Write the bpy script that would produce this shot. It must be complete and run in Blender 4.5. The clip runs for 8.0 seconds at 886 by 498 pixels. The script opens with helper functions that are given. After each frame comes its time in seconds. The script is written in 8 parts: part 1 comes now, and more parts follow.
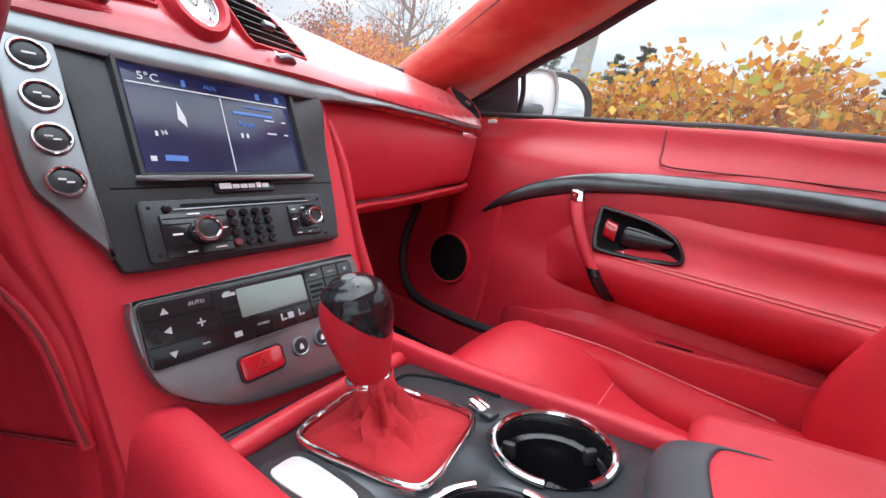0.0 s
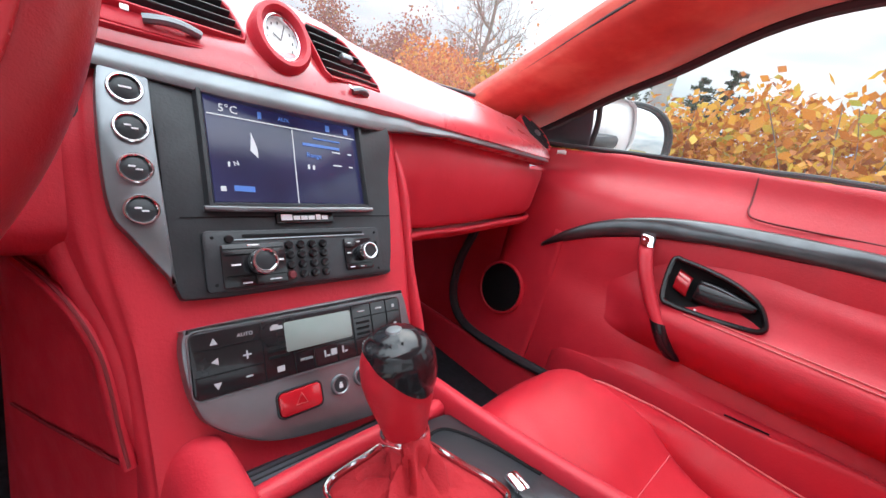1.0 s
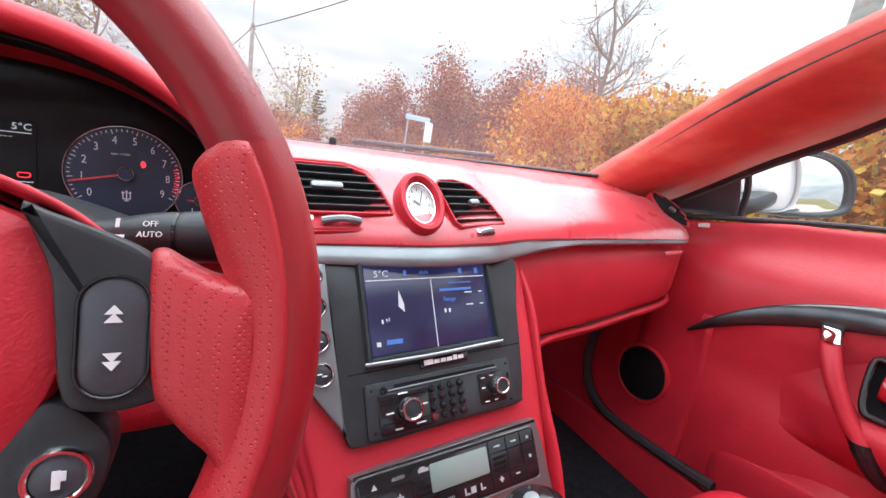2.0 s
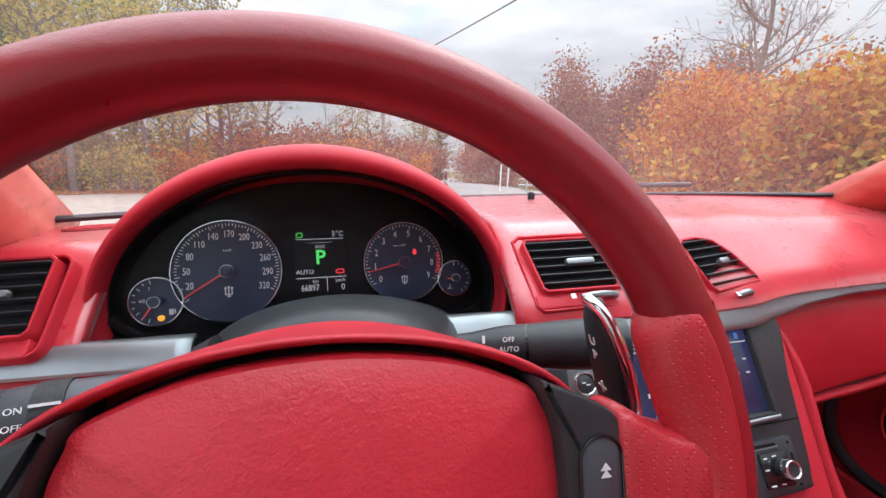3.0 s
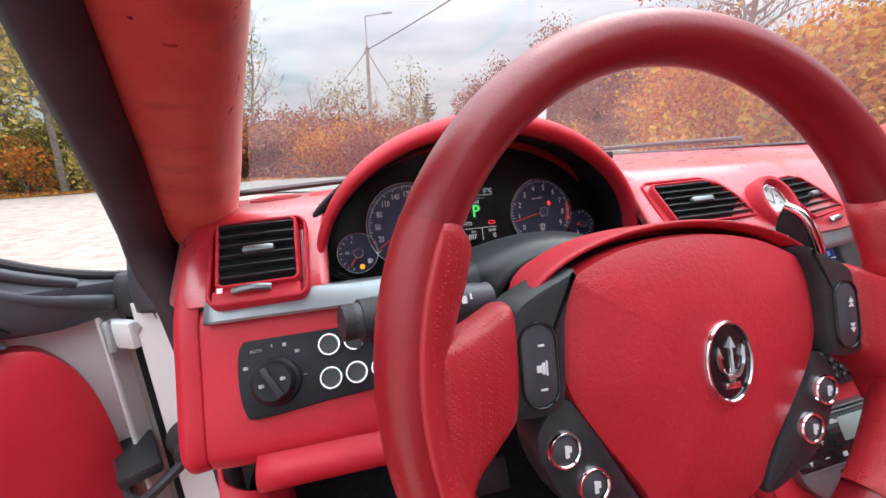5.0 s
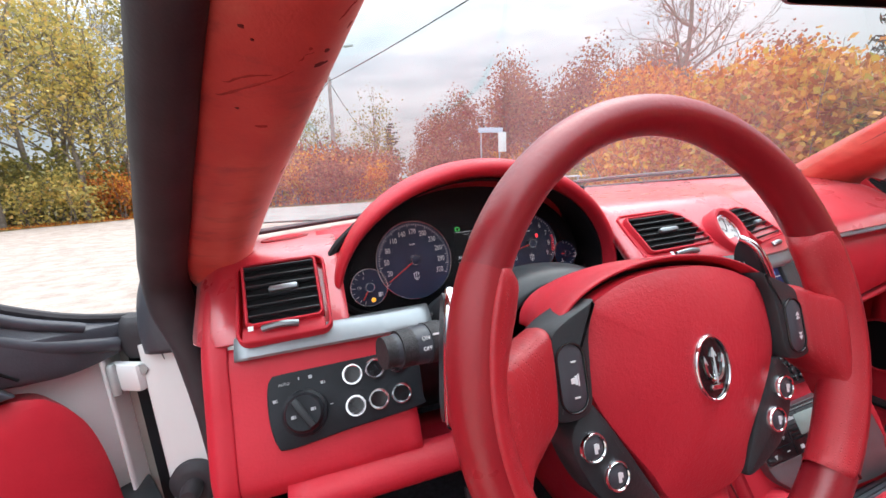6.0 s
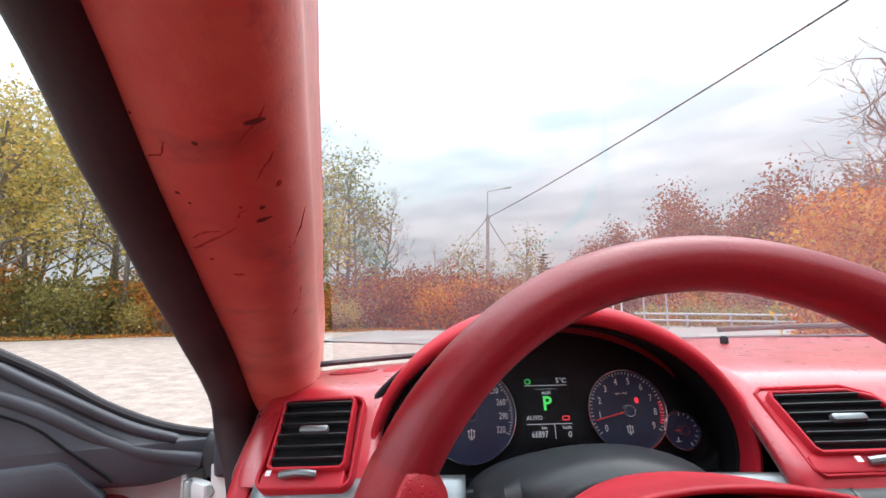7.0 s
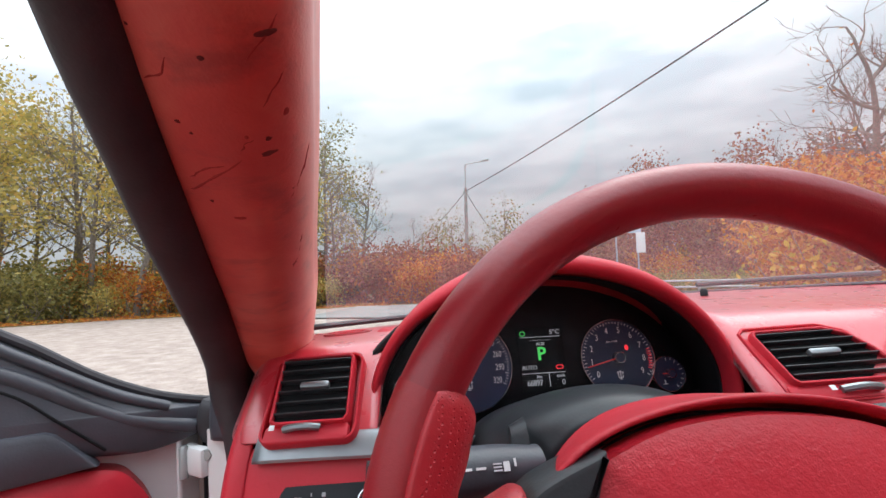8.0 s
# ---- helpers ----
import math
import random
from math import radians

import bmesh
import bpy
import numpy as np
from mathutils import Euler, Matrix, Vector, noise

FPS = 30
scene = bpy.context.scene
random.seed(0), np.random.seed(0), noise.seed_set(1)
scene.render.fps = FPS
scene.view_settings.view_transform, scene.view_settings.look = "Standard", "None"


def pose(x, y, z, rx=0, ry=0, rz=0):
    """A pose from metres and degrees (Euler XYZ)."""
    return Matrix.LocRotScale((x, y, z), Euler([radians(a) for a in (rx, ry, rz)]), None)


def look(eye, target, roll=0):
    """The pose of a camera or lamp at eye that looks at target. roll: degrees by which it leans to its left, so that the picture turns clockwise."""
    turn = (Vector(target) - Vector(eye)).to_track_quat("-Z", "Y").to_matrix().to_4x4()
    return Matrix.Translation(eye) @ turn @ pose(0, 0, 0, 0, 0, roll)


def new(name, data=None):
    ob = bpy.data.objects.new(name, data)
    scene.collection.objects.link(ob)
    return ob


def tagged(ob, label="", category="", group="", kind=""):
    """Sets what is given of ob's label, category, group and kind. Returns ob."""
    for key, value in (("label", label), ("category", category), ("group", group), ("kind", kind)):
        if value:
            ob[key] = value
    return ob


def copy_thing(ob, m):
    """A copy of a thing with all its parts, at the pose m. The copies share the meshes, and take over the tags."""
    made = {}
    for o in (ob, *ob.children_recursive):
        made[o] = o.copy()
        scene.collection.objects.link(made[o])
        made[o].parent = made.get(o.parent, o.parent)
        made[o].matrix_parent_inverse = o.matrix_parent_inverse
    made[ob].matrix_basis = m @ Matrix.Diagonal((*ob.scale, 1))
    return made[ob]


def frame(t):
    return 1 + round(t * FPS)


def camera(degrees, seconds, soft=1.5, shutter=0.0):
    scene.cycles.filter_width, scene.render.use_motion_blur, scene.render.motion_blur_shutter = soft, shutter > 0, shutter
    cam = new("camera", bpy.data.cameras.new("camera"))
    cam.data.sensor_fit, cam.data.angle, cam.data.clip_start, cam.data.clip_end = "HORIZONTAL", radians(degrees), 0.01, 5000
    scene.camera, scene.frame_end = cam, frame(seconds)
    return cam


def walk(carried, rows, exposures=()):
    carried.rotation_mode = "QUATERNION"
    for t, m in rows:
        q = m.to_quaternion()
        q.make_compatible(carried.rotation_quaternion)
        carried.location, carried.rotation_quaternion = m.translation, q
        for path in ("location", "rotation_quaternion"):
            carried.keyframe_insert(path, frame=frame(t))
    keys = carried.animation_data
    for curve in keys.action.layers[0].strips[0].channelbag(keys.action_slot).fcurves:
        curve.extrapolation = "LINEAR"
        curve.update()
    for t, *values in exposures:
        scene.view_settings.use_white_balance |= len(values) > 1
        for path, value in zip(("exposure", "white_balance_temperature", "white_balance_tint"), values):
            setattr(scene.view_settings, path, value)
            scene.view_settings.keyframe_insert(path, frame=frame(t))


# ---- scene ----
cam = camera(95.0, 8.0)
PATH = [
    (0, (-0.195, -0.497, 0.815), (1.393, 0.604, 0.299), 9.0),
    (0.5, (-0.201, -0.486, 0.816), (1.289, 0.75, 0.314), 10.6),
    (1, (-0.179, -0.475, 0.843), (1.242, 0.835, 0.327), 13.1),
    (1.5, (-0.175, -0.463, 0.886), (1.09, 1.011, 0.409), 14.2),
    (2, (-0.196, -0.464, 0.943), (0.741, 1.249, 0.507), 6.1),
    (2.2, (-0.227, -0.465, 0.963), (0.566, 1.318, 0.526), 2.6),
    (3.3, (-0.336, -0.42, 1.009), (-0.042, 1.521, 0.625), -0.9),
    (3.5, (-0.344, -0.419, 1.013), (-0.058, 1.524, 0.637), -1.0),
    (4, (-0.354, -0.427, 1.012), (-0.094, 1.518, 0.626), -2.1),
    (4.5, (-0.41, -0.449, 0.991), (-0.162, 1.489, 0.562), -3.8),
    (4.7, (-0.451, -0.458, 0.985), (-0.178, 1.468, 0.519), -4.0),
    (5.8, (-0.622, -0.526, 1.029), (0.034, 1.292, 0.513), -5.6),
    (6, (-0.572, -0.509, 1.016), (-0.014, 1.373, 0.63), -5.1),
    (6.5, (-0.5, -0.464, 1.0), (-0.47, 1.536, 1.004), -1.8),
    (7, (-0.456, -0.482, 1.024), (-0.566, 1.495, 1.308), -2.7),
    (7.5, (-0.465, -0.487, 1.024), (-0.555, 1.492, 1.298), -3.2),
    (8, (-0.476, -0.478, 1.004), (-0.489, 1.516, 1.157), -4.3),
]
walk(cam, [(t, look(eye, target, roll)) for t, eye, target, roll in PATH],
     [(0, 0.45), (1.0, 0.55), (1.7, 0.6), (2.2, 0.5), (3.3, 0.12), (4.7, 0.25), (5.8, 0.35), (6.5, 0.35), (7.0, 0.12), (7.3, 0.0), (7.5, -0.1), (8.0, -0.12)])

# ---- world, sun and large lights ----
world = bpy.data.worlds.new("overcast_sky")
scene.world = world
world.use_nodes = True
wn, wl = world.node_tree.nodes, world.node_tree.links
wn.clear()
w_out = wn.new("ShaderNodeOutputWorld")
w_bg = wn.new("ShaderNodeBackground")
w_sky = wn.new("ShaderNodeTexSky")
w_sky.sky_type = "NISHITA"
w_sky.sun_disc = False
w_sky.sun_elevation = radians(55)
w_sky.sun_rotation = radians(51)
w_sky.air_density, w_sky.dust_density = 1.0, 2.0
w_gain = wn.new("ShaderNodeVectorMath")
w_gain.operation = "SCALE"
w_gain.inputs["Scale"].default_value = 0.12
w_tc = wn.new("ShaderNodeTexCoord")
w_map = wn.new("ShaderNodeMapping")
w_map.inputs["Scale"].default_value = (1.3, 1.3, 4.5)
w_noise = wn.new("ShaderNodeTexNoise")
w_noise.inputs["Scale"].default_value = 3.2
w_noise.inputs["Detail"].default_value = 6.0
w_noise.inputs["Roughness"].default_value = 0.5
w_ramp = wn.new("ShaderNodeValToRGB")
w_ramp.color_ramp.elements[0].position, w_ramp.color_ramp.elements[0].color = 0.34, (0.64, 0.735, 0.815, 1)
w_ramp.color_ramp.elements[1].position, w_ramp.color_ramp.elements[1].color = 0.60, (0.97, 1.01, 1.065, 1)
w_mix = wn.new("ShaderNodeMix")
w_mix.data_type = "RGBA"
w_mix.inputs["Factor"].default_value = 0.86
wl.new(w_sky.outputs["Color"], w_gain.inputs[0])
wl.new(w_tc.outputs["Generated"], w_map.inputs["Vector"])
wl.new(w_map.outputs["Vector"], w_noise.inputs["Vector"])
wl.new(w_noise.outputs["Fac"], w_ramp.inputs["Fac"])
wl.new(w_gain.outputs["Vector"], w_mix.inputs["A"])
wl.new(w_ramp.outputs["Color"], w_mix.inputs["B"])
# thick cloud: far brighter overhead than near the horizon
w_sep = wn.new("ShaderNodeSeparateXYZ")
w_grad = wn.new("ShaderNodeMapRange")
w_grad.inputs["To Min"].default_value, w_grad.inputs["To Max"].default_value = 0.17, 1.45
w_mul = wn.new("ShaderNodeVectorMath")
w_mul.operation = "SCALE"
wl.new(w_tc.outputs["Generated"], w_sep.inputs["Vector"])
w_pow = wn.new("ShaderNodeMath")
w_pow.operation = "POWER"
w_pow.use_clamp = True
w_pow.inputs[1].default_value = 2.0
wl.new(w_sep.outputs["Z"], w_pow.inputs[0])
wl.new(w_pow.outputs["Value"], w_grad.inputs["Value"])
wl.new(w_mix.outputs["Result"], w_mul.inputs[0])
wl.new(w_grad.outputs["Result"], w_mul.inputs["Scale"])
wl.new(w_mul.outputs["Vector"], w_bg.inputs["Color"])
wl.new(w_bg.outputs["Background"], w_out.inputs["Surface"])
w_bg.inputs["Strength"].default_value = 3.7

sun = new("sun", bpy.data.lights.new("sun", "SUN"))
sun.data.energy, sun.data.angle, sun.data.color = 0.7, radians(40), (1.0, 0.985, 0.96)
sun.matrix_world = look((5.0, 4.0, 9.0), (0, 0, 0))

# ---- materials ----
def shader(name):
    m = bpy.data.materials.new(name)
    m.use_nodes = True
    nt = m.node_tree
    return m, nt, nt.nodes["Principled BSDF"]


def noise_node(nt, scale, detail=4.0, rough=0.55, obj=True, stretch=None):
    tc = nt.nodes.new("ShaderNodeTexCoord")
    n = nt.nodes.new("ShaderNodeTexNoise")
    n.inputs["Scale"].default_value, n.inputs["Detail"].default_value = scale, detail
    n.inputs["Roughness"].default_value = rough
    src = tc.outputs["Object"]
    if stretch:
        mp = nt.nodes.new("ShaderNodeMapping")
        mp.inputs["Scale"].default_value = stretch
        nt.links.new(src, mp.inputs["Vector"])
        src = mp.outputs["Vector"]
    nt.links.new(src, n.inputs["Vector"])
    return n


def ramp(nt, fac, stops):
    r = nt.nodes.new("ShaderNodeValToRGB")
    r.color_ramp.elements[0].position, r.color_ramp.elements[0].color = stops[0][0], (*stops[0][1], 1)
    r.color_ramp.elements[1].position, r.color_ramp.elements[1].color = stops[-1][0], (*stops[-1][1], 1)
    for p, c in stops[1:-1]:
        e = r.color_ramp.elements.new(p)
        e.color = (*c, 1)
    nt.links.new(fac, r.inputs["Fac"])
    return r


def bump(nt, p, height, strength, dist, below=None):
    b = nt.nodes.new("ShaderNodeBump")
    b.inputs["Strength"].default_value, b.inputs["Distance"].default_value = strength, dist
    nt.links.new(height, b.inputs["Height"])
    if below:
        nt.links.new(below.outputs["Normal"], b.inputs["Normal"])
    nt.links.new(b.outputs["Normal"], p.inputs["Normal"])
    return b


def voronoi(nt, scale, feature="F1"):
    tc = nt.nodes.new("ShaderNodeTexCoord")
    v = nt.nodes.new("ShaderNodeTexVoronoi")
    v.feature = feature
    v.inputs["Scale"].default_value = scale
    nt.links.new(tc.outputs["Object"], v.inputs["Vector"])
    return v


def leather(name, a, b, rough=0.42, grain=900, strength=0.25, coat=0.0):
    """Grained hide: two tones of large mottling, pebbled relief and uneven sheen."""
    m, nt, p = shader(name)
    n = noise_node(nt, 9, 5)
    c = ramp(nt, n.outputs["Fac"], [(0.3, a), (0.7, b)])
    nt.links.new(c.outputs["Color"], p.inputs["Base Color"])
    r = noise_node(nt, 30, 4)
    rr = ramp(nt, r.outputs["Fac"], [(0.3, (rough - 0.06,) * 3), (0.7, (rough + 0.08,) * 3)])
    nt.links.new(rr.outputs["Color"], p.inputs["Roughness"])
    v = voronoi(nt, grain, "DISTANCE_TO_EDGE")
    b1 = bump(nt, p, v.outputs["Distance"], strength, 0.0006)
    w = noise_node(nt, 55, 3)
    b2 = bump(nt, p, w.outputs["Fac"], 0.05, 0.002, b1)
    g = noise_node(nt, 280, 5, 0.6)
    bump(nt, p, g.outputs["Fac"], strength * 1.1, 0.0016, b2)
    p.inputs["Coat Weight"].default_value = coat
    p.inputs["Coat Roughness"].default_value = 0.25
    p.inputs["Coat IOR"].default_value = 1.65
    return m


def plain(name, col, rough, metal=0.0, var=0.12, scale=60, bumpy=0.0, coat=0.0, fine=400):
    m, nt, p = shader(name)
    n = noise_node(nt, scale, 4)
    lo = tuple(max(0.0, x * (1 - var)) for x in col)
    hi = tuple(min(1.0, x * (1 + var)) for x in col)
    c = ramp(nt, n.outputs["Fac"], [(0.3, lo), (0.7, hi)])
    nt.links.new(c.outputs["Color"], p.inputs["Base Color"])
    p.inputs["Roughness"].default_value, p.inputs["Metallic"].default_value = rough, metal
    p.inputs["Coat Weight"].default_value = coat
    if bumpy:
        f = noise_node(nt, fine, 3)
        bump(nt, p, f.outputs["Fac"], bumpy, 0.0008)
    return m


def glow(name, col, power):
    m, nt, p = shader(name)
    p.inputs["Base Color"].default_value = (*[x * 0.3 for x in col], 1)
    p.inputs["Emission Color"].default_value = (*col, 1)
    p.inputs["Emission Strength"].default_value = power
    p.inputs["Roughness"].default_value = 0.3
    return m


def pane(name, tint, gloss=1.0, dust=0.0):
    """Thin glass: clear, with a Fresnel mirror on top and a film of dust that scatters daylight."""
    m = bpy.data.materials.new(name)
    m.use_nodes = True
    nt = m.node_tree
    nt.nodes.clear()
    out = nt.nodes.new("ShaderNodeOutputMaterial")
    tr = nt.nodes.new("ShaderNodeBsdfTransparent")
    tr.inputs["Color"].default_value = (*tint, 1)
    gl = nt.nodes.new("ShaderNodeBsdfGlossy")
    gl.inputs["Roughness"].default_value = 0.03
    fr = nt.nodes.new("ShaderNodeFresnel")
    fr.inputs["IOR"].default_value = 1.0 + 0.5 * gloss
    mx = nt.nodes.new("ShaderNodeMixShader")
    nt.links.new(fr.outputs["Fac"], mx.inputs["Fac"])
    nt.links.new(tr.outputs["BSDF"], mx.inputs[1])
    nt.links.new(gl.outputs["BSDF"], mx.inputs[2])
    if dust:
        film = nt.nodes.new("ShaderNodeBsdfTranslucent")
        film.inputs["Color"].default_value = (0.85, 0.86, 0.88, 1)
        n = noise_node(nt, 6, 6, 0.6)
        amount = nt.nodes.new("ShaderNodeMapRange")
        amount.inputs["To Min"].default_value, amount.inputs["To Max"].default_value = dust * 0.5, dust * 1.5
        nt.links.new(n.outputs["Fac"], amount.inputs["Value"])
        my = nt.nodes.new("ShaderNodeMixShader")
        nt.links.new(amount.outputs["Result"], my.inputs["Fac"])
        nt.links.new(mx.outputs["Shader"], my.inputs[1])
        nt.links.new(film.outputs["BSDF"], my.inputs[2])
        mx = my
    nt.links.new(mx.outputs["Shader"], out.inputs["Surface"])
    return m


def leaf_mat(name, stops, trans=0.35, rough=0.6):
    m, nt, p = shader(name)
    g = nt.nodes.new("ShaderNodeNewGeometry")
    c = ramp(nt, g.outputs["Random Per Island"], stops)
    nt.links.new(c.outputs["Color"], p.inputs["Base Color"])
    p.inputs["Roughness"].default_value = rough
    t = nt.nodes.new("ShaderNodeBsdfTranslucent")
    nt.links.new(c.outputs["Color"], t.inputs["Color"])
    mx = nt.nodes.new("ShaderNodeMixShader")
    mx.inputs["Fac"].default_value = trans
    out = nt.nodes["Material Output"]
    nt.links.new(p.outputs["BSDF"], mx.inputs[1])
    nt.links.new(t.outputs["BSDF"], mx.inputs[2])
    nt.links.new(mx.outputs["Shader"], out.inputs["Surface"])
    return m


RED = leather("red_leather", (0.49, 0.019, 0.034), (0.60, 0.029, 0.049), 0.42, 900, 0.25, 0.04)
RED_TOP = leather("red_dashboard_leather", (0.52, 0.024, 0.040), (0.64, 0.036, 0.056), 0.30, 900, 0.10, 1.0)
top_shader = RED_TOP.node_tree.nodes["Principled BSDF"]
top_shader.inputs["Sheen Weight"].default_value = 0.2
top_shader.inputs["Sheen Roughness"].default_value = 0.35
RED_SEAT = leather("red_seat_leather", (0.52, 0.017, 0.031), (0.64, 0.026, 0.044), 0.42, 700, 0.2, 0.04)
RED_PAD = leather("grained_red_airbag_skin", (0.50, 0.018, 0.032), (0.62, 0.027, 0.046), 0.40, 520, 0.40, 0.06)
# one rim leather in two tones: the brighter one paints light on the sides
RED_RIM = leather("red_rim_leather", (0.22, 0.008, 0.015), (0.30, 0.012, 0.020), 0.32, 1000, 0.15, 0.15)
RED_RIM_LIT = leather("red_rim_leather_lit", (0.28, 0.010, 0.017), (0.37, 0.015, 0.023), 0.33, 1000, 0.15, 0.12)
RED_GLOSS = plain("red_lacquer", (0.42, 0.010, 0.018), 0.18, 0.0, 0.05, 40, 0.0, 0.6)
SUEDE = leather("red_gaiter_leather", (0.36, 0.010, 0.018), (0.50, 0.020, 0.030), 0.7, 500, 0.6)
BLACK = plain("black_plastic", (0.030, 0.033, 0.037), 0.36, 0.0, 0.2, 30, 0.25)
# base raised towards blue-grey, painting in the sky's sheen on the door trim
BLACK_SOFT = plain("black_soft_trim", (0.056, 0.060, 0.073), 0.40, 0.0, 0.25, 12, 0.3)
# black plastic darkened to paint in the shade on the light switch panel
BLACK_PANEL = plain("fine_grained_shaded_panel", (0.017, 0.019, 0.023), 0.42, 0.0, 0.2, 30, 0.3)
BLACK_GLOSS = plain("black_lacquer", (0.012, 0.012, 0.014), 0.14, 0.0, 0.2, 30)
RUBBER = plain("black_rubber", (0.034, 0.031, 0.036), 0.62, 0.0, 0.3, 20, 0.3)
BLACK_MATT = plain("matt_black_instrument_plastic", (0.008, 0.008, 0.010), 0.6, 0.0, 0.2, 40, 0.2)
# near-black colour that stands in for shade inside gaps, slots and hollows
VOID = plain("black_cavity", (0.006, 0.006, 0.007), 0.8)
TITAN = plain("dark_titanium_trim", (0.225, 0.24, 0.255), 0.32, 0.75, 0.12, 25)
SILVER = plain("brushed_silver_trim", (0.27, 0.295, 0.31), 0.40, 0.8, 0.08, 30)
SATIN = plain("satin_anthracite", (0.060, 0.066, 0.074), 0.33, 0.35, 0.15, 25)
TITAN_DARK = plain("dark_satin_door_trim", (0.075, 0.08, 0.085), 0.30, 0.7, 0.2, 25)
SEAM_RED = plain("dark_red_joint", (0.20, 0.011, 0.017), 0.7)
CHROME = plain("chrome", (0.80, 0.80, 0.82), 0.09, 1.0, 0.04, 20)
WHITE = plain("white_body_paint", (0.78, 0.79, 0.79), 0.3, 0.0, 0.03, 8, 0.0, 0.5)
PRINT = plain("grey_key_print", (0.42, 0.43, 0.45), 0.5)
INK = plain("white_print", (0.75, 0.76, 0.78), 0.5)
CARPET = plain("black_carpet", (0.016, 0.017, 0.021), 0.95, 0.0, 0.4, 90, 0.8, 0.0, 900)
for soft in (RED, RED_SEAT, SUEDE):
    soft.node_tree.nodes["Principled BSDF"].inputs["Specular IOR Level"].default_value = 0.30
for soft in (BLACK, ):
    soft.node_tree.nodes["Principled BSDF"].inputs["Specular IOR Level"].default_value = 0.35
for dull in (BLACK_MATT, BLACK_PANEL, VOID, CARPET):
    dull.node_tree.nodes["Principled BSDF"].inputs["Specular IOR Level"].default_value = 0.2
MIRROR = plain("mirror_silver", (0.92, 0.94, 0.95), 0.02, 1.0, 0.01)
LCD = plain("grey_green_lcd", (0.22, 0.27, 0.255), 0.25, 0.0, 0.06, 20)
GLASS = pane("windscreen_glass", (0.91, 0.95, 0.94), 1.3, 0.030)
GLASS_SIDE = pane("side_window_glass", (0.93, 0.96, 0.95), 0.8, 0.025)
GLASS_DIAL = pane("dial_cover_glass", (0.95, 0.95, 0.96), 0.4)
# the blue in this colour stands in for sky reflected in the dials
DIAL = plain("blue_black_dial", (0.018, 0.030, 0.070), 0.35, 0.0, 0.2, 30)
GREEN_ON = glow("green_lamp", (0.10, 0.95, 0.18), 0.6)
RED_ON = glow("red_lamp", (1.0, 0.04, 0.06), 0.9)
AMBER_ON = glow("amber_lamp", (1.0, 0.42, 0.03), 0.9)
TEXT_ON = glow("pale_display_print", (0.75, 0.78, 0.85), 0.42)
BLUE_ON = glow("blue_display_print", (0.10, 0.25, 0.75), 0.38)
NEEDLE = glow("red_needle", (0.75, 0.05, 0.05), 0.35)


def screen_mat():
    """Lit navigation screen: a dark violet-blue ground, brighter towards one side."""
    m, nt, p = shader("navigation_display")
    n = noise_node(nt, 14, 2)
    c = ramp(nt, n.outputs["Fac"], [(0.3, (0.008, 0.009, 0.035)), (0.7, (0.02, 0.022, 0.075))])
    nt.links.new(c.outputs["Color"], p.inputs["Emission Color"])
    p.inputs["Emission Strength"].default_value = 1.1
    p.inputs["Base Color"].default_value = (0.01, 0.01, 0.014, 1)
    p.inputs["Roughness"].default_value = 0.22
    return m


SCREEN = screen_mat()


def perforated():
    """Leather with rows of small punched holes."""
    m = leather("perforated_red_leather", (0.42, 0.016, 0.026), (0.54, 0.026, 0.038), 0.36, 900, 0.2, 0.1)
    nt = m.node_tree
    p = nt.nodes["Principled BSDF"]
    tc = nt.nodes.new("ShaderNodeTexCoord")
    mp = nt.nodes.new("ShaderNodeMapping")
    mp.name = "hole_grid"
    mp.vector_type = "TEXTURE"
    mp.inputs["Scale"].default_value = (0.0022, 0.0022, 0.0022)
    nt.links.new(tc.outputs["Object"], mp.inputs["Vector"])
    v = nt.nodes.new("ShaderNodeTexVoronoi")
    v.inputs["Randomness"].default_value = 0.0
    v.inputs["Scale"].default_value = 1.0
    nt.links.new(mp.outputs["Vector"], v.inputs["Vector"])
    r = ramp(nt, v.outputs["Distance"], [(0.16, (0, 0, 0)), (0.30, (1, 1, 1))])
    old = p.inputs["Normal"].links[0].from_node
    b = nt.nodes.new("ShaderNodeBump")
    b.inputs["Strength"].default_value, b.inputs["Distance"].default_value = 0.55, 0.0009
    nt.links.new(r.outputs["Color"], b.inputs["Height"])
    nt.links.new(old.outputs["Normal"], b.inputs["Normal"])
    nt.links.new(b.outputs["Normal"], p.inputs["Normal"])
    return m


PERF = perforated()


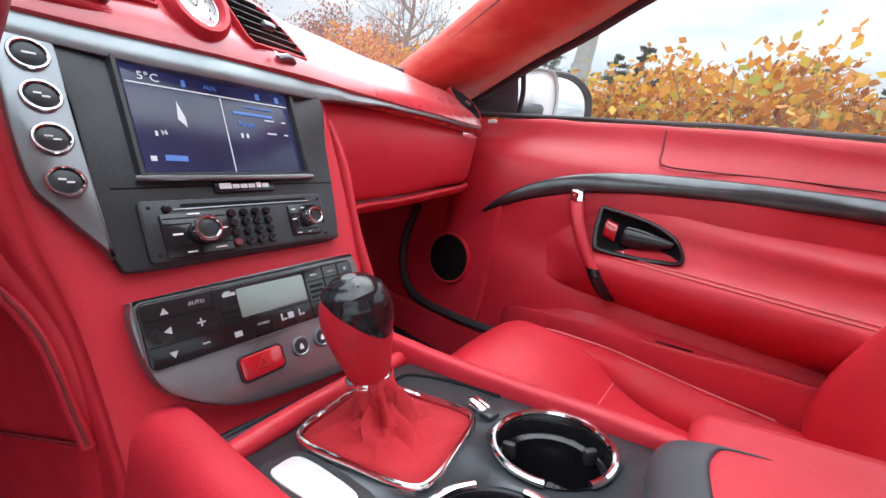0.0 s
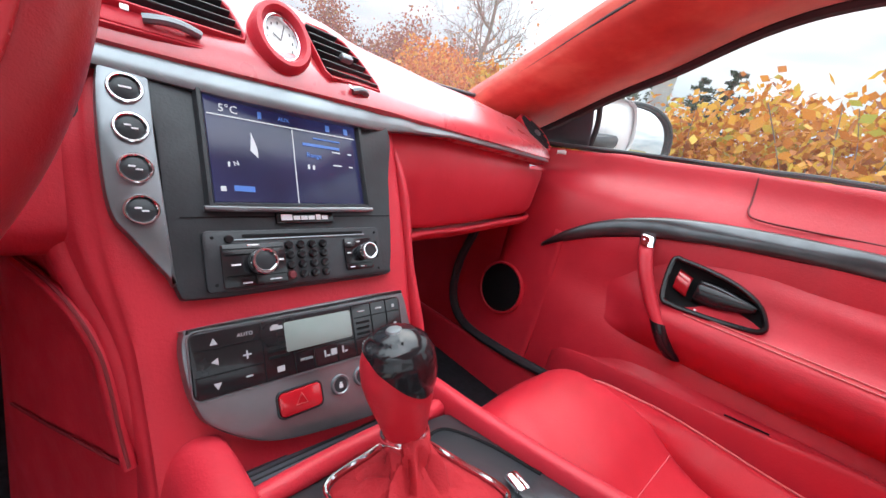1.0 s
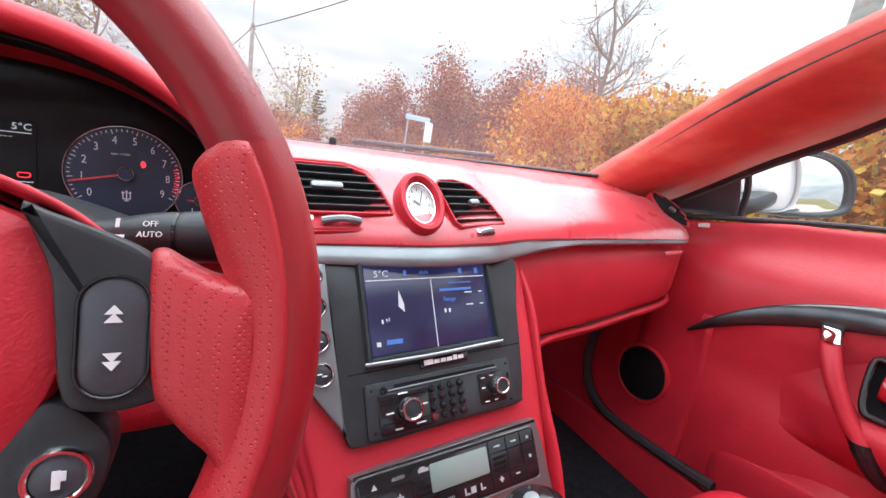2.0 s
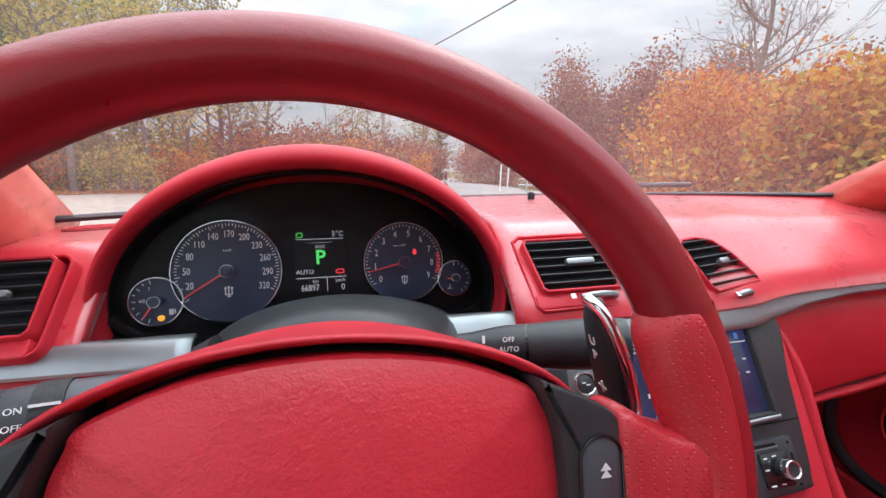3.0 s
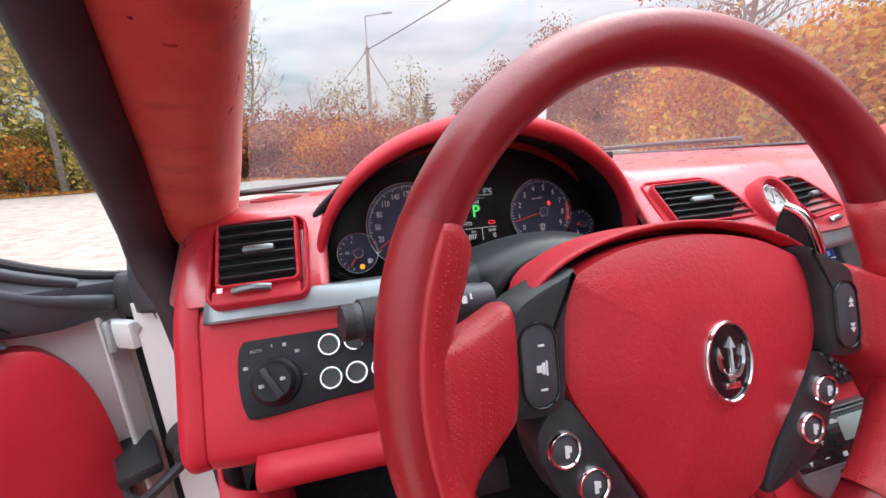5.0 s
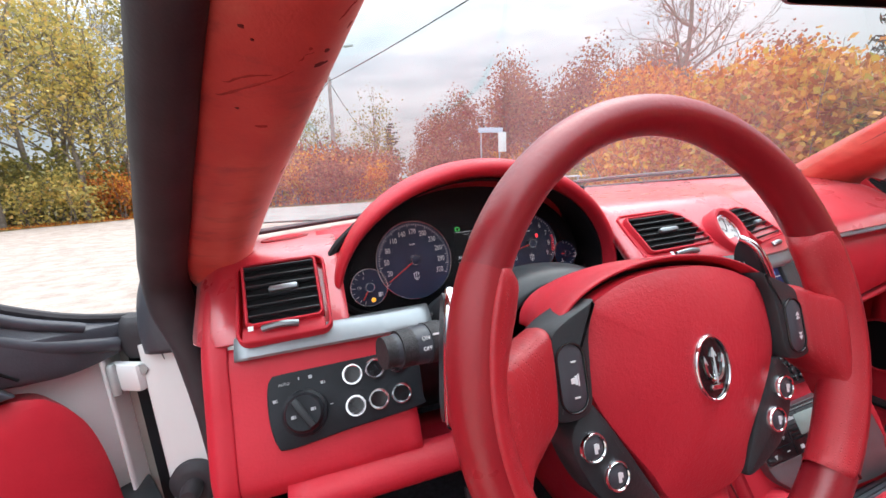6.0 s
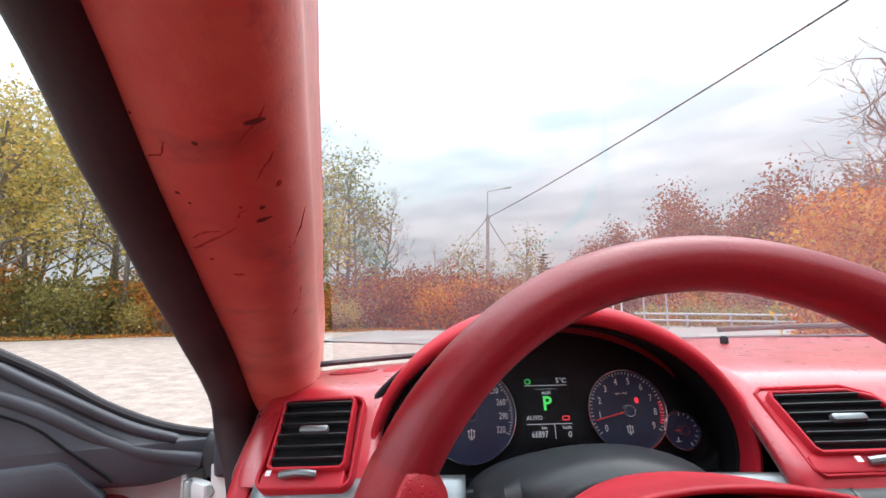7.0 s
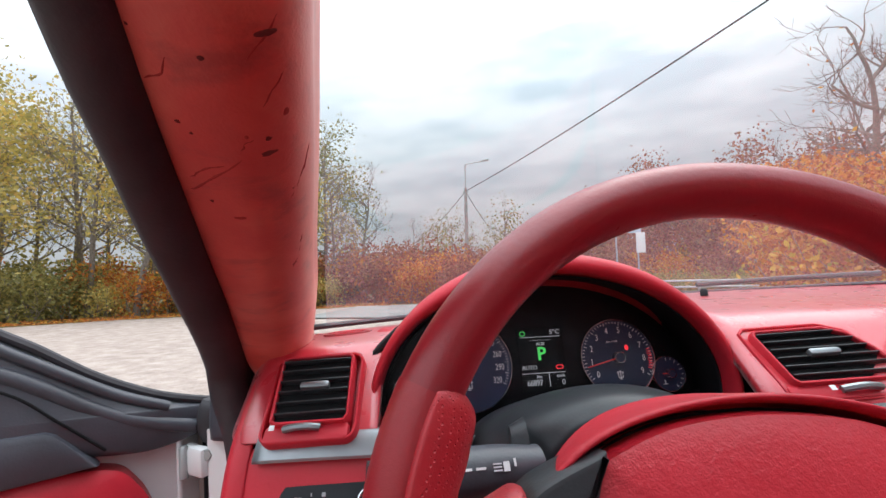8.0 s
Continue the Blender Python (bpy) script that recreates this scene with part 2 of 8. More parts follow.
def pillar_mat(name, stained):
    """Faded red suede with worn pale areas, smears and a few dark burn spots."""
    m, nt, p = shader(name)
    n = noise_node(nt, 11, 6, 0.6, stretch=(1.0, 0.6, 1.6))
    c = ramp(nt, n.outputs["Fac"], [(0.25, (0.46, 0.024, 0.022)), (0.48, (0.60, 0.062, 0.048)), (0.68, (0.70, 0.150, 0.105))])
    s = noise_node(nt, 34, 5, 0.62, stretch=(0.45, 1.2, 1.9))
    k = ramp(nt, s.outputs["Fac"], [(0.28, (stained * 0.55,) * 3), (0.46, (0, 0, 0))])
    mx = nt.nodes.new("ShaderNodeMix")
    mx.data_type = "RGBA"
    mx.inputs["B"].default_value = (0.24, 0.020, 0.020, 1)
    nt.links.new(k.outputs["Color"], mx.inputs["Factor"])
    nt.links.new(c.outputs["Color"], mx.inputs["A"])
    nt.links.new(mx.outputs["Result"], p.inputs["Base Color"])
    p.inputs["Roughness"].default_value = 0.55
    p.inputs["Coat Weight"].default_value, p.inputs["Coat Roughness"].default_value = 0.35, 0.38
    p.inputs["Sheen Weight"].default_value = 0.35
    p.inputs["Sheen Roughness"].default_value = 0.4
    p.inputs["Sheen Tint"].default_value = (1.0, 0.75, 0.65, 1)
    f = noise_node(nt, 500, 4)
    bump(nt, p, f.outputs["Fac"], 0.35, 0.0008)
    return m


PILLAR = pillar_mat("worn_red_suede", 1.0)
PILLAR_B = pillar_mat("red_suede", 0.25)


def ground_mat(name, a, b, c, scale, stones, strength):
    m, nt, p = shader(name)
    n = noise_node(nt, scale, 8, 0.62)
    col = ramp(nt, n.outputs["Fac"], [(0.3, a), (0.5, b), (0.7, c)])
    nt.links.new(col.outputs["Color"], p.inputs["Base Color"])
    p.inputs["Roughness"].default_value = 0.92
    v = voronoi(nt, stones)
    b1 = bump(nt, p, v.outputs["Distance"], strength, 0.02)
    w = noise_node(nt, 1.5, 5)
    bump(nt, p, w.outputs["Fac"], 0.5, 0.15, b1)
    return m


GRAVEL = ground_mat("pale_gravel", (0.27, 0.215, 0.183), (0.375, 0.305, 0.263), (0.47, 0.395, 0.35), 5.0, 22, 1.0)
ASPHALT = ground_mat("grey_asphalt", (0.20, 0.20, 0.19), (0.25, 0.25, 0.24), (0.30, 0.30, 0.28), 0.8, 90, 0.25)
VERGE = ground_mat("leaf_strewn_grass", (0.05, 0.07, 0.02), (0.12, 0.10, 0.03), (0.24, 0.13, 0.04), 2.2, 18, 0.8)
BARK = plain("grey_brown_bark", (0.20, 0.17, 0.145), 0.9, 0.0, 0.35, 14, 0.6, 0.0, 60)
CONCRETE = plain("grey_concrete", (0.32, 0.32, 0.31), 0.85, 0.0, 0.2, 6, 0.4, 0.0, 60)
ZINC = plain("galvanised_steel", (0.42, 0.45, 0.45), 0.5, 0.6, 0.15, 10)
L_ORANGE = leaf_mat("orange_beech_leaves", [(0.0, (0.24, 0.07, 0.012)), (0.3, (0.50, 0.17, 0.02)), (0.6, (0.62, 0.27, 0.03)), (0.85, (0.66, 0.42, 0.05)), (1.0, (0.30, 0.30, 0.05))])
L_RUST = leaf_mat("rust_orange_leaves", [(0.0, (0.30, 0.07, 0.02)), (0.4, (0.54, 0.16, 0.03)), (0.8, (0.68, 0.29, 0.04)), (1.0, (0.62, 0.42, 0.07))])
L_RED = leaf_mat("red_brown_leaves", [(0.0, (0.17, 0.065, 0.05)), (0.5, (0.28, 0.11, 0.075)), (0.85, (0.36, 0.16, 0.08)), (1.0, (0.40, 0.24, 0.10))])
L_YELLOW = leaf_mat("yellow_green_leaves", [(0.0, (0.28, 0.25, 0.09)), (0.4, (0.47, 0.40, 0.12)), (0.75, (0.66, 0.49, 0.12)), (1.0, (0.60, 0.38, 0.14))])
L_GREEN = leaf_mat("dull_green_leaves", [(0.0, (0.15, 0.15, 0.05)), (0.5, (0.26, 0.24, 0.07)), (1.0, (0.44, 0.34, 0.10))])
L_PINE = leaf_mat("dark_pine_needles", [(0.0, (0.018, 0.032, 0.018)), (1.0, (0.05, 0.075, 0.035))], 0.1)

# ---- mesh helpers ----
def V(*a):
    return Vector(a)


def cr(pts, n, closed=False):
    """n points evenly in parameter along a smooth curve through pts."""
    pts = [Vector(p) for p in pts]
    k = len(pts)
    if k == 2 and not closed:
        return [pts[0].lerp(pts[1], i / (n - 1)) for i in range(n)]
    out = []
    for i in range(n):
        f = (i / n * k) if closed else (i / (n - 1) * (k - 1))
        j = int(f)
        if not closed and j >= k - 1:
            j = k - 2
        u = f - j
        if closed:
            a, b, c, d = pts[(j - 1) % k], pts[j % k], pts[(j + 1) % k], pts[(j + 2) % k]
        else:
            b, c = pts[j], pts[j + 1]
            a = pts[j - 1] if j else b * 2 - c
            d = pts[j + 2] if j + 2 < k else c * 2 - b
        out.append(0.5 * ((2 * b) + (c - a) * u + (2 * a - 5 * b + 4 * c - d) * u * u + (3 * b - a - 3 * c + d) * u ** 3))
    return out


def interp(x, table):
    """Smooth value at x from rows of (x, value, ...); returns a list of the values."""
    if x <= table[0][0]:
        return list(table[0][1:])
    for a, b in zip(table, table[1:]):
        if x <= b[0]:
            u = (x - a[0]) / (b[0] - a[0])
            u = u * u * (3 - 2 * u)
            return [p + (q - p) * u for p, q in zip(a[1:], b[1:])]
    return list(table[-1][1:])


def grid(rows, close_u=False, close_v=False, bm=None):
    """A sheet through rows of points, added to bm."""
    bm = bm or bmesh.new()
    vs = [[bm.verts.new(p) for p in r] for r in rows]
    nu, nv = len(vs), len(vs[0])
    for i in range(nu if close_u else nu - 1):
        for j in range(nv if close_v else nv - 1):
            q = (vs[i][j], vs[(i + 1) % nu][j], vs[(i + 1) % nu][(j + 1) % nv], vs[i][(j + 1) % nv])
            try:
                bm.faces.new(q)
            except ValueError:
                pass
    return bm


def cap(bm, ring):
    vs = [bm.verts.new(p) for p in ring]
    bm.faces.new(vs)


def loft(secs, nu, nv, closed=False, caps=False, bm=None):
    """A smooth skin over sections, each a list of as many points; closed sections make a tube."""
    secs = [cr(s, nv, closed) for s in secs]
    cols = [cr([s[j] for s in secs], nu) for j in range(nv)]
    rows = [[cols[j][i] for j in range(nv)] for i in range(nu)]
    bm = grid(rows, False, closed, bm)
    if caps:
        cap(bm, rows[0])
        cap(bm, rows[-1])
        bmesh.ops.remove_doubles(bm, verts=bm.verts, dist=1e-6)
    bmesh.ops.recalc_face_normals(bm, faces=bm.faces)
    return bm


def tube(pts, rad, sides=10, closed=False, flat=1.0, caps=True, bm=None, n=None):
    """A round bar along pts; rad is one radius or one for each point."""
    bm = bm or bmesh.new()
    if n:
        k = len(pts)
        if isinstance(rad, (list, tuple)):
            rad = [interp(i * (k - 1) / (n - 1), [(j, r) for j, r in enumerate(rad)])[0] for i in range(n)]
        pts = cr(pts, n, closed)
    pts = [Vector(p) for p in pts]
    m = len(pts)
    rads = rad if isinstance(rad, (list, tuple)) else [rad] * m
    rows = []
    up = None
    for i, p in enumerate(pts):
        if closed:
            d = pts[(i + 1) % m] - pts[i - 1]
        else:
            d = pts[min(i + 1, m - 1)] - pts[max(i - 1, 0)]
        d = d.normalized() if d.length > 1e-9 else V(0, 0, 1)
        if up is None:
            up = d.orthogonal().normalized()
        up = (up - d * up.dot(d)).normalized()
        side = d.cross(up)
        rows.append([p + (up * math.cos(a) + side * math.sin(a) * flat) * rads[i] for a in [2 * math.pi * k / sides for k in range(sides)]])
    vs = [[bm.verts.new(p) for p in r] for r in rows]
    for i in range(m if closed else m - 1):
        for j in range(sides):
            bm.faces.new((vs[i][j], vs[(i + 1) % m][j], vs[(i + 1) % m][(j + 1) % sides], vs[i][(j + 1) % sides]))
    if caps and not closed:
        bm.faces.new(vs[0][::-1])
        bm.faces.new(vs[-1])
    return bm


def axes(o, x, y):
    """A frame with origin o, right x and up y, its z towards the viewer."""
    x = Vector(x).normalized()
    y = (Vector(y) - x * Vector(y).dot(x)).normalized()
    z = x.cross(y)
    m = Matrix((x, y, z)).transposed().to_4x4()
    m.translation = o
    return m


def rounded(w, h, r, n=5, cx=0, cy=0):
    out = []
    for sx, sy, a0 in ((1, 1, 0), (-1, 1, 90), (-1, -1, 180), (1, -1, 270)):
        for k in range(n + 1):
            a = radians(a0 + 90 * k / n)
            out.append((cx + sx * (w / 2 - r) + r * math.cos(a), cy + sy * (h / 2 - r) + r * math.sin(a)))
    return out


def ellipse(a, b, n=40, cx=0, cy=0):
    return [(cx + a * math.cos(2 * math.pi * k / n), cy + b * math.sin(2 * math.pi * k / n)) for k in range(n)]


def smooth2(pts, n):
    return [(p.x, p.y) for p in cr([(x, y, 0) for x, y in pts], n, True)]


def plate(outline, z0, z1, m, edge=0.0015, bm=None):
    """A plate with a rounded front edge: outline in the frame m, from depth z0 to z1 (the front)."""
    bm = bm or bmesh.new()
    n = len(outline)
    area = sum(outline[i][0] * outline[(i + 1) % n][1] - outline[(i + 1) % n][0] * outline[i][1] for i in range(n))
    if area < 0:
        outline = outline[::-1]
    nor = []
    for i in range(n):
        a, b, c = Vector(outline[i - 1]), Vector(outline[i]), Vector(outline[(i + 1) % n])
        d = (b - a).normalized() + (c - b).normalized()
        d = d.normalized() if d.length > 1e-9 else (c - b).normalized()
        nor.append(Vector((-d.y, d.x)))
    rows = []
    for inset, z in ((0, z0), (0, z1 - edge), (edge * 0.3, z1 - edge * 0.3), (edge, z1)):
        rows.append([m @ V(p[0] + q.x * inset, p[1] + q.y * inset, z) for p, q in zip(outline, nor)])
    vs = [[bm.verts.new(p) for p in r] for r in rows]
    for i in range(3):
        for j in range(n):
            bm.faces.new((vs[i][j], vs[i][(j + 1) % n], vs[i + 1][(j + 1) % n], vs[i + 1][j]))
    bm.faces.new(vs[-1])
    bm.faces.new(vs[0][::-1])
    return bm


def rim(outline, width, z0, z1, m, bm=None):
    """A raised frame round an outline, width wide outwards, with a rounded crest."""
    bm = bm or bmesh.new()
    n = len(outline)
    cx, cy = sum(p[0] for p in outline) / n, sum(p[1] for p in outline) / n
    rows = []
    area = sum(outline[i][0] * outline[(i + 1) % n][1] - outline[(i + 1) % n][0] * outline[i][1] for i in range(n))
    for off, z in ((0, z0), (0, z1 - width * 0.3), (width * 0.3, z1), (width * 0.7, z1), (width, z1 - width * 0.4), (width * 1.02, z0)):
        r = []
        for i in range(n):
            a, b, c = Vector(outline[i - 1]), Vector(outline[i]), Vector(outline[(i + 1) % n])
            d = (b - a).normalized() + (c - b).normalized()
            d = d.normalized() if d.length > 1e-9 else (c - b).normalized()
            q = Vector((d.y, -d.x)) if area > 0 else Vector((-d.y, d.x))
            r.append(m @ V(b.x + q.x * off, b.y + q.y * off, z))
        rows.append(r)
    grid(rows, False, True, bm)
    bmesh.ops.recalc_face_normals(bm, faces=bm.faces)
    return bm


def dome(outline, z0, z1, rise, m, rings=8, power=2.0, bm=None, skirt=0.004):
    """A cushion: the outline raised from z0 to z1 at its edge and by rise more in its middle."""
    bm = bm or bmesh.new()
    n = len(outline)
    cx, cy = sum(p[0] for p in outline) / n, sum(p[1] for p in outline) / n
    rows = [[m @ V(x, y, z0) for x, y in outline], [m @ V(x, y, z1 - skirt) for x, y in outline]]
    for k in range(rings):
        s = 1 - k / rings
        e = 0.985 if k == 0 else s
        rows.append([m @ V(cx + (x - cx) * e, cy + (y - cy) * e, z1 + rise * (1 - s ** power)) for x, y in outline])
    grid(rows, False, True, bm)
    top = bm.verts.new(m @ V(cx, cy, z1 + rise))
    bm.verts.ensure_lookup_table()
    last = bm.verts[-1 - n:-1]
    last = list(last)
    for i in range(n):
        bm.faces.new((last[i], last[(i + 1) % n], top))
    bmesh.ops.recalc_face_normals(bm, faces=bm.faces)
    return bm


def box(w, d, h, m, r=0.003, bm=None):
    """A block with rounded edges, centred in the frame m."""
    bm2 = bmesh.new()
    bmesh.ops.create_cube(bm2, size=1.0, matrix=Matrix.Diagonal((w, d, h, 1)))
    if r:
        bmesh.ops.bevel(bm2, geom=bm2.edges[:], offset=r, segments=2, affect="EDGES", profile=0.5)
    bm2.transform(m)
    if bm is None:
        return bm2
    tmp = bpy.data.meshes.new("tmp")
    bm2.to_mesh(tmp)
    bm.from_mesh(tmp)
    bpy.data.meshes.remove(tmp)
    bm2.free()
    return bm


def lathe(prof, m, n=32, bm=None):
    """A turned body: prof is (radius, height) from bottom to top along the frame's z."""
    bm = bm or bmesh.new()
    rows = [[m @ V(r * math.cos(2 * math.pi * k / n), r * math.sin(2 * math.pi * k / n), z) for k in range(n)] for r, z in prof]
    grid(rows, False, True, bm)
    if prof[0][0] > 1e-5:
        cap(bm, rows[0])
    if prof[-1][0] > 1e-5:
        cap(bm, rows[-1])
    bmesh.ops.remove_doubles(bm, verts=bm.verts, dist=1e-6)
    bmesh.ops.recalc_face_normals(bm, faces=bm.faces)
    return bm


def words(s, size, m, align="CENTER", depth=0.0003, bold=0.0):
    """Raised print in the built-in font."""
    cu = bpy.data.curves.new("print", "FONT")
    cu.body, cu.size, cu.align_x, cu.align_y = s, size, align, "CENTER"
    cu.extrude, cu.resolution_u, cu.offset = depth, 2, bold
    ob = bpy.data.objects.new("print", cu)
    me = bpy.data.meshes.new_from_object(ob)
    bm = bmesh.new()
    bm.from_mesh(me)
    bpy.data.objects.remove(ob)
    bpy.data.meshes.remove(me)
    bm.transform(m)
    return bm


def bars(rects, z, m, bm=None):
    """Flat printed bars (cx, cy, w, h) lying in the frame m."""
    bm = bm or bmesh.new()
    for cx, cy, w, h in rects:
        box(w, h, 0.0006, m @ pose(cx, cy, z), 0, bm)
    return bm


def thing(name, loc, label, category, group="", kind=""):
    ob = new(name)
    ob.location = loc
    ob.empty_display_size = 0.05
    return tagged(ob, label, category, group, kind)


def obj(name, bm, mat, smooth=True, sharp=38, solid=0.0, bevel=0.0):
    me = bpy.data.meshes.new(name)
    bm.to_mesh(me)
    bm.free()
    me.materials.append(mat)
    if smooth:
        me.polygons.foreach_set("use_smooth", [True] * len(me.polygons))
        me.set_sharp_from_angle(angle=radians(sharp))
    ob = new(name, me)
    if solid:
        s = ob.modifiers.new("thickness", "SOLIDIFY")
        s.thickness, s.offset = solid, -1.0
    if bevel:
        b = ob.modifiers.new("edges", "BEVEL")
        b.width, b.segments, b.limit_method = bevel, 2, "ANGLE"
    return ob


def part(name, bm, mat, parent, label="", smooth=True, sharp=38, solid=0.0, bevel=0.0):
    """One mesh as a part of a thing (or of a part); its points are given in the world."""
    ob = obj(name, bm, mat, smooth, sharp, solid, bevel)
    ob.parent = parent
    top = parent
    while top.parent:
        top = top.parent
    ob.matrix_parent_inverse = Matrix.Translation(top.location).inverted() if parent == top else Matrix()
    return tagged(ob, label)



def facing(bm, p):
    """Turn all faces of a sheet towards the point p."""
    bm.normal_update()
    if sum(f.normal.dot(Vector(p) - f.calc_center_median()) for f in bm.faces) < 0:
        bmesh.ops.reverse_faces(bm, faces=bm.faces)
    return bm





def bar_parts(name, rects, z, m, mat, parent):
    """Printed bars, each a part of its own."""
    for r in rects:
        part(name, bars([r], z, m), mat, parent, smooth=False)

# ---- the car: dashboard ----
STK = axes((0, -0.093, 0.838), (1, 0, 0), (0, 0.476, 0.879))
CON = axes((0, -0.35, 0.605), (1, 0, 0), (0, 0.986, -0.168))
WHL = axes((-0.3409, -0.3096, 0.8802), (math.cos(0.0819), math.sin(0.0819), 0), (0, math.sin(0.2578), math.cos(0.2578))) @ pose(0, 0, 0, 0, 0, -4)
HUBC = WHL @ pose(0.005, 0.0070, 0)
CLU = axes((-0.37, 0.008, 0.898), (0.996, 0.089, -0.028), (0, 0.22, 0.975))
LPN = axes((-0.57, -0.099, 0.797), (1, 0, 0), (0, 0.487, 0.873))

DASH = thing("dashboard", (-0.05, 0.0, 0.60), "red leather dashboard with brushed silver strip and air vents", "dashboard")

# x, crest height, fascia top y and z, fascia foot y and z
DASH_ROWS = [(-0.735, 0.905, 0.060, 0.890, 0.020, 0.850), (-0.715, 0.925, 0.020, 0.915, -0.045, 0.858), (-0.69, 0.938, -0.004, 0.930, -0.070, 0.863),
             (-0.37, 0.938, -0.010, 0.928, -0.076, 0.863), (-0.12, 0.930, -0.016, 0.922, -0.080, 0.860), (0.0, 0.927, -0.022, 0.921, -0.092, 0.860),
             (0.06, 0.925, -0.004, 0.918, -0.086, 0.860), (0.11, 0.921, 0.014, 0.914, -0.074, 0.860), (0.16, 0.918, 0.022, 0.910, -0.060, 0.859), (0.30, 0.910, 0.022, 0.902, -0.050, 0.857), (0.50, 0.900, 0.028, 0.890, -0.040, 0.853),
             (0.555, 0.890, 0.060, 0.878, -0.012, 0.852), (0.575, 0.875, 0.090, 0.862, 0.030, 0.848)]


def glass_foot(x):
    """Where the windscreen meets the dashboard."""
    return 0.29 - 0.19 * ((x + 0.08) / 0.6) ** 2, 0.95 - 0.008 * (x + 0.6)


def dash_section(x):
    zt, y1, z1, y2, z2 = interp(x, DASH_ROWS)
    yb, zb = glass_foot(x)
    yb += 0.03
    return [V(x, yb, zb - 0.012), V(x, yb * 0.7 + 0.02, (zb + zt) / 2 - 0.004), V(x, 0.075, zt + 0.001), V(x, y1 + 0.022, zt - 0.001),
            V(x, y1, z1), V(x, y1 * 0.6 + y2 * 0.4, z1 * 0.6 + z2 * 0.4), V(x, y2, z2), V(x, y2 + 0.012, z2 - 0.008)]


def dash_piece(x0, x1, n):
    return loft([dash_section(x0 + (x1 - x0) * i / (n - 1)) for i in range(n)], n * 2, 26)


part("upper_pad", dash_piece(-0.722, -0.556, 10), RED_TOP, DASH, "stitched red leather upper dashboard pad", solid=0.012)
part("upper_pad", dash_piece(-0.186, 0.575, 22), RED_TOP, DASH, "stitched red leather upper dashboard pad", solid=0.012)


def mid_section(x):
    yb, zb = glass_foot(x)
    return [V(x, yb + 0.03, zb - 0.012), V(x, yb * 0.7 + 0.03, zb - 0.010), V(x, 0.10, 0.940), V(x, 0.05, 0.935)]


part("rear_pad", loft([mid_section(-0.58 + 0.42 * i / 7) for i in range(8)], 16, 12), RED, DASH, solid=0.012)


# passenger airbag seam and defroster grille lines on top of the pad
def on_top(x, y):
    sec = cr(dash_section(x), 60)
    best = min(sec[:40], key=lambda p: abs(p.y - y))
    return best + V(0, 0, 0.0012)


part("airbag_seam", tube([on_top(0.19 + 0.29 * i / 12, 0.068 - 0.012 * i / 12) for i in range(13)], 0.0014, 6), VOID, DASH)
part("airbag_seam", tube([on_top(-0.165 + 0.1 * i / 12, 0.018 + 0.02 * i / 12) for i in range(13)] + [on_top(-0.05 + 0.17 * i / 8, 0.05 + 0.01 * i / 8) for i in range(9)], 0.0012, 6), VOID, DASH)
GRILLE = part("defroster_grille", loft([[on_top(x, 0.155), on_top(x, 0.185), on_top(x, 0.215)] for x in (-0.16, -0.08, 0.0, 0.08, 0.14)], 12, 6), plain("dark_red_plastic", (0.33, 0.02, 0.03), 0.6), DASH, "ribbed red defroster grille", solid=-0.002)
for i in range(9):
    y = 0.157 + 0.007 * i
    part("slat", tube([on_top(-0.155 + 0.29 * k / 8, y) + V(0, 0, 0.002) for k in range(9)], 0.0016, 5), RED_GLOSS, GRILLE)
part("sun_sensor", lathe([(0.006, -0.004), (0.006, 0.005), (0.004, 0.008), (0, 0.0085)], pose(-0.045, 0.219, 0.949), 16), BLACK, DASH, "small black sun sensor")
ovl = part("tweeter_grille", plate(ellipse(0.032, 0.012, 28), -0.004, 0.0015, axes((-0.622, 0.095, 0.9405), (1, 0.35, 0), (-0.3, 1, 0.10))), plain("dark_red_grille", (0.25, 0.015, 0.02), 0.6), DASH, "oval ribbed red tweeter grille")
for i in range(5):
    part("slat", box(0.050 - 0.008 * abs(i - 2), 0.002, 0.003, axes((-0.622, 0.095, 0.9405), (1, 0.35, 0), (-0.3, 1, 0.10)) @ pose(0, -0.008 + 0.004 * i, 0.001), 0), RED, ovl)


# brushed silver strip that runs the whole width and swells over the console
def strip_row(x):
    _, _, _, y2, z2 = interp(x, DASH_ROWS)
    t = interp(x, [(-0.735, 0.020), (-0.2, 0.024), (-0.05, 0.029), (0.085, 0.029), (0.16, 0.021), (0.24, 0.014), (0.575, 0.011)])[0]
    b = interp(x, [(-0.2, 0.006), (0.0, 0.013), (0.1, 0.010), (0.25, 0.005)])[0]
    zc = z2 + 0.001 - t * 0.5
    return [V(x, y2 + 0.006, zc + t * 0.56), V(x, y2 - 0.002, zc + t * 0.5), V(x, y2 - 0.010 - b * 0.5, zc), V(x, y2 - 0.013 - b * 0.5, zc - t * 0.42), V(x, y2 + 0.008, zc - t * 0.62)]


def strip(x0, x1, n):
    return loft([strip_row(x0 + (x1 - x0) * i / (n - 1)) for i in range(n)], n * 2, 12)


part("trim_strip", strip(-0.672, -0.468, 8), SILVER, DASH, "brushed silver trim strip", solid=0.004)
part("trim_strip", strip(-0.262, 0.560, 26), SILVER, DASH, "brushed silver trim strip swelling over the screen", solid=0.004)


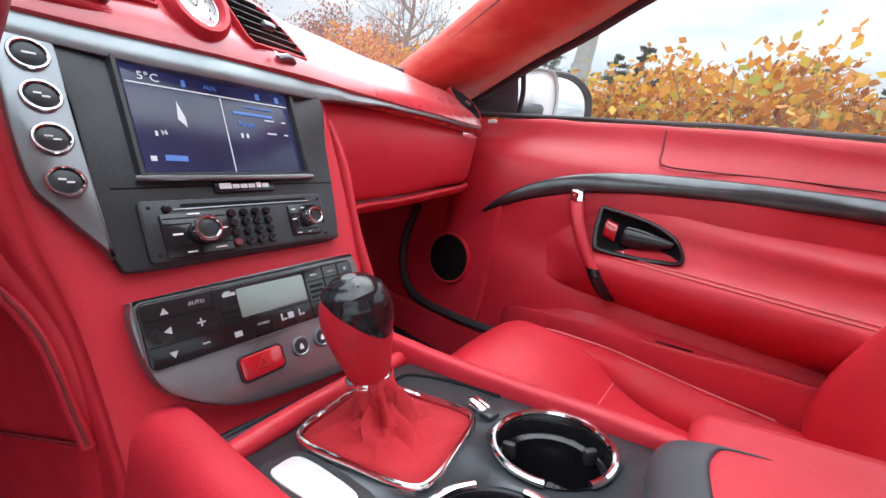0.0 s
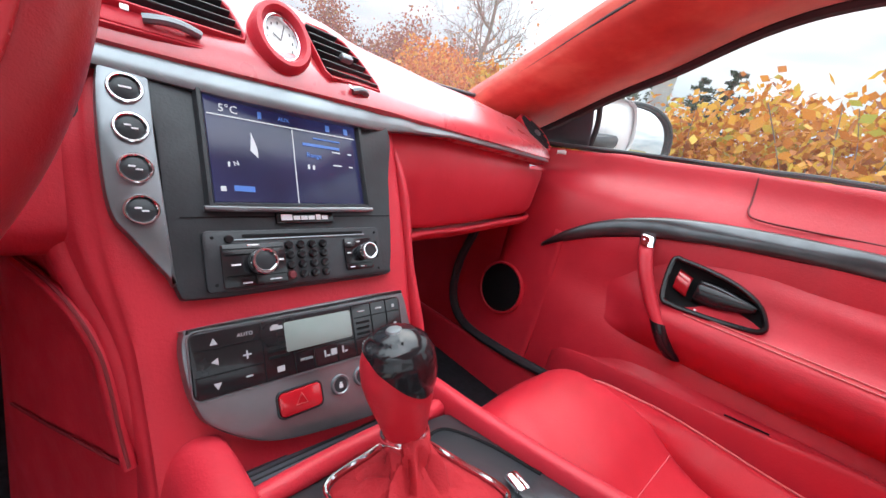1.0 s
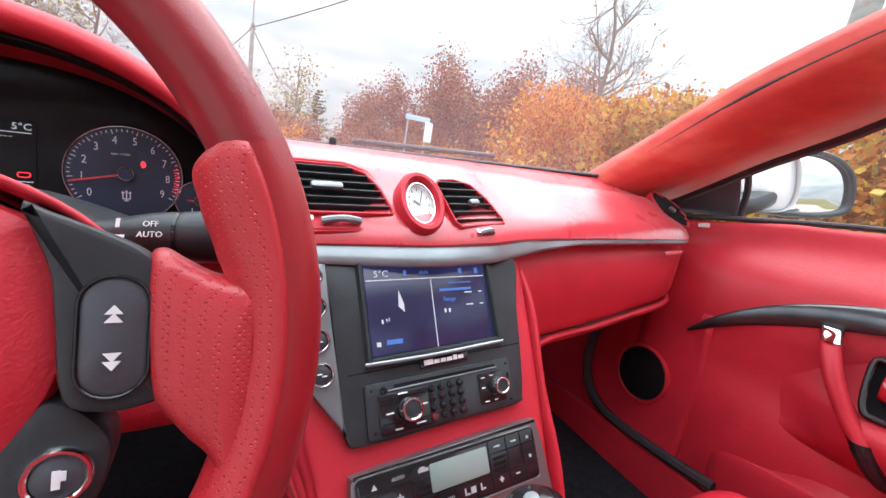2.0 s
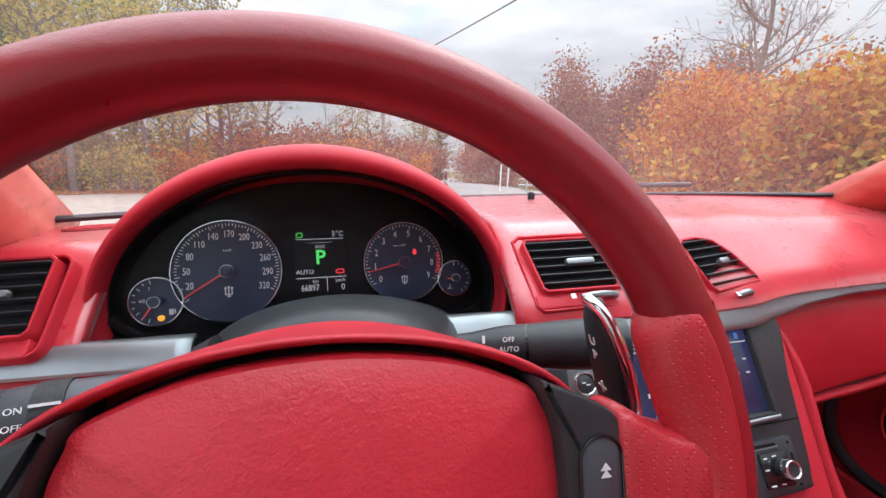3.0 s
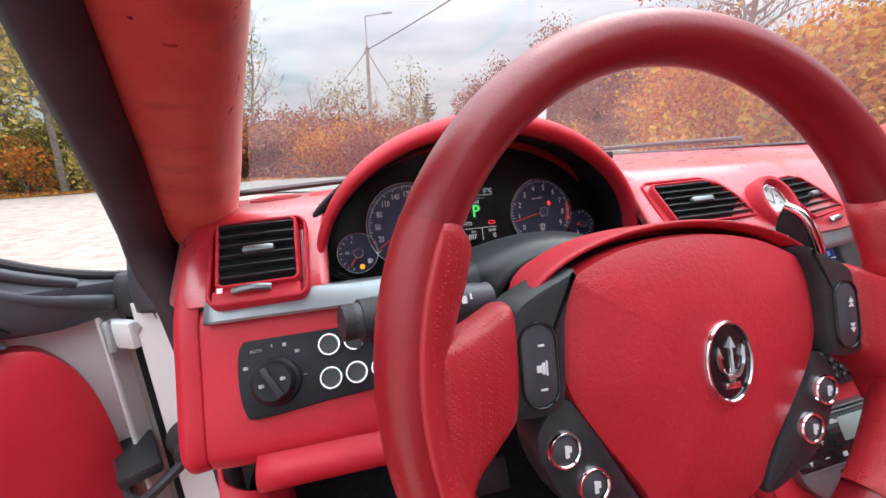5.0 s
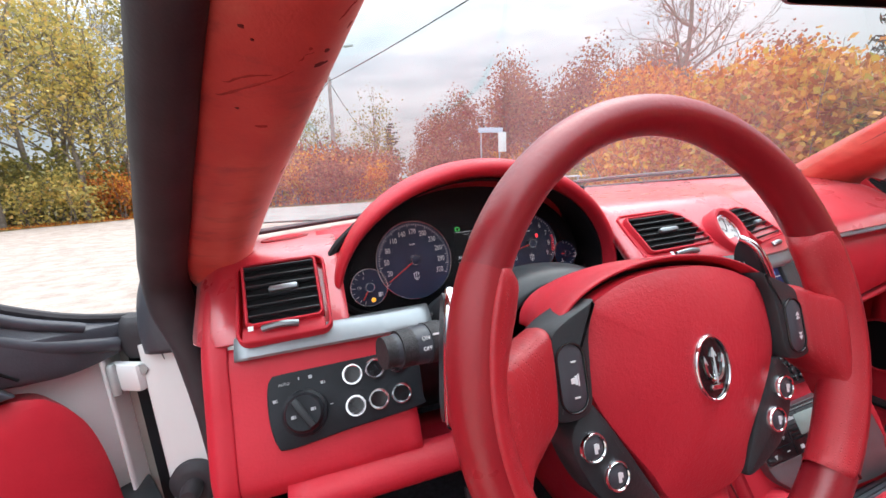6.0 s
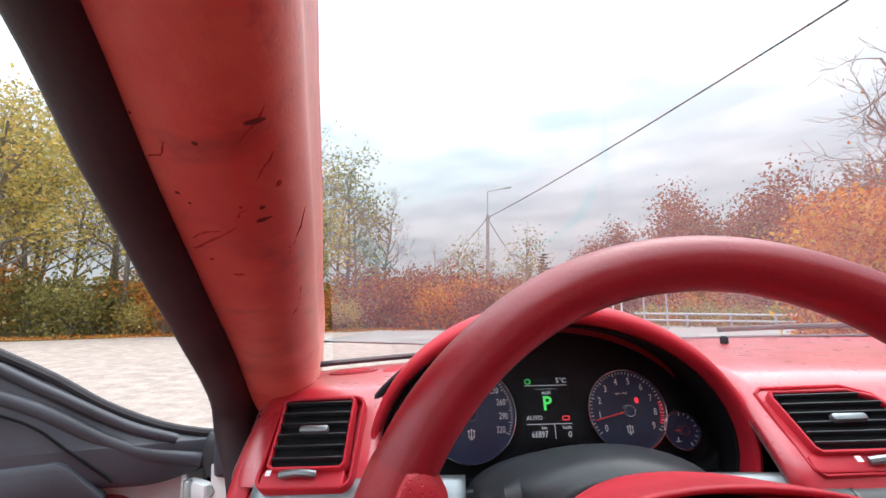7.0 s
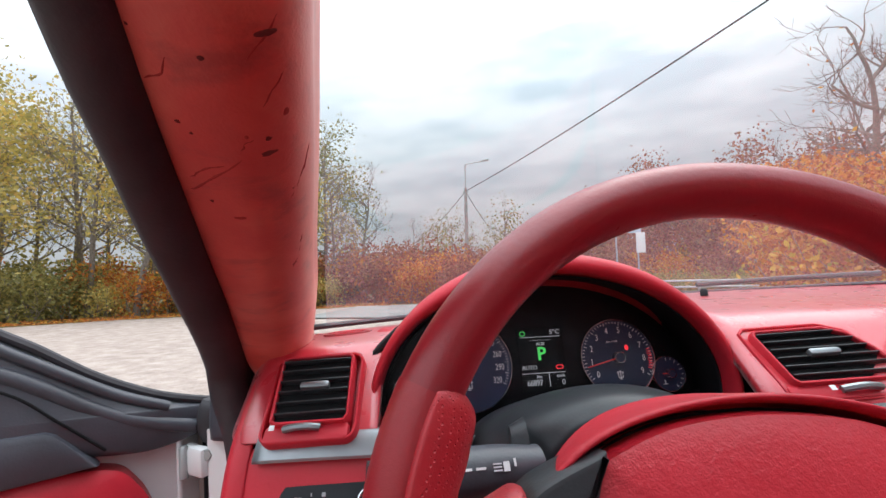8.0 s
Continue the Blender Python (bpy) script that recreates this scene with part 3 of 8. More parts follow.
# lower fascia on the driver's side, down to the knee pad
def knee_section(x):
    e = interp(x, [(-0.735, 0.06), (-0.705, 0.012), (-0.67, 0.0), (-0.2, 0.0)])[0]
    return [V(x, -0.070 + e, 0.853), V(x, -0.082 + e, 0.838), V(x, -0.102 + e, 0.792), V(x, -0.124 + e, 0.742), V(x, -0.124 + e, 0.722), V(x, -0.105 + e, 0.706), V(x, -0.02 + e * 0.3, 0.690)]


part("lower_fascia", loft([knee_section(-0.704 + 0.204 * i / 9) for i in range(10)] , 20, 24), RED, DASH, solid=0.01)
part("lower_fascia", loft([knee_section(-0.272 + 0.13 * i / 5) for i in range(6)], 10, 24), RED, DASH, solid=0.01)
part("knee_pad", loft([[V(x, -0.118, 0.728), V(x, -0.140, 0.718), V(x, -0.142, 0.700), V(x, -0.118, 0.688), V(x, 0.0, 0.672)] for x in (-0.638, -0.56, -0.49, -0.44, -0.40)], 14, 14), RED, DASH, "red padded knee panel", solid=0.01)
part("end_trim", loft([[V(x, yf + dy, z) for yf, z in ((0.0, 0.918), (-0.030, 0.895), (-0.062, 0.866), (-0.084, 0.838), (-0.104, 0.792), (-0.126, 0.742), (-0.126, 0.722), (-0.108, 0.706), (-0.05, 0.680), (0.0, 0.655))] for x, dy in ((-0.680, 0.004), (-0.690, 0.0015), (-0.698, 0.003), (-0.706, 0.014), (-0.711, 0.036), (-0.713, 0.075))], 24, 30), RED, DASH, "rounded red leather end of the dashboard", solid=0.006)
part("centre_fill", loft([[V(x, -0.065, 0.852), V(x, -0.05, 0.80), V(x, -0.02, 0.73), V(x, 0.03, 0.68)] for x in (-0.51, -0.4, -0.26)], 6, 8), BLACK, DASH, solid=0.006)


# passenger side: glove box lid and underside
def glove_section(x):
    _, _, _, y2, z2 = interp(x, DASH_ROWS)
    k = interp(x, [(0.10, 0.02), (0.17, 0.0), (0.45, 0.0), (0.55, -0.012)])[0]
    zs = interp(x, [(0.10, 0.700), (0.20, 0.712), (0.53, 0.738)])[0]
    y = y2 + 0.002
    return [V(x, y + 0.004, z2 - 0.016), V(x, y - 0.010 - k * 0.2, 0.82), V(x, y - 0.016 - k, 0.78), V(x, y - 0.012 - k, zs + 0.012), V(x, y - 0.004 - k, zs)]


part("glove_box_lid", loft([glove_section(0.105 + 0.45 * i / 12) for i in range(13)], 26, 18), RED, DASH, "smooth red leather glove box lid", solid=0.012)
part("lower_lip", loft([[glove_section(x)[4] + V(0, -0.002, -0.0035), glove_section(x)[4] + V(0, 0.010, -0.016), glove_section(x)[4] + V(0, 0.07, -0.034), glove_section(x)[4] + V(0, 0.20, -0.05)] for x in (0.115, 0.2, 0.3, 0.4, 0.5, 0.555)], 14, 12), RED, DASH, "red lower edge of the glove box", solid=0.008)
part("footwell_vent", plate(smooth2([(-0.05, -0.005), (0.0, 0.012), (0.05, 0.008), (0.04, -0.010)], 20), -0.003, 0.002, axes((0.27, -0.008, 0.681), (1, 0.1, 0.05), (0, 0.9, -0.25)) @ pose(0, 0, 0, 180)), VOID, DASH, "black footwell air outlet")
part("name_plate", box(0.062, 0.0035, 0.007, axes((0.463, -0.0605, 0.829), (1, 0.16, 0.0), (0, 0.1, 1)) @ pose(0, 0, 0.0, 90, 0, 0), 0.001), CHROME, DASH, "small chrome name plate")


# air vents
def vent(outline, m, nslat, knob, wheel=None, wlen=0.05, around=None):
    xs, ys = [p[0] for p in outline], [p[1] for p in outline]
    body = part("air_vent", plate(outline, -0.02, 0.0012, m, 0.0004), VOID, DASH, "black slatted air vent in a red frame")
    part("frame", rim(outline, 0.0036, -0.01, 0.0064, m), RED, body)
    if around:
        part("surround", rim(around, 0.0035, -0.020, -0.0002, m), RED, body)
        part("lower_frame", plate([(x, y) for x, y in rounded((max(xs) - min(xs)) + 0.006, 0.016, 0.004, 4, (max(xs) + min(xs)) / 2, min(ys) - 0.0095)], -0.018, 0.0010, m, 0.002), RED, body)
    y0, y1 = min(ys), max(ys)
    for i in range(nslat):
        y = y0 + (y1 - y0) * (i + 0.6) / nslat
        cut = sorted(a[0] + (b[0] - a[0]) * (y - a[1]) / (b[1] - a[1]) for a, b in zip(outline, outline[1:] + outline[:1]) if (a[1] - y) * (b[1] - y) < 0)
        if len(cut) > 1:
            part("slat", box(cut[-1] - cut[0] - 0.001, 0.0013, 0.0080, m @ pose((cut[0] + cut[-1]) / 2, y, 0.0036, -8), 0.0004), BLACK, body)
    kx, ky, kw = knob
    part("knob", box(kw, 0.0075, 0.008, m @ pose(kx, ky, 0.0085), 0.003), SILVER, body, "silver vent adjuster")
    if wheel:
        part("thumb_wheel", tube([m @ V(wheel[0] + wlen * (k / 8 - 0.5), wheel[1] , 0.004 + 0.004 * math.sin(math.pi * k / 8)) for k in range(9)], 0.0035, 8), SILVER, body, "ribbed silver thumb wheel")
        part("mark", bars([(wheel[0] - wlen * 0.8, wheel[1], 0.005, 0.005)], 0.0085, m), INK, body)
    return body


VL = axes((-0.6215, -0.043, 0.8925), (1, 0, 0), (0, 0.70, 0.714)) @ pose(0, 0, 0.013)
vent([(-0.037, 0.034), (-0.030, 0.0355), (0.0325, 0.0355), (0.0355, 0.033), (0.0375, -0.031), (0.035, -0.0345), (-0.029, -0.0345), (-0.033, -0.032)], VL, 6, (0.003, 0.0, 0.030), wheel=(-0.003, -0.0415), wlen=0.034, around=rounded(0.087, 0.090, 0.009, 6, 0.001, -0.0045))
VC = axes((-0.1055, -0.051, 0.8895), (1, 0, 0), (0, 0.70, 0.714)) @ pose(0, 0, 0.0135)
vent([(-0.054, 0.030), (0.015, 0.030), (0.034, 0.022), (0.047, 0.003), (0.055, -0.022), (0.054, -0.026), (-0.046, -0.026), (-0.049, -0.023), (-0.056, 0.026)], VC, 6, (-0.006, 0.001, 0.031), wheel=(0.004, -0.036), wlen=0.036, around=[(-0.064, 0.034), (-0.058, 0.039), (0.018, 0.039), (0.040, 0.030), (0.055, 0.006), (0.061, -0.030), (0.058, -0.042), (-0.052, -0.043), (-0.058, -0.038)])
VR = axes((0.046, -0.054, 0.8800), (1, 0.24, 0), (-0.12, 0.70, 0.70)) @ pose(0, 0, 0.0165) @ Matrix.Diagonal((0.84, 1, 1, 1))
vent([(-0.044, 0.026), (-0.036, 0.031), (-0.010, 0.032), (0.016, 0.026), (0.034, 0.006), (0.046, -0.022), (0.045, -0.027), (-0.036, -0.029), (-0.041, -0.024)], VR, 6, (0.002, -0.001, 0.018), wheel=(0.004, -0.039), wlen=0.024)
VF = axes((0.538, 0.022, 0.884), (0.53, -0.65, -0.53), (0.80, 0.254, 0.487)) @ pose(0, 0, 0.009) @ Matrix.Diagonal((1.15, 1.15, 1, 1))
vent(smooth2([(-0.036, 0.004), (-0.024, 0.013), (0.0, 0.017), (0.022, 0.012), (0.038, -0.004), (0.020, -0.013), (-0.010, -0.012)], 22), VF, 5, (0.004, 0.0, 0.012))

# clock between the centre vents, in a red leather cowl
CLK = axes((-0.0185, -0.0655, 0.8835), (1, 0, 0), (0, 0.60, 0.80)) @ pose(0, 0, 0.012) @ Matrix.Diagonal((0.72, 0.80, 1, 1))
ck = part("clock", lathe([(0.0, -0.02), (0.0215, -0.02), (0.0215, 0.003), (0.0, 0.003)], CLK @ Matrix.Diagonal((0.92, 1.30, 1, 1)), 40), plain("ivory_dial", (0.72, 0.74, 0.72), 0.35), DASH, "oval analogue clock with pale dial and chrome rim")
part("rim", rim(ellipse(0.0195, 0.0275), 0.0035, -0.005, 0.0085, CLK), CHROME, ck)
part("cowl", rim(ellipse(0.0235, 0.0320), 0.013, -0.03, 0.014, CLK), RED, ck)
for k in range(12):
    a = math.pi * k / 6
    part("hour_mark", bars([(0.0158 * math.sin(a), 0.0225 * math.cos(a), 0.0011, 0.0030)], 0.0035, CLK), BLACK, ck)
part("hour_hand", box(0.0012, 0.011, 0.0005, CLK @ pose(-0.004, 0.003, 0.0042, 0, 0, 50), 0), BLACK, ck)
part("minute_hand", box(0.0010, 0.018, 0.0005, CLK @ pose(0.003, 0.007, 0.0048, 0, 0, -20), 0), BLACK, ck)


# ---- instrument binnacle ----
IC = thing("instrument_cluster", (-0.37, 0.02, 0.84), "round instrument dials under a red leather hood", "instrument cluster")


def hood_row(th):
    c, s = math.cos(th), math.sin(th)
    ox, oz = -0.372 + 0.199 * c, 0.866 + 0.158 * s
    ix, iz = -0.373 + 0.186 * c, 0.868 + 0.132 * s
    nx, nz = (ox + ix) / 2, (oz + iz) / 2
    return [V(ix * 0.985 - 0.37 * 0.015, 0.040, iz - 0.012 * s), V(ix, -0.005, iz), V(ix * 0.7 + nx * 0.3, -0.036, iz * 0.7 + nz * 0.3), V(nx, -0.044, nz + 0.002), V(ox, -0.030, oz),
            V(ox * 0.99 - 0.0037, 0.02, oz - 0.002 * s), V(ox * 0.95 - 0.0185, 0.075, 0.90 + (oz - 0.90) * 0.75), V(ox * 0.86 - 0.052, 0.13, 0.93 + max(0, oz - 0.93) * 0.12)]


part("hood", loft([hood_row(radians(197 - 210 * i / 20)) for i in range(21)], 60, 30), RED, IC, "padded red leather hood")


def liner_row(th):
    c, s = math.cos(th), math.sin(th)
    return [V(-0.373 + 0.1850 * c, -0.022, 0.868 + 0.1308 * s), V(-0.373 + 0.1835 * c, 0.0, 0.868 + 0.1290 * s), V(-0.372 + 0.180 * c, 0.045, 0.868 + 0.124 * s)]


part("liner", loft([liner_row(radians(197 - 214 * i / 20)) for i in range(21)], 50, 8), BLACK_MATT, IC, "black lining of the hood", solid=-0.0015)
part("back_cover", box(0.372, 0.012, 0.15, pose(-0.372, 0.062, 0.860), 0.004), BLACK_MATT, IC)
FACE = smooth2([(-0.208, 0.0), (-0.190, 0.033), (-0.128, 0.078), (-0.05, 0.106), (0.03, 0.110), (0.118, 0.088), (0.174, 0.046), (0.198, -0.002), (0.190, -0.040), (0.15, -0.064), (0.0, -0.070), (-0.14, -0.064), (-0.192, -0.042)], 60)
part("face", plate(FACE, -0.03, -0.010, CLU), BLACK_MATT, IC, "matt black instrument face")
part("bezel", rim(smooth2([(x * 0.955, y * 0.93) for x, y in FACE], 60), 0.010, -0.03, 0.006, CLU), BLACK_MATT, IC)
part("lower_bezel", loft([[CLU @ V(x, -0.05 - 0.014 * math.cos(x * 7), 0.002), CLU @ V(x, -0.062 - 0.012 * math.cos(x * 7), 0.42 * d), CLU @ V(x, -0.066 - 0.010 * math.cos(x * 7), d)] for x, d in ((-0.205, 0.028), (-0.12, 0.060), (0, 0.072), (0.12, 0.072), (0.19, 0.060))], 16, 8), BLACK_MATT, IC, solid=0.004)


def dial(cx, cy, r, name, label):
    m = CLU @ pose(cx, cy, -0.006)
    d = part(name, lathe([(0.0, -0.006), (r, -0.006), (r, 0.002), (0.0, 0.002)], m, 56), DIAL, IC, label)
    part("chrome_ring", rim(ellipse(r, r, 64), 0.0016, -0.004, 0.0045, m), CHROME, d)
    return d, m


def ticks(m, d, r, a0, a1, n, long, every, mat=INK):
    bm = bmesh.new()
    for k in range(n + 1):
        a = radians(a0 + (a1 - a0) * k / n)
        l = long if k % every == 0 else long * 0.55
        box(l, 0.0007, 0.0003, m @ pose((r - l / 2) * math.cos(a), (r - l / 2) * math.sin(a), 0.0025, 0, 0, math.degrees(a)), 0, bm)
    part("scale", bm, mat, d, smooth=False)


def trident(m, d, s, mat=INK):
    bm = bmesh.new()
    for w, h, x, y in ((0.10, 0.9, 0, 0.05), (0.09, 0.55, -0.27, 0.1), (0.09, 0.55, 0.27, 0.1), (0.62, 0.09, 0, -0.18), (0.34, 0.08, 0, -0.36)):
        box(w * s, h * s, 0.0004, m @ pose(x * s, y * s, 0), 0, bm)
    for x in (-0.27, 0, 0.27):
        box(0.2 * s, 0.2 * s, 0.0004, m @ pose(x * s, (0.5 if x == 0 else 0.4) * s, 0, 0, 0, 45), 0, bm)
    part("mark", bm, mat, d, smooth=False)


def needle(m, d, ang, l, hub):
    part("needle", box(l, 0.0013, 0.0008, m @ pose(math.cos(radians(ang)) * l / 2, math.sin(radians(ang)) * l / 2, 0.0075, 0, 0, ang), 0), NEEDLE, d, "red needle")
    part("hub", lathe([(hub, 0.002), (hub, 0.009), (hub * 0.8, 0.010), (0, 0.010)], m, 24), DIAL, d)
    part("hub_ring", rim(ellipse(hub * 0.9, hub * 0.9, 24), 0.0008, 0.008, 0.0108, m), CHROME, d)


sp, spm = dial(-0.0905, 0.002, 0.0505, "speedometer", "round speedometer reading zero")
ticks(spm, sp, 0.0485, 216, -27, 64, 0.0045, 4)
for i in range(11):
    a = radians(201 - 22.8 * i)
    part("numeral", words(str(20 + 30 * i), 0.0088, spm @ pose(0.0375 * math.cos(a), 0.0375 * math.sin(a), 0.0027) @ Matrix.Diagonal((0.8, 1.15, 1, 1))), INK, sp, smooth=False)
needle(spm, sp, 212, 0.045, 0.0065)
trident(spm @ pose(0, -0.022, 0.0027), sp, 0.011)
part("unit", words("km/h", 0.004, spm @ pose(0, 0.021, 0.0027)), INK, sp, smooth=False)
ta, tam = dial(0.0905, 0.0015, 0.0440, "tachometer", "round rev counter with red zone")
ticks(tam, ta, 0.0425, 214, -31, 45, 0.0040, 5)
ticks(tam, ta, 0.0425, 12, -20, 8, 0.0044, 1, RED_ON)
for i in range(10):
    a = radians(214 - 27.2 * i)
    part("numeral", words(str(i), 0.0092, tam @ pose(0.0325 * math.cos(a), 0.0325 * math.sin(a), 0.0027) @ Matrix.Diagonal((0.85, 1.15, 1, 1))), INK, ta, smooth=False)
needle(tam, ta, 193, 0.041, 0.0062)
trident(tam @ pose(0, -0.021, 0.0027), ta, 0.010)
part("unit", words("rpm x1000", 0.0032, tam @ pose(-0.004, 0.019, 0.0027)), INK, ta, smooth=False)
part("warning_lamp", lathe([(0, 0.002), (0.0022, 0.002), (0.0022, 0.0032), (0, 0.0032)], tam @ pose(0.013, 0.011, 0) @ Matrix.Diagonal((1, 1.5, 1, 1)), 10), RED_ON, ta, "lit red seat belt lamp")
fg, fgm = dial(-0.1545, -0.024, 0.0225, "fuel_gauge", "small fuel gauge with amber lamp")
ticks(fgm, fg, 0.0215, 105, 250, 8, 0.0040, 2)
needle(fgm, fg, 236, 0.018, 0.0055)
part("numeral", words("1/2", 0.0045, fgm @ pose(-0.0125, 0.001, 0.0027)), INK, fg, smooth=False)
part("numeral", words("1", 0.005, fgm @ pose(-0.006, 0.0125, 0.0027)), INK, fg, smooth=False)
part("low_fuel_lamp", lathe([(0, 0.002), (0.003, 0.002), (0.003, 0.0034), (0, 0.0034)], fgm @ pose(0.0035, -0.0165, 0), 12), AMBER_ON, fg, "lit amber low fuel lamp")
part("pump_mark", bars([(0.0125, -0.011, 0.004, 0.0055), (0.0158, -0.0105, 0.0009, 0.0045)], 0.0027, fgm), INK, fg, smooth=False)
tg, tgm = dial(0.1495, -0.0205, 0.0195, "temperature_gauge", "small coolant temperature gauge")
ticks(tgm, tg, 0.0185, 90, -60, 8, 0.0035, 2)
needle(tgm, tg, 178, 0.010, 0.0048)
part("coolant_mark", bars([(-0.006, -0.0115, 0.006, 0.0008), (-0.006, -0.0095, 0.0009, 0.005)], 0.0027, tgm), INK, tg, smooth=False)

DM = CLU @ pose(0.0, 0.005, -0.0088)
ds = part("trip_display", plate(rounded(0.056, 0.076, 0.002), -0.004, 0.0, DM, 0.0003), BLACK_MATT, IC, "lit trip computer display between the dials")
part("gear_letter", words("P", 0.0215, DM @ pose(0.0, 0.006, 0.0006), bold=0.0004), GREEN_ON, ds, "green gear letter", smooth=False)
part("readout", words("5°C", 0.0080, DM @ pose(0.019, 0.0315, 0.0006)), TEXT_ON, ds, smooth=False)
part("readout", words("AUX", 0.0052, DM @ pose(0.0, 0.018, 0.0006)), TEXT_ON, ds, smooth=False)
part("readout", words("AUTO", 0.0066, DM @ pose(-0.0165, -0.0090, 0.0006)), TEXT_ON, ds, smooth=False)
part("readout", words("66897", 0.0088, DM @ pose(-0.012, -0.0265, 0.0006) @ Matrix.Diagonal((0.85, 1.1, 1, 1))), TEXT_ON, ds, smooth=False)
part("readout", words("km", 0.0050, DM @ pose(-0.006, -0.0195, 0.0006)), TEXT_ON, ds, smooth=False)
part("readout", words("km/h", 0.0050, DM @ pose(0.020, -0.0195, 0.0006)), TEXT_ON, ds, smooth=False)
part("readout", words("0", 0.0088, DM @ pose(0.0225, -0.0270, 0.0006)), TEXT_ON, ds, smooth=False)
bar_parts("rule", [(0, 0.0265, 0.050, 0.0006), (0, -0.0155, 0.052, 0.0007), (0.006, -0.0235, 0.0006, 0.015)] + [(-0.012 + 0.003 * k, 0.0225, 0.002, 0.0004) for k in range(9)], 0.0005, DM, TEXT_ON, ds)
part("eco_mark", rim(ellipse(0.0028, 0.0022, 16), 0.0008, 0.0, 0.0010, DM @ pose(-0.021, 0.031, 0)), GREEN_ON, ds)
part("belt_mark", rim(rounded(0.007, 0.003, 0.001, 3), 0.0009, 0.0, 0.0010, DM @ pose(0.020, -0.0095, 0)), RED_ON, ds)
cov = part("cover_glass", facing(loft([[CLU @ V(-x, y, 0.012 + 0.010 * (1 - (x / 0.2) ** 2)) for y in (-0.055, 0.0, 0.05, 0.085)] for x in (-0.185, -0.1, 0, 0.1, 0.18)], 16, 10), (-0.37, -0.5, 1.0)), GLASS_DIAL, IC, "clear dial cover")
cov.visible_shadow = False

# ---- centre stack ----
CS = thing("centre_console", (0.0, -0.2, 0.40), "red leather centre console with screen, radio and climate panel", "centre console")


# red leather body of the stack, from the strip down into the console
def stack_row(x):
    d = interp(x, [(-0.185, 0.05), (-0.165, 0.012), (-0.145, 0.002), (0.105, 0.002), (0.12, 0.012), (0.132, 0.05)])[0]
    pts = []
    for s in (-0.010, 0.06, 0.13, 0.19, 0.24, 0.295, 0.33):
        k = 1.0 if x > -0.11 else 0.0
        left = interp(s, [(-0.01, 0.0), (0.09, 0.0), (0.13, 0.012), (0.19, 0.032), (0.24, 0.041), (0.295, 0.048), (0.33, 0.050)])[0]
        pts.append(STK @ V(x - 0.010 * max(0, s - 0.1) / 0.2 if x > 0 else x + left * (1 - k) * (-x - 0.11) / 0.075, -s, -d - 0.004))
    return pts


part("stack_body", loft([stack_row(x) for x in (-0.185, -0.175, -0.165, -0.155, -0.145, -0.1, -0.02, 0.06, 0.105, 0.112, 0.12, 0.127, 0.132)], 40, 22), RED, CS, "red leather stack surround", solid=0.01)


def side_skin():
    """Smooth flank of the stack: from its rolled front edge back into the driver's footwell."""
    rows = []
    for y, z, x in ((-0.055, 0.85, -0.186), (-0.085, 0.79, -0.186), (-0.125, 0.724, -0.174), (-0.165, 0.67, -0.155), (-0.190, 0.627, -0.146), (-0.205, 0.58, -0.140), (-0.215, 0.50, -0.138), (-0.22, 0.34, -0.138)):
        rows.append([V(x + 0.020, y - 0.002, z), V(x + 0.006, y + 0.004, z), V(x - 0.003, y + 0.018, z), V(x * 0.8 - 0.039, y + 0.05, min(z, 0.835)), V(-0.200, 0.02, min(z, 0.815)), V(-0.206, 0.12, min(z, 0.815)), V(-0.21, 0.30, min(z, 0.815))])
    return loft(rows, 40, 26)


part("side_panel", side_skin(), RED, CS, "smooth red leather flank of the stack", solid=0.006)
# knee pad on the flank: a rolled edge with a groove beside it, and the seam of the lower panel
KNEE = [V(-0.188, -0.040, 0.681), V(-0.172, -0.114, 0.690), V(-0.160, -0.148, 0.682), V(-0.149, -0.168, 0.659), V(-0.144, -0.182, 0.635), V(-0.141, -0.192, 0.613), V(-0.137, -0.205, 0.590)]
part("knee_edge", tube([p + V(-0.0005, 0.003, -0.004) for p in KNEE], 0.0046, 10, n=40), RED, CS, "rolled red leather edge of the knee pad")
part("knee_seam", tube([p + V(-0.0015, -0.0015, 0.001) for p in KNEE], 0.0012, 6, n=40), SEAM_RED, CS)
part("panel_seam", tube([V(-0.198, 0.002, 0.518), V(-0.181, -0.062, 0.541), V(-0.1625, -0.126, 0.563), V(-0.1475, -0.179, 0.582), V(-0.139, -0.203, 0.589)], 0.0013, 6, n=24), SEAM_RED, CS)
part("side_panel", loft([[V(0.130, -0.05, 0.85), V(0.132, -0.11, 0.78), V(0.130, -0.15, 0.70), V(0.128, -0.20, 0.62), V(0.13, -0.225, 0.52), V(0.13, -0.23, 0.36)], [V(0.145, 0.05, 0.85), V(0.147, 0.05, 0.78), V(0.147, 0.05, 0.70), V(0.147, 0.05, 0.62), V(0.147, 0.05, 0.52), V(0.147, 0.05, 0.36)]], 8, 18), RED, CS, solid=0.006)

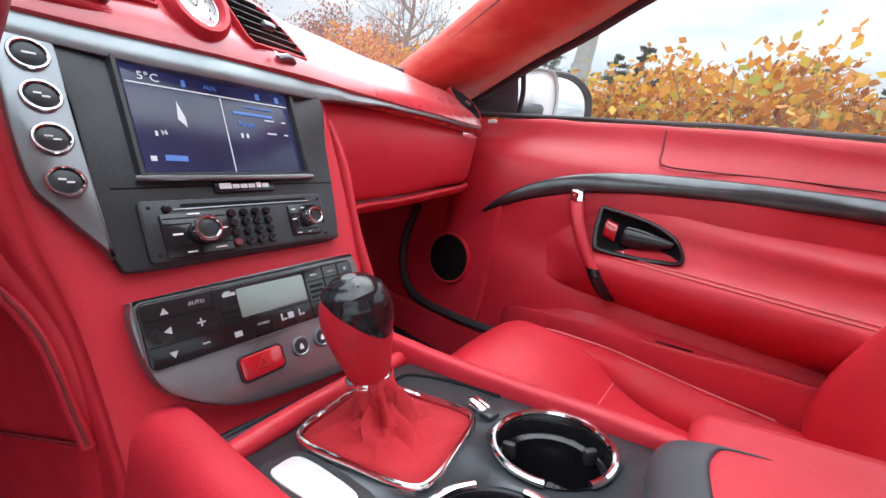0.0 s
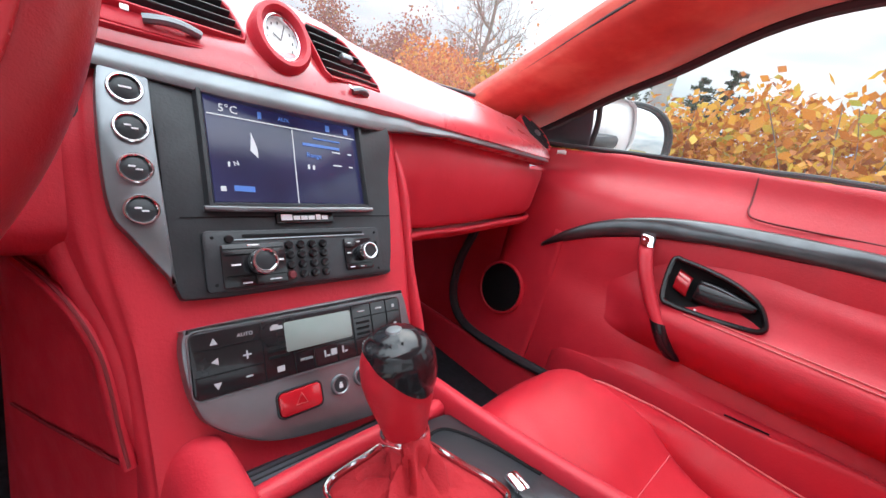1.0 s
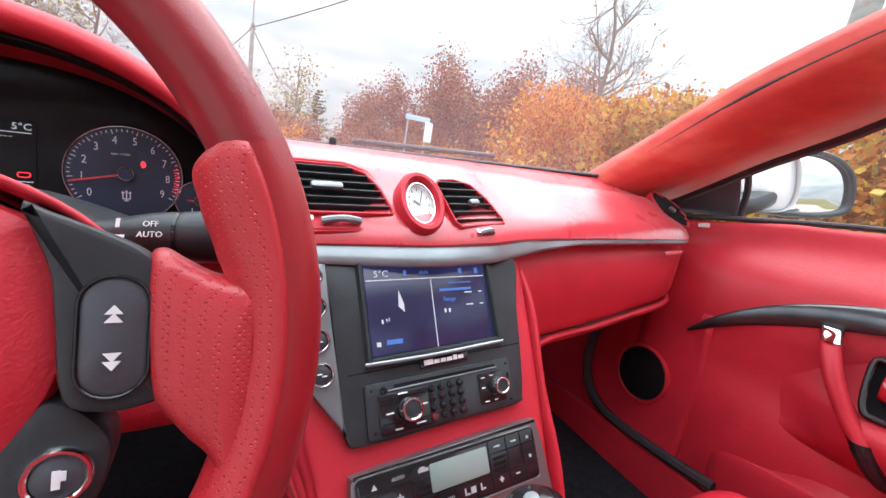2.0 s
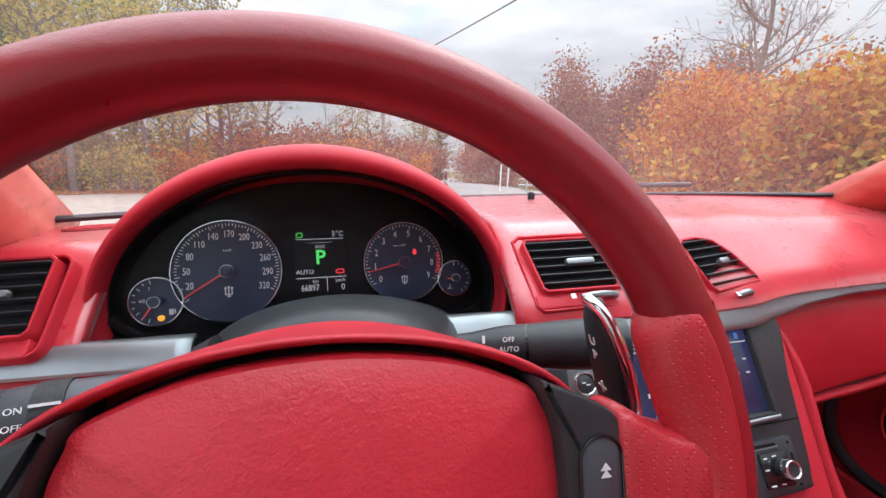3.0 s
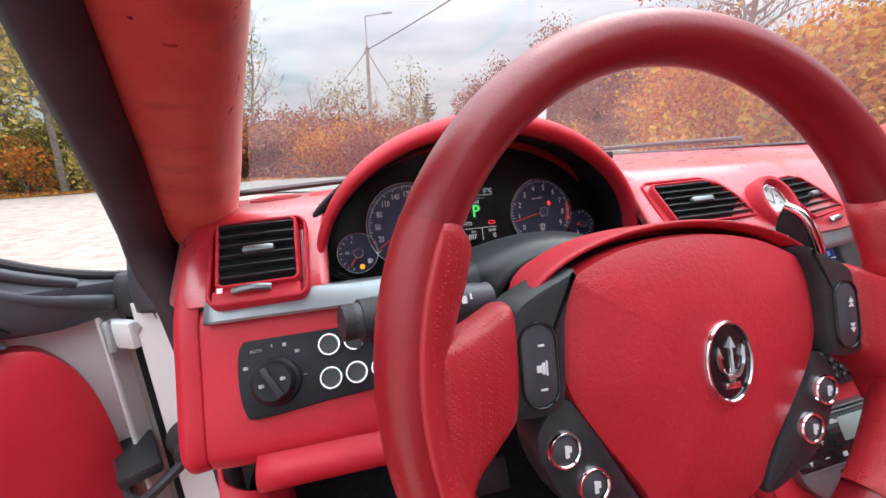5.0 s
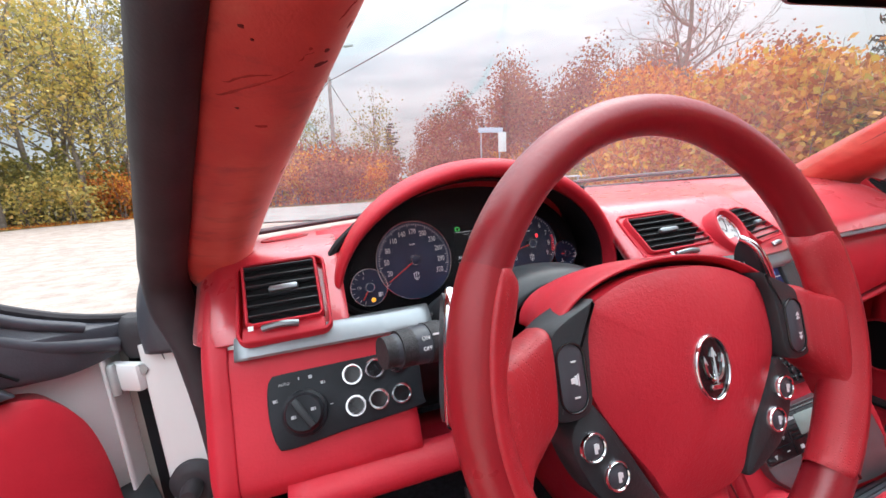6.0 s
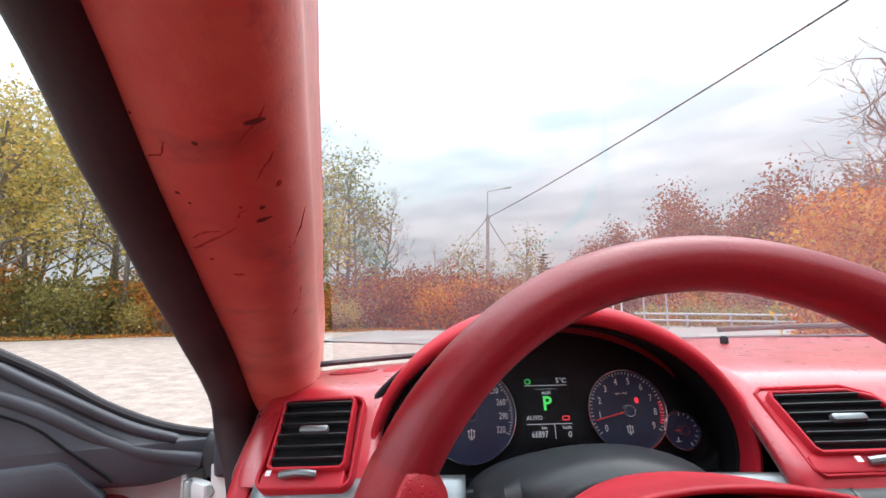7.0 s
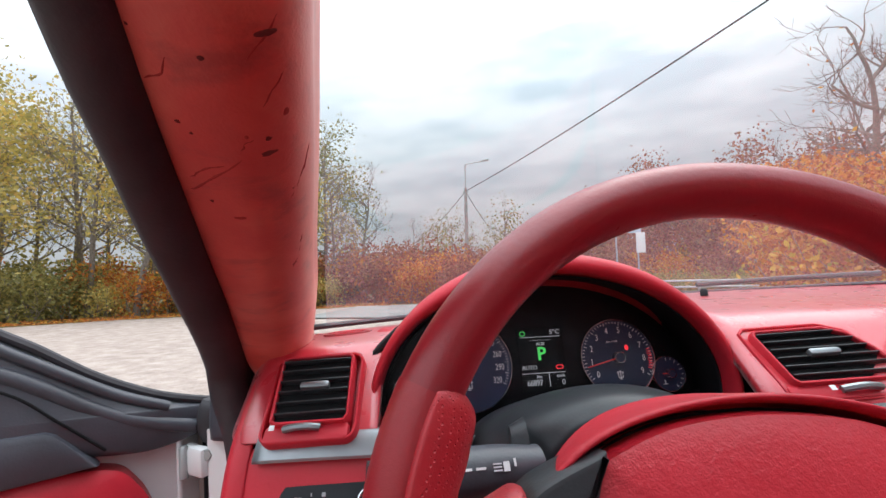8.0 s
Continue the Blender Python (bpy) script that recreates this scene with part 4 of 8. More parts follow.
# black head unit and titanium button column
unit = smooth2([(-0.117, 0.004), (-0.06, 0.006), (0.03, 0.005), (0.099, 0.002), (0.094, -0.06), (0.088, -0.12), (0.083, -0.150), (0.074, -0.160), (0.0, -0.163), (-0.09, -0.166), (-0.108, -0.158), (-0.112, -0.11), (-0.114, -0.05)], 72)
HU = part("head_unit", plate(unit, -0.02, 0.002, STK, 0.002), BLACK, CS, "black plastic head unit with recessed screen and radio")
col = smooth2([(-0.145, 0.001), (-0.132, 0.003), (-0.118, 0.002), (-0.115, -0.05), (-0.112, -0.10), (-0.109, -0.152), (-0.114, -0.146), (-0.132, -0.120), (-0.143, -0.100), (-0.147, -0.05)], 60)
BC = part("button_column", plate(col, -0.01, 0.004, STK, 0.002), TITAN, CS, "dark titanium column of round buttons")
for i, (x, s) in enumerate(((-0.131, 0.015), (-0.129, 0.043), (-0.128, 0.072), (-0.126, 0.101))):
    m = STK @ pose(x, -s, 0.004)
    b = part("round_button", lathe([(0.0, -0.002), (0.0088, -0.002), (0.0088, 0.001), (0.007, 0.0022), (0, 0.0026)], m, 28), BLACK, BC, "black round button in a chrome ring")
    part("chrome_ring", rim(ellipse(0.0086, 0.0086, 32), 0.0022, -0.002, 0.0032, m), CHROME, b)
    part("mark", bars([(-0.002, 0.001, 0.004, 0.0011), (0.002, -0.001, 0.004, 0.0011)] if i else [(0, 0, 0.007, 0.0012)], 0.0028, m), INK, b, smooth=False)

# screen: deep bezel, lit display
part("screen_bezel", rim([(-0.083, -0.006), (0.056, -0.004), (0.058, -0.088), (-0.080, -0.093)], 0.009, -0.004, 0.0075, STK), BLACK, HU, "deep black screen surround")
part("bezel_lip", tube([STK @ V(-0.088, -0.0985, 0.006), STK @ V(-0.02, -0.0975, 0.0085), STK @ V(0.064, -0.0935, 0.006)], 0.0022, 8, n=14), TITAN, HU)
DP = STK @ pose(-0.0125, -0.0475, 0.0030)
disp = part("display", plate([(-0.0695, 0.0415), (0.068, 0.0425), (0.0700, -0.0400), (-0.0665, -0.0445)], -0.004, 0.0, DP, 0.0004), SCREEN, HU, "lit dark blue navigation display")
bar_parts("rule", [(-0.001, 0.0265, 0.134, 0.0010), (0.001, -0.009, 0.0008, 0.068)], 0.0004, DP, TEXT_ON, disp)
part("readout", words("5°C", 0.0095, DP @ pose(-0.052, 0.0325, 0.0005)), TEXT_ON, disp, smooth=False)
bar_parts("readout", [(-0.027, 0.0325, 0.003, 0.006), (0.037, 0.0325, 0.004, 0.006), (0.057, 0.0325, 0.004, 0.006)], 0.0004, DP, BLUE_ON, disp)
bar_parts("readout", [(0.029, 0.0135, 0.038, 0.0026), (-0.044, -0.033, 0.016, 0.0045), (0.035, 0.0205, 0.028, 0.0012)], 0.0004, DP, BLUE_ON, disp)
bar_parts("readout", [(0.044, 0.0095, 0.009, 0.0012), (0.059, 0.0095, 0.004, 0.0012), (0.044, -0.0035, 0.009, 0.0012), (0.059, -0.0035, 0.004, 0.0012), (0.014, -0.008, 0.002, 0.004), (0.019, -0.008, 0.002, 0.004), (-0.0545, -0.0135, 0.0016, 0.004), (-0.060, -0.034, 0.004, 0.004)], 0.0004, DP, TEXT_ON, disp)
part("readout", words("Range", 0.0062, DP @ pose(0.0205, 0.0035, 0.0005)), BLUE_ON, disp, smooth=False)
part("readout", words("AUX", 0.0050, DP @ pose(-0.006, 0.0325, 0.0006)), BLUE_ON, disp, smooth=False)
part("readout", words("N", 0.0055, DP @ pose(-0.049, -0.0125, 0.0005, 0, 0, 15)), TEXT_ON, disp, smooth=False)
nd = bmesh.new()
for tri in (((-0.0015, 0.010), (-0.0030, -0.006), (0.0030, -0.012)), ((-0.0015, 0.010), (0.0030, -0.012), (0.0030, -0.004))):
    nd.faces.new([nd.verts.new(DP @ V(x - 0.034, y + 0.006, 0.0006)) for x, y in tri])
part("compass_needle", nd, TEXT_ON, disp, smooth=False)

# badge strip, disc slot, radio
part("seam", bars([(-0.011, -0.1015, 0.192, 0.0009)], 0.0022, STK @ pose(0, 0, 0, 0, 0, 2.0)), VOID, HU)
part("badge", box(0.054, 0.0095, 0.003, STK @ pose(-0.007, -0.1035, 0.0035, 0, 0, 2.2), 0.001), BLACK_GLOSS, HU, "black badge with chrome bar")
bar_parts("badge_mark", [(-0.018, 0.0005, 0.010, 0.0050), (-0.009, 0, 0.006, 0.0036), (-0.002, 0, 0.006, 0.0036), (0.005, 0, 0.006, 0.0036), (0.0115, 0.0005, 0.0045, 0.0048), (0.018, 0, 0.006, 0.0036)], 0.0054, STK @ pose(-0.007, -0.1035, 0, 0, 0, 2.2), INK, HU)
RM = STK @ pose(-0.0105, -0.137, 0.0025, 0, 0, 1.5)
ra = part("radio", plate(rounded(0.160, 0.047, 0.004), -0.004, 0.003, RM, 0.001), BLACK, HU, "black radio with two chrome-ringed knobs and a keypad")
part("disc_slot", bars([(0.004, 0.0185, 0.112, 0.0026)], 0.0032, RM), VOID, ra)
part("slot_lip", tube([RM @ V(-0.058, 0.0155, 0.0035), RM @ V(0.062, 0.0165, 0.0035)], 0.0007, 6), TITAN, ra)
part("eject_button", lathe([(0, 0.003), (0.0035, 0.003), (0.003, 0.005), (0, 0.0055)], RM @ pose(-0.062, 0.0165, 0), 16), BLACK_GLOSS, ra)
part("key_panel", plate(rounded(0.050, 0.034, 0.002), 0.002, 0.0045, RM @ pose(-0.044, -0.0045, 0), 0.0006), BLACK_GLOSS, ra)
part("key_panel", plate(rounded(0.031, 0.030, 0.002), 0.002, 0.0045, RM @ pose(0.053, -0.002, 0), 0.0006), BLACK_GLOSS, ra)
bar_parts("key_gap", [(-0.056, 0.004, 0.022, 0.0006), (-0.056, -0.0125, 0.022, 0.0006), (-0.031, -0.0135, 0.022, 0.0006), (-0.044, 0.0085, 0.046, 0.0006), (-0.045, -0.0165, 0.0006, 0.008), (0.042, 0.0045, 0.010, 0.0006), (0.062, 0.0045, 0.010, 0.0006), (0.053, -0.0115, 0.028, 0.0006)], 0.0048, RM, VOID, ra)
bar_parts("key_print", [(-0.045, 0.0085 + 0.0025, 0.009, 0.0013), (-0.059, -0.004, 0.007, 0.0014), (-0.052, -0.0185, 0.007, 0.0012), (-0.030, -0.0175, 0.009, 0.0012), (-0.024, -0.002, 0.005, 0.0014), (0.043, 0.0085, 0.004, 0.0010), (0.053, 0.0095, 0.004, 0.0010), (0.042, -0.001, 0.004, 0.0012), (0.044, -0.0145, 0.005, 0.0010), (0.055, -0.0145, 0.004, 0.0010)], 0.0049, RM, INK, ra)
for x, y, r in ((-0.0405, -0.0030, 0.0098), (0.0585, -0.001, 0.0078)):
    m = RM @ pose(x, y, 0.004)
    k = part("knob", lathe([(0, -0.002), (r, -0.002), (r * 0.96, 0.010), (r * 0.8, 0.0112), (0, 0.0112)], m, 32), BLACK, ra, "black rotary knob with a chrome rim")
    part("chrome_ring", rim(ellipse(r * 0.78, r * 0.78, 32), r * 0.28, 0.006, 0.0128, m), CHROME, k)
for i in range(4):
    for j in range(4):
        m = RM @ pose(-0.0155 + 0.0105 * j, 0.0095 - 0.0085 * i, 0.003)
        part("key", lathe([(0, -0.001), (0.0037, -0.001), (0.0036, 0.0024), (0.0028, 0.0034), (0, 0.0037)], m, 14), plain("dark_red_key", (0.12, 0.02, 0.025), 0.4) if (i, j) == (3, 0) else BLACK_GLOSS, ra)
for x in (-0.0735, 0.0745):
    for y in (0.018, -0.018):
        part("screw", lathe([(0, 0.002), (0.0015, 0.002), (0.0012, 0.0036), (0, 0.0036)], RM @ pose(x, y, 0), 10), VOID, ra)
bar_parts("side_slot", [(0.0745, 0.006, 0.002, 0.006), (0.0745, -0.004, 0.002, 0.006)], 0.0033, RM, VOID, ra)

# climate panel on its titanium plate
cpl = smooth2([(-0.108, -0.190), (-0.098, -0.186), (-0.01, -0.181), (0.080, -0.178), (0.091, -0.182), (0.096, -0.21), (0.099, -0.26), (0.096, -0.284), (0.06, -0.290), (0.0, -0.288), (-0.055, -0.280), (-0.092, -0.258), (-0.104, -0.238), (-0.109, -0.21)], 80)
CP = part("climate_plate", plate(cpl, -0.012, 0.006, STK, 0.003), TITAN, CS, "dark titanium climate control plate")
KM = STK @ pose(-0.0105, -0.2105, 0.006, 0, 0, 1.6)
kp = part("climate_panel", plate(rounded(0.188, 0.047, 0.005), -0.003, 0.0022, KM, 0.001), BLACK_GLOSS, CP, "black climate panel with grey display")
part("panel_rim", rim(rounded(0.189, 0.048, 0.0055), 0.0012, -0.002, 0.0016, KM), SILVER, CP)
part("lcd", plate(rounded(0.062, 0.024, 0.002), 0.001, 0.0028, KM @ pose(0.004, 0.0075, 0), 0.0004), LCD, kp, "grey-green climate display")
bar_parts("key_gap", [(-0.045, 0.0, 0.0008, 0.046), (-0.0685, 0.0105, 0.047, 0.0008), (-0.0685, -0.008, 0.047, 0.0008), (-0.021, 0.0, 0.0008, 0.046), (-0.033, 0.0095, 0.024, 0.0008), (0.037, 0, 0.0008, 0.046), (0.065, 0.011, 0.052, 0.0008), (0.008, -0.0065, 0.060, 0.0008), (0.065, -0.008, 0.052, 0.0008), (0.058, 0.0, 0.0008, 0.046), (0.076, 0.0, 0.0008, 0.046), (0.018, -0.015, 0.0008, 0.015), (-0.004, -0.015, 0.0008, 0.015)], 0.0023, KM, VOID, kp)
for y in (-0.006, -0.001, 0.004):
    bar_parts("slot", [(-0.033, y, 0.017, 0.0022), (0.0475, y + 0.002, 0.014, 0.0022)], 0.0024, KM, VOID, kp)
for y, a in ((0.015, 0), (0.001, 90), (-0.016, 180)):
    t3 = bmesh.new()
    t3.faces.new([t3.verts.new(KM @ pose(-0.079, y, 0.0027, 0, 0, a) @ V(px, py, 0)) for px, py in ((-0.0028, -0.002), (0.0028, -0.002), (0, 0.003))])
    part("arrow", t3, PRINT, kp, smooth=False)
part("key_print", words("AUTO", 0.0042, KM @ pose(-0.057, 0.0165, 0.0024)), PRINT, kp, smooth=False)
part("key_print", words("MONO", 0.0034, KM @ pose(-0.011, -0.0135, 0.0024)), PRINT, kp, smooth=False)
bar_parts("key_print", [(-0.057, 0.001, 0.006, 0.0012), (-0.057, 0.001, 0.0012, 0.006), (-0.057, -0.015, 0.005, 0.0012), (-0.033, 0.0165, 0.010, 0.0028), (-0.034, 0.0185, 0.005, 0.0016), (-0.033, -0.016, 0.006, 0.0044), (0.006, -0.0135, 0.0014, 0.006), (0.009, -0.0155, 0.003, 0.0016), (0.0145, -0.0135, 0.0055, 0.0055), (0.0235, -0.0135, 0.0014, 0.006), (0.0265, -0.0155, 0.003, 0.0016), (0.047, -0.0135, 0.005, 0.0014), (0.047, -0.0135, 0.0014, 0.005), (0.067, -0.0135, 0.005, 0.0014), (0.067, 0.0165, 0.007, 0.0013), (0.047, 0.0165, 0.007, 0.0013), (0.085, 0.016, 0.003, 0.003), (0.085, -0.002, 0.003, 0.003)], 0.0024, KM, PRINT, kp)
hz = part("hazard_button", plate(rounded(0.036, 0.0190, 0.004), -0.002, 0.0035, STK @ pose(-0.029, -0.2555, 0.006, 0, 0, 3), 0.0015), RED_GLOSS, CP, "glossy red hazard warning button")
part("triangle", tube([STK @ pose(-0.029, -0.2555, 0.0098) @ V(0.0055 * math.cos(radians(90 + 120 * k)), 0.0055 * math.sin(radians(90 + 120 * k)), 0) for k in range(3)], 0.0006, 5, True), plain("pale_red_print", (0.6, 0.1, 0.1), 0.5), hz)
part("hazard_rim", rim(rounded(0.037, 0.0200, 0.0045), 0.0012, -0.002, 0.0022, STK @ pose(-0.029, -0.2555, 0.006, 0, 0, 3)), BLACK, CP)
for x, s in ((0.008, 0.2535), (0.031, 0.2515)):
    m = STK @ pose(x, -s, 0.006)
    b = part("lock_button", lathe([(0, -0.001), (0.0068, -0.001), (0.0065, 0.0012), (0, 0.0016)], m, 28), BLACK, CP, "round black lock button in a steel ring")
    part("ring", rim(ellipse(0.0066, 0.0066, 28), 0.0024, -0.001, 0.0024, m), TITAN, b)
    part("mark", bars([(0, -0.001, 0.0035, 0.003), (0, 0.0015, 0.0022, 0.0016)], 0.0018, m), INK, b, smooth=False)


# ---- tunnel console ----
# outer red leather walls: a rolled edge each side that runs back from the stack
def roll(side):
    rows = []
    for y, xo, zt in ((-0.12, 0.128, 0.555), (-0.20, 0.126, 0.600), (-0.24, 0.124, 0.6085), (-0.30, 0.124, 0.6140), (-0.38, 0.124, 0.625), (-0.48, 0.126, 0.640), (-0.62, 0.130, 0.650), (-0.95, 0.135, 0.655)):
        x = xo - 0.012 if side > 0 else -xo + 0.018
        s = side
        q = 0.013 if side > 0 else 0.026
        rows.append([V(x - s * q, y, zt - 0.030), V(x - s * q * 0.92, y, zt - 0.010), V(x - s * q * 0.6, y, zt - 0.002), V(x + s * 0.004, y, zt - 0.004), V(x + s * 0.018, y, zt - 0.030), V(x + s * 0.030, y, zt - 0.12), V(x + s * 0.036, y, 0.34)])
    return loft(rows, 40, 22)


part("side_roll", roll(-1), RED, CS, "rolled red leather console edge", solid=0.004)
part("side_roll", roll(1), RED, CS, "rolled red leather console edge", solid=0.004)
part("cross_roll", tube([CON @ V(-0.092, 0.075, 0.000), CON @ V(-0.04, 0.078, 0.004), CON @ V(0.02, 0.083, 0.004), CON @ V(0.098, 0.090, 0.000)], 0.009, 10, n=14), RED, CS, "red leather cross piece")
part("tray_floor", plate([(-0.092, 0.075), (0.10, 0.09), (0.10, 0.17), (-0.092, 0.155)], -0.05, -0.012, CON), BLACK_SOFT, CS, "black ribbed rubber storage tray")
for i in range(10):
    part("rib", tube([CON @ V(-0.085, 0.086 + 0.006 * i, -0.0118), CON @ V(0.092, 0.096 + 0.006 * i, -0.0118)], 0.0009, 5), BLACK, CS)
top = smooth2([(-0.100, 0.062), (-0.05, 0.069), (0.04, 0.076), (0.085, 0.079), (0.102, 0.066), (0.107, 0.0), (0.108, -0.08), (0.110, -0.16), (0.108, -0.20), (0.0, -0.21), (-0.095, -0.20), (-0.100, -0.10), (-0.102, 0.0)], 90)


def holed(outline, holes, m):
    """A flat plate with round holes cut right through."""
    bm = bmesh.new()
    edges = []
    for ring in [outline] + holes:
        vs = [bm.verts.new(m @ V(x, y, 0)) for x, y in ring]
        edges += [bm.edges.new((a, b)) for a, b in zip(vs, vs[1:] + vs[:1])]
    bmesh.ops.triangle_fill(bm, edges=edges, use_beauty=True)
    bmesh.ops.recalc_face_normals(bm, faces=bm.faces)
    if sum((f.normal.z for f in bm.faces)) < 0:
        bmesh.ops.reverse_faces(bm, faces=bm.faces)
    return bm


CUPS = ((0.060, -0.090, 0.040), (-0.036, -0.098, 0.042))
TP = part("top_plate", holed(top, [ellipse(r, r, 44, x, y) for x, y, r in CUPS], CON), SATIN, CS, "satin dark grey console top plate", solid=0.003)
part("rear_deck", plate([(-0.10, -0.19), (0.11, -0.19), (0.115, -0.62), (-0.11, -0.62)], -0.02, -0.004, CON), BLACK, CS)
# sliding lid, switch, start button surround
part("lid_line", tube([CON @ V(0.050, 0.052, 0.0004), CON @ V(0.062, 0.062, 0.0004), CON @ V(0.080, 0.058, 0.0004), CON @ V(0.093, 0.022, 0.0004), CON @ V(0.097, -0.028, 0.0004)], 0.0016, 6, n=24), VOID, TP)
part("slide_switch", box(0.011, 0.018, 0.007, CON @ pose(0.070, -0.024, 0.0035, 10, 0, -12), 0.0025), CHROME, TP, "small chrome slide switch")
part("switch_base", box(0.012, 0.012, 0.005, CON @ pose(0.066, -0.036, 0.002, 0, 0, -12), 0.002), BLACK, TP)
sb = part("ash_lid", plate(smooth2([(-0.0815, 0.040), (-0.070, 0.050), (-0.050, 0.041), (-0.047, 0.0), (-0.050, -0.030), (-0.068, -0.032), (-0.080, -0.01)], 40), -0.004, 0.0022, CON, 0.001), BLACK, TP, "black key tray with a bright steel plate")
part("steel_plate", plate(smooth2([(-0.0765, 0.035), (-0.068, 0.041), (-0.055, 0.036), (-0.053, 0.0), (-0.056, -0.02), (-0.070, -0.020), (-0.075, 0.0)], 36), 0.0, 0.0032, CON, 0.0008), plain("white_plate", (0.75, 0.76, 0.76), 0.25, 0.2), sb, "bright pale plate")

# cup holders: two chrome-rimmed wells joined like a figure of eight
for x, y, r in CUPS:
    m = CON @ pose(x, y, 0)
    cu = part("cup_holder", facing(grid([[m @ V(q * math.cos(2 * math.pi * k / 44), q * math.sin(2 * math.pi * k / 44), z) for k in range(44)] for q, z in ((r + 0.0015, 0.0012), (r - 0.001, -0.003), (r - 0.002, -0.014), (r - 0.006, -0.016), (r - 0.009, -0.052), (r - 0.013, -0.056), (0.001, -0.056))], False, True), m @ V(0, 0, 0.2)), BLACK_GLOSS, TP, "deep black round cup holder")
    gap = 215 if x > 0 else 25
    part("chrome_rim", tube([m @ V((r + 0.001) * math.cos(radians(gap + 20 + 320 * k / 40)), (r + 0.001) * math.sin(radians(gap + 20 + 320 * k / 40)), 0.0022) for k in range(41)], 0.0026, 8), CHROME, cu, "chrome rim")
    for a in (100, 200, 320):
        part("rubber_tab", box(0.010, 0.006, 0.012, m @ pose((r - 0.009) * math.cos(radians(a)), (r - 0.009) * math.sin(radians(a)), -0.012, 0, 0, a), 0.002), RUBBER, cu)
part("armrest_front", loft([[CON @ V(x, -0.150 - q, -0.03), CON @ V(x, -0.148 - q, 0.004), CON @ V(x, -0.154 - q, 0.016), CON @ V(x, -0.170 - q, 0.0215), CON @ V(x, -0.180 - q, 0.0215)] for x, q in ((0.0, 0.010), (0.04, 0.004), (0.07, 0.0), (0.088, 0.002), (0.096, 0.008), (0.100, 0.03))], 20, 14), BLACK_SOFT, CS, "black padded end of the centre armrest", solid=0.006)
part("armrest", loft([[CON @ V(x, -0.166, -0.01), CON @ V(x, -0.168, 0.014), CON @ V(x, -0.20, 0.021), CON @ V(x, -0.35, 0.020), CON @ V(x, -0.55, 0.004)] for x in (0.0, 0.06, 0.115, 0.140)], 10, 14), RED, CS, "red leather armrest lid", solid=0.01)

# ---- gear selector ----
GS = thing("gear_lever", (0.01, -0.335, 0.61), "red leather gear lever with black cap and crumpled gaiter", "gear lever")
bf = [(-0.035, 0.060), (0.030, 0.072), (0.044, 0.060), (0.054, -0.018), (0.046, -0.030), (-0.018, -0.044), (-0.032, -0.036), (-0.044, 0.045)]
bfo = smooth2([bf[0], (-0.003, 0.066), bf[1], bf[2], (0.050, 0.02), bf[3], bf[4], (0.014, -0.038), bf[5], bf[6], (-0.039, 0.005), bf[7]], 64)
part("gaiter_frame", rim(bfo, 0.0045, -0.002, 0.0060, CON), CHROME, GS, "chrome frame round the gaiter")
part("gaiter_base", plate([(x * 0.99 + 0.0001, y * 0.99) for x, y in bfo], -0.01, 0.0015, CON, 0.001), SUEDE, GS)


def gaiter():
    rows = []
    n = len(bfo)
    cx, cy = 0.005, 0.012
    for k in range(11):
        u = k / 10
        r = []
        for i, (x, y) in enumerate(bfo):
            a = math.atan2(y - cy, x - cx)
            tx, ty = 0.0140 * math.cos(a), 0.0140 * math.sin(a)
            ux, uy = cx + 0.016 * u + tx, cy + 0.032 * u + ty
            q = min(1, u * 1.55) ** 0.62
            h = 0.002 + 0.004 * u + 0.024 * max(0.0, (u - 0.42) / 0.58) ** 1.15
            fold = 0.0040 * math.sin(a * 5 + u * 9) * math.sin(math.pi * u) + 0.003 * math.sin(a * 9 - u * 5) * math.sin(math.pi * u)
            px, py = x * 0.985 + (ux - x * 0.985) * q, y * 0.985 + (uy - y * 0.985) * q
            r.append(CON @ V(px + fold * math.cos(a), py + fold * math.sin(a), h + fold * 0.8))
        rows.append(r)
    return grid(rows, False, True)


gb = gaiter()
bmesh.ops.recalc_face_normals(gb, faces=gb.faces)
part("gaiter", gb, SUEDE, GS, "crumpled red leather gaiter", solid=0.002)
K0, K1 = V(0.0205, -0.297, 0.617), V(-0.004, -0.277, 0.722)
KX = axes(K0, (0.98, 0.1, 0.2), K1 - K0)


def knob_row(h, a, b, ox=0.0, oz=0.0, n=20):
    return [KX @ V(ox + a * math.cos(2 * math.pi * k / n), h, oz + b * math.sin(2 * math.pi * k / n)) for k in range(n)]


part("collar", loft([knob_row(h, r, r) for h, r in ((-0.006, 0.0175), (0.0, 0.0195), (0.006, 0.0195), (0.010, 0.0175))], 10, 24, True, True), CHROME, GS, "chrome collar")
HANDLE = ((0.006, 0.0165, 0.016), (0.018, 0.0195, 0.0185), (0.040, 0.0258, 0.0228), (0.058, 0.0292, 0.0260), (0.072, 0.0280, 0.0258), (0.082, 0.0235, 0.0225), (0.0895, 0.0150, 0.0148), (0.093, 0.004, 0.004))
part("handle", loft([knob_row(h, a, b, 0.0, 0.0015) for h, a, b in HANDLE], 34, 30, True, True), RED, GS, "red leather knob")


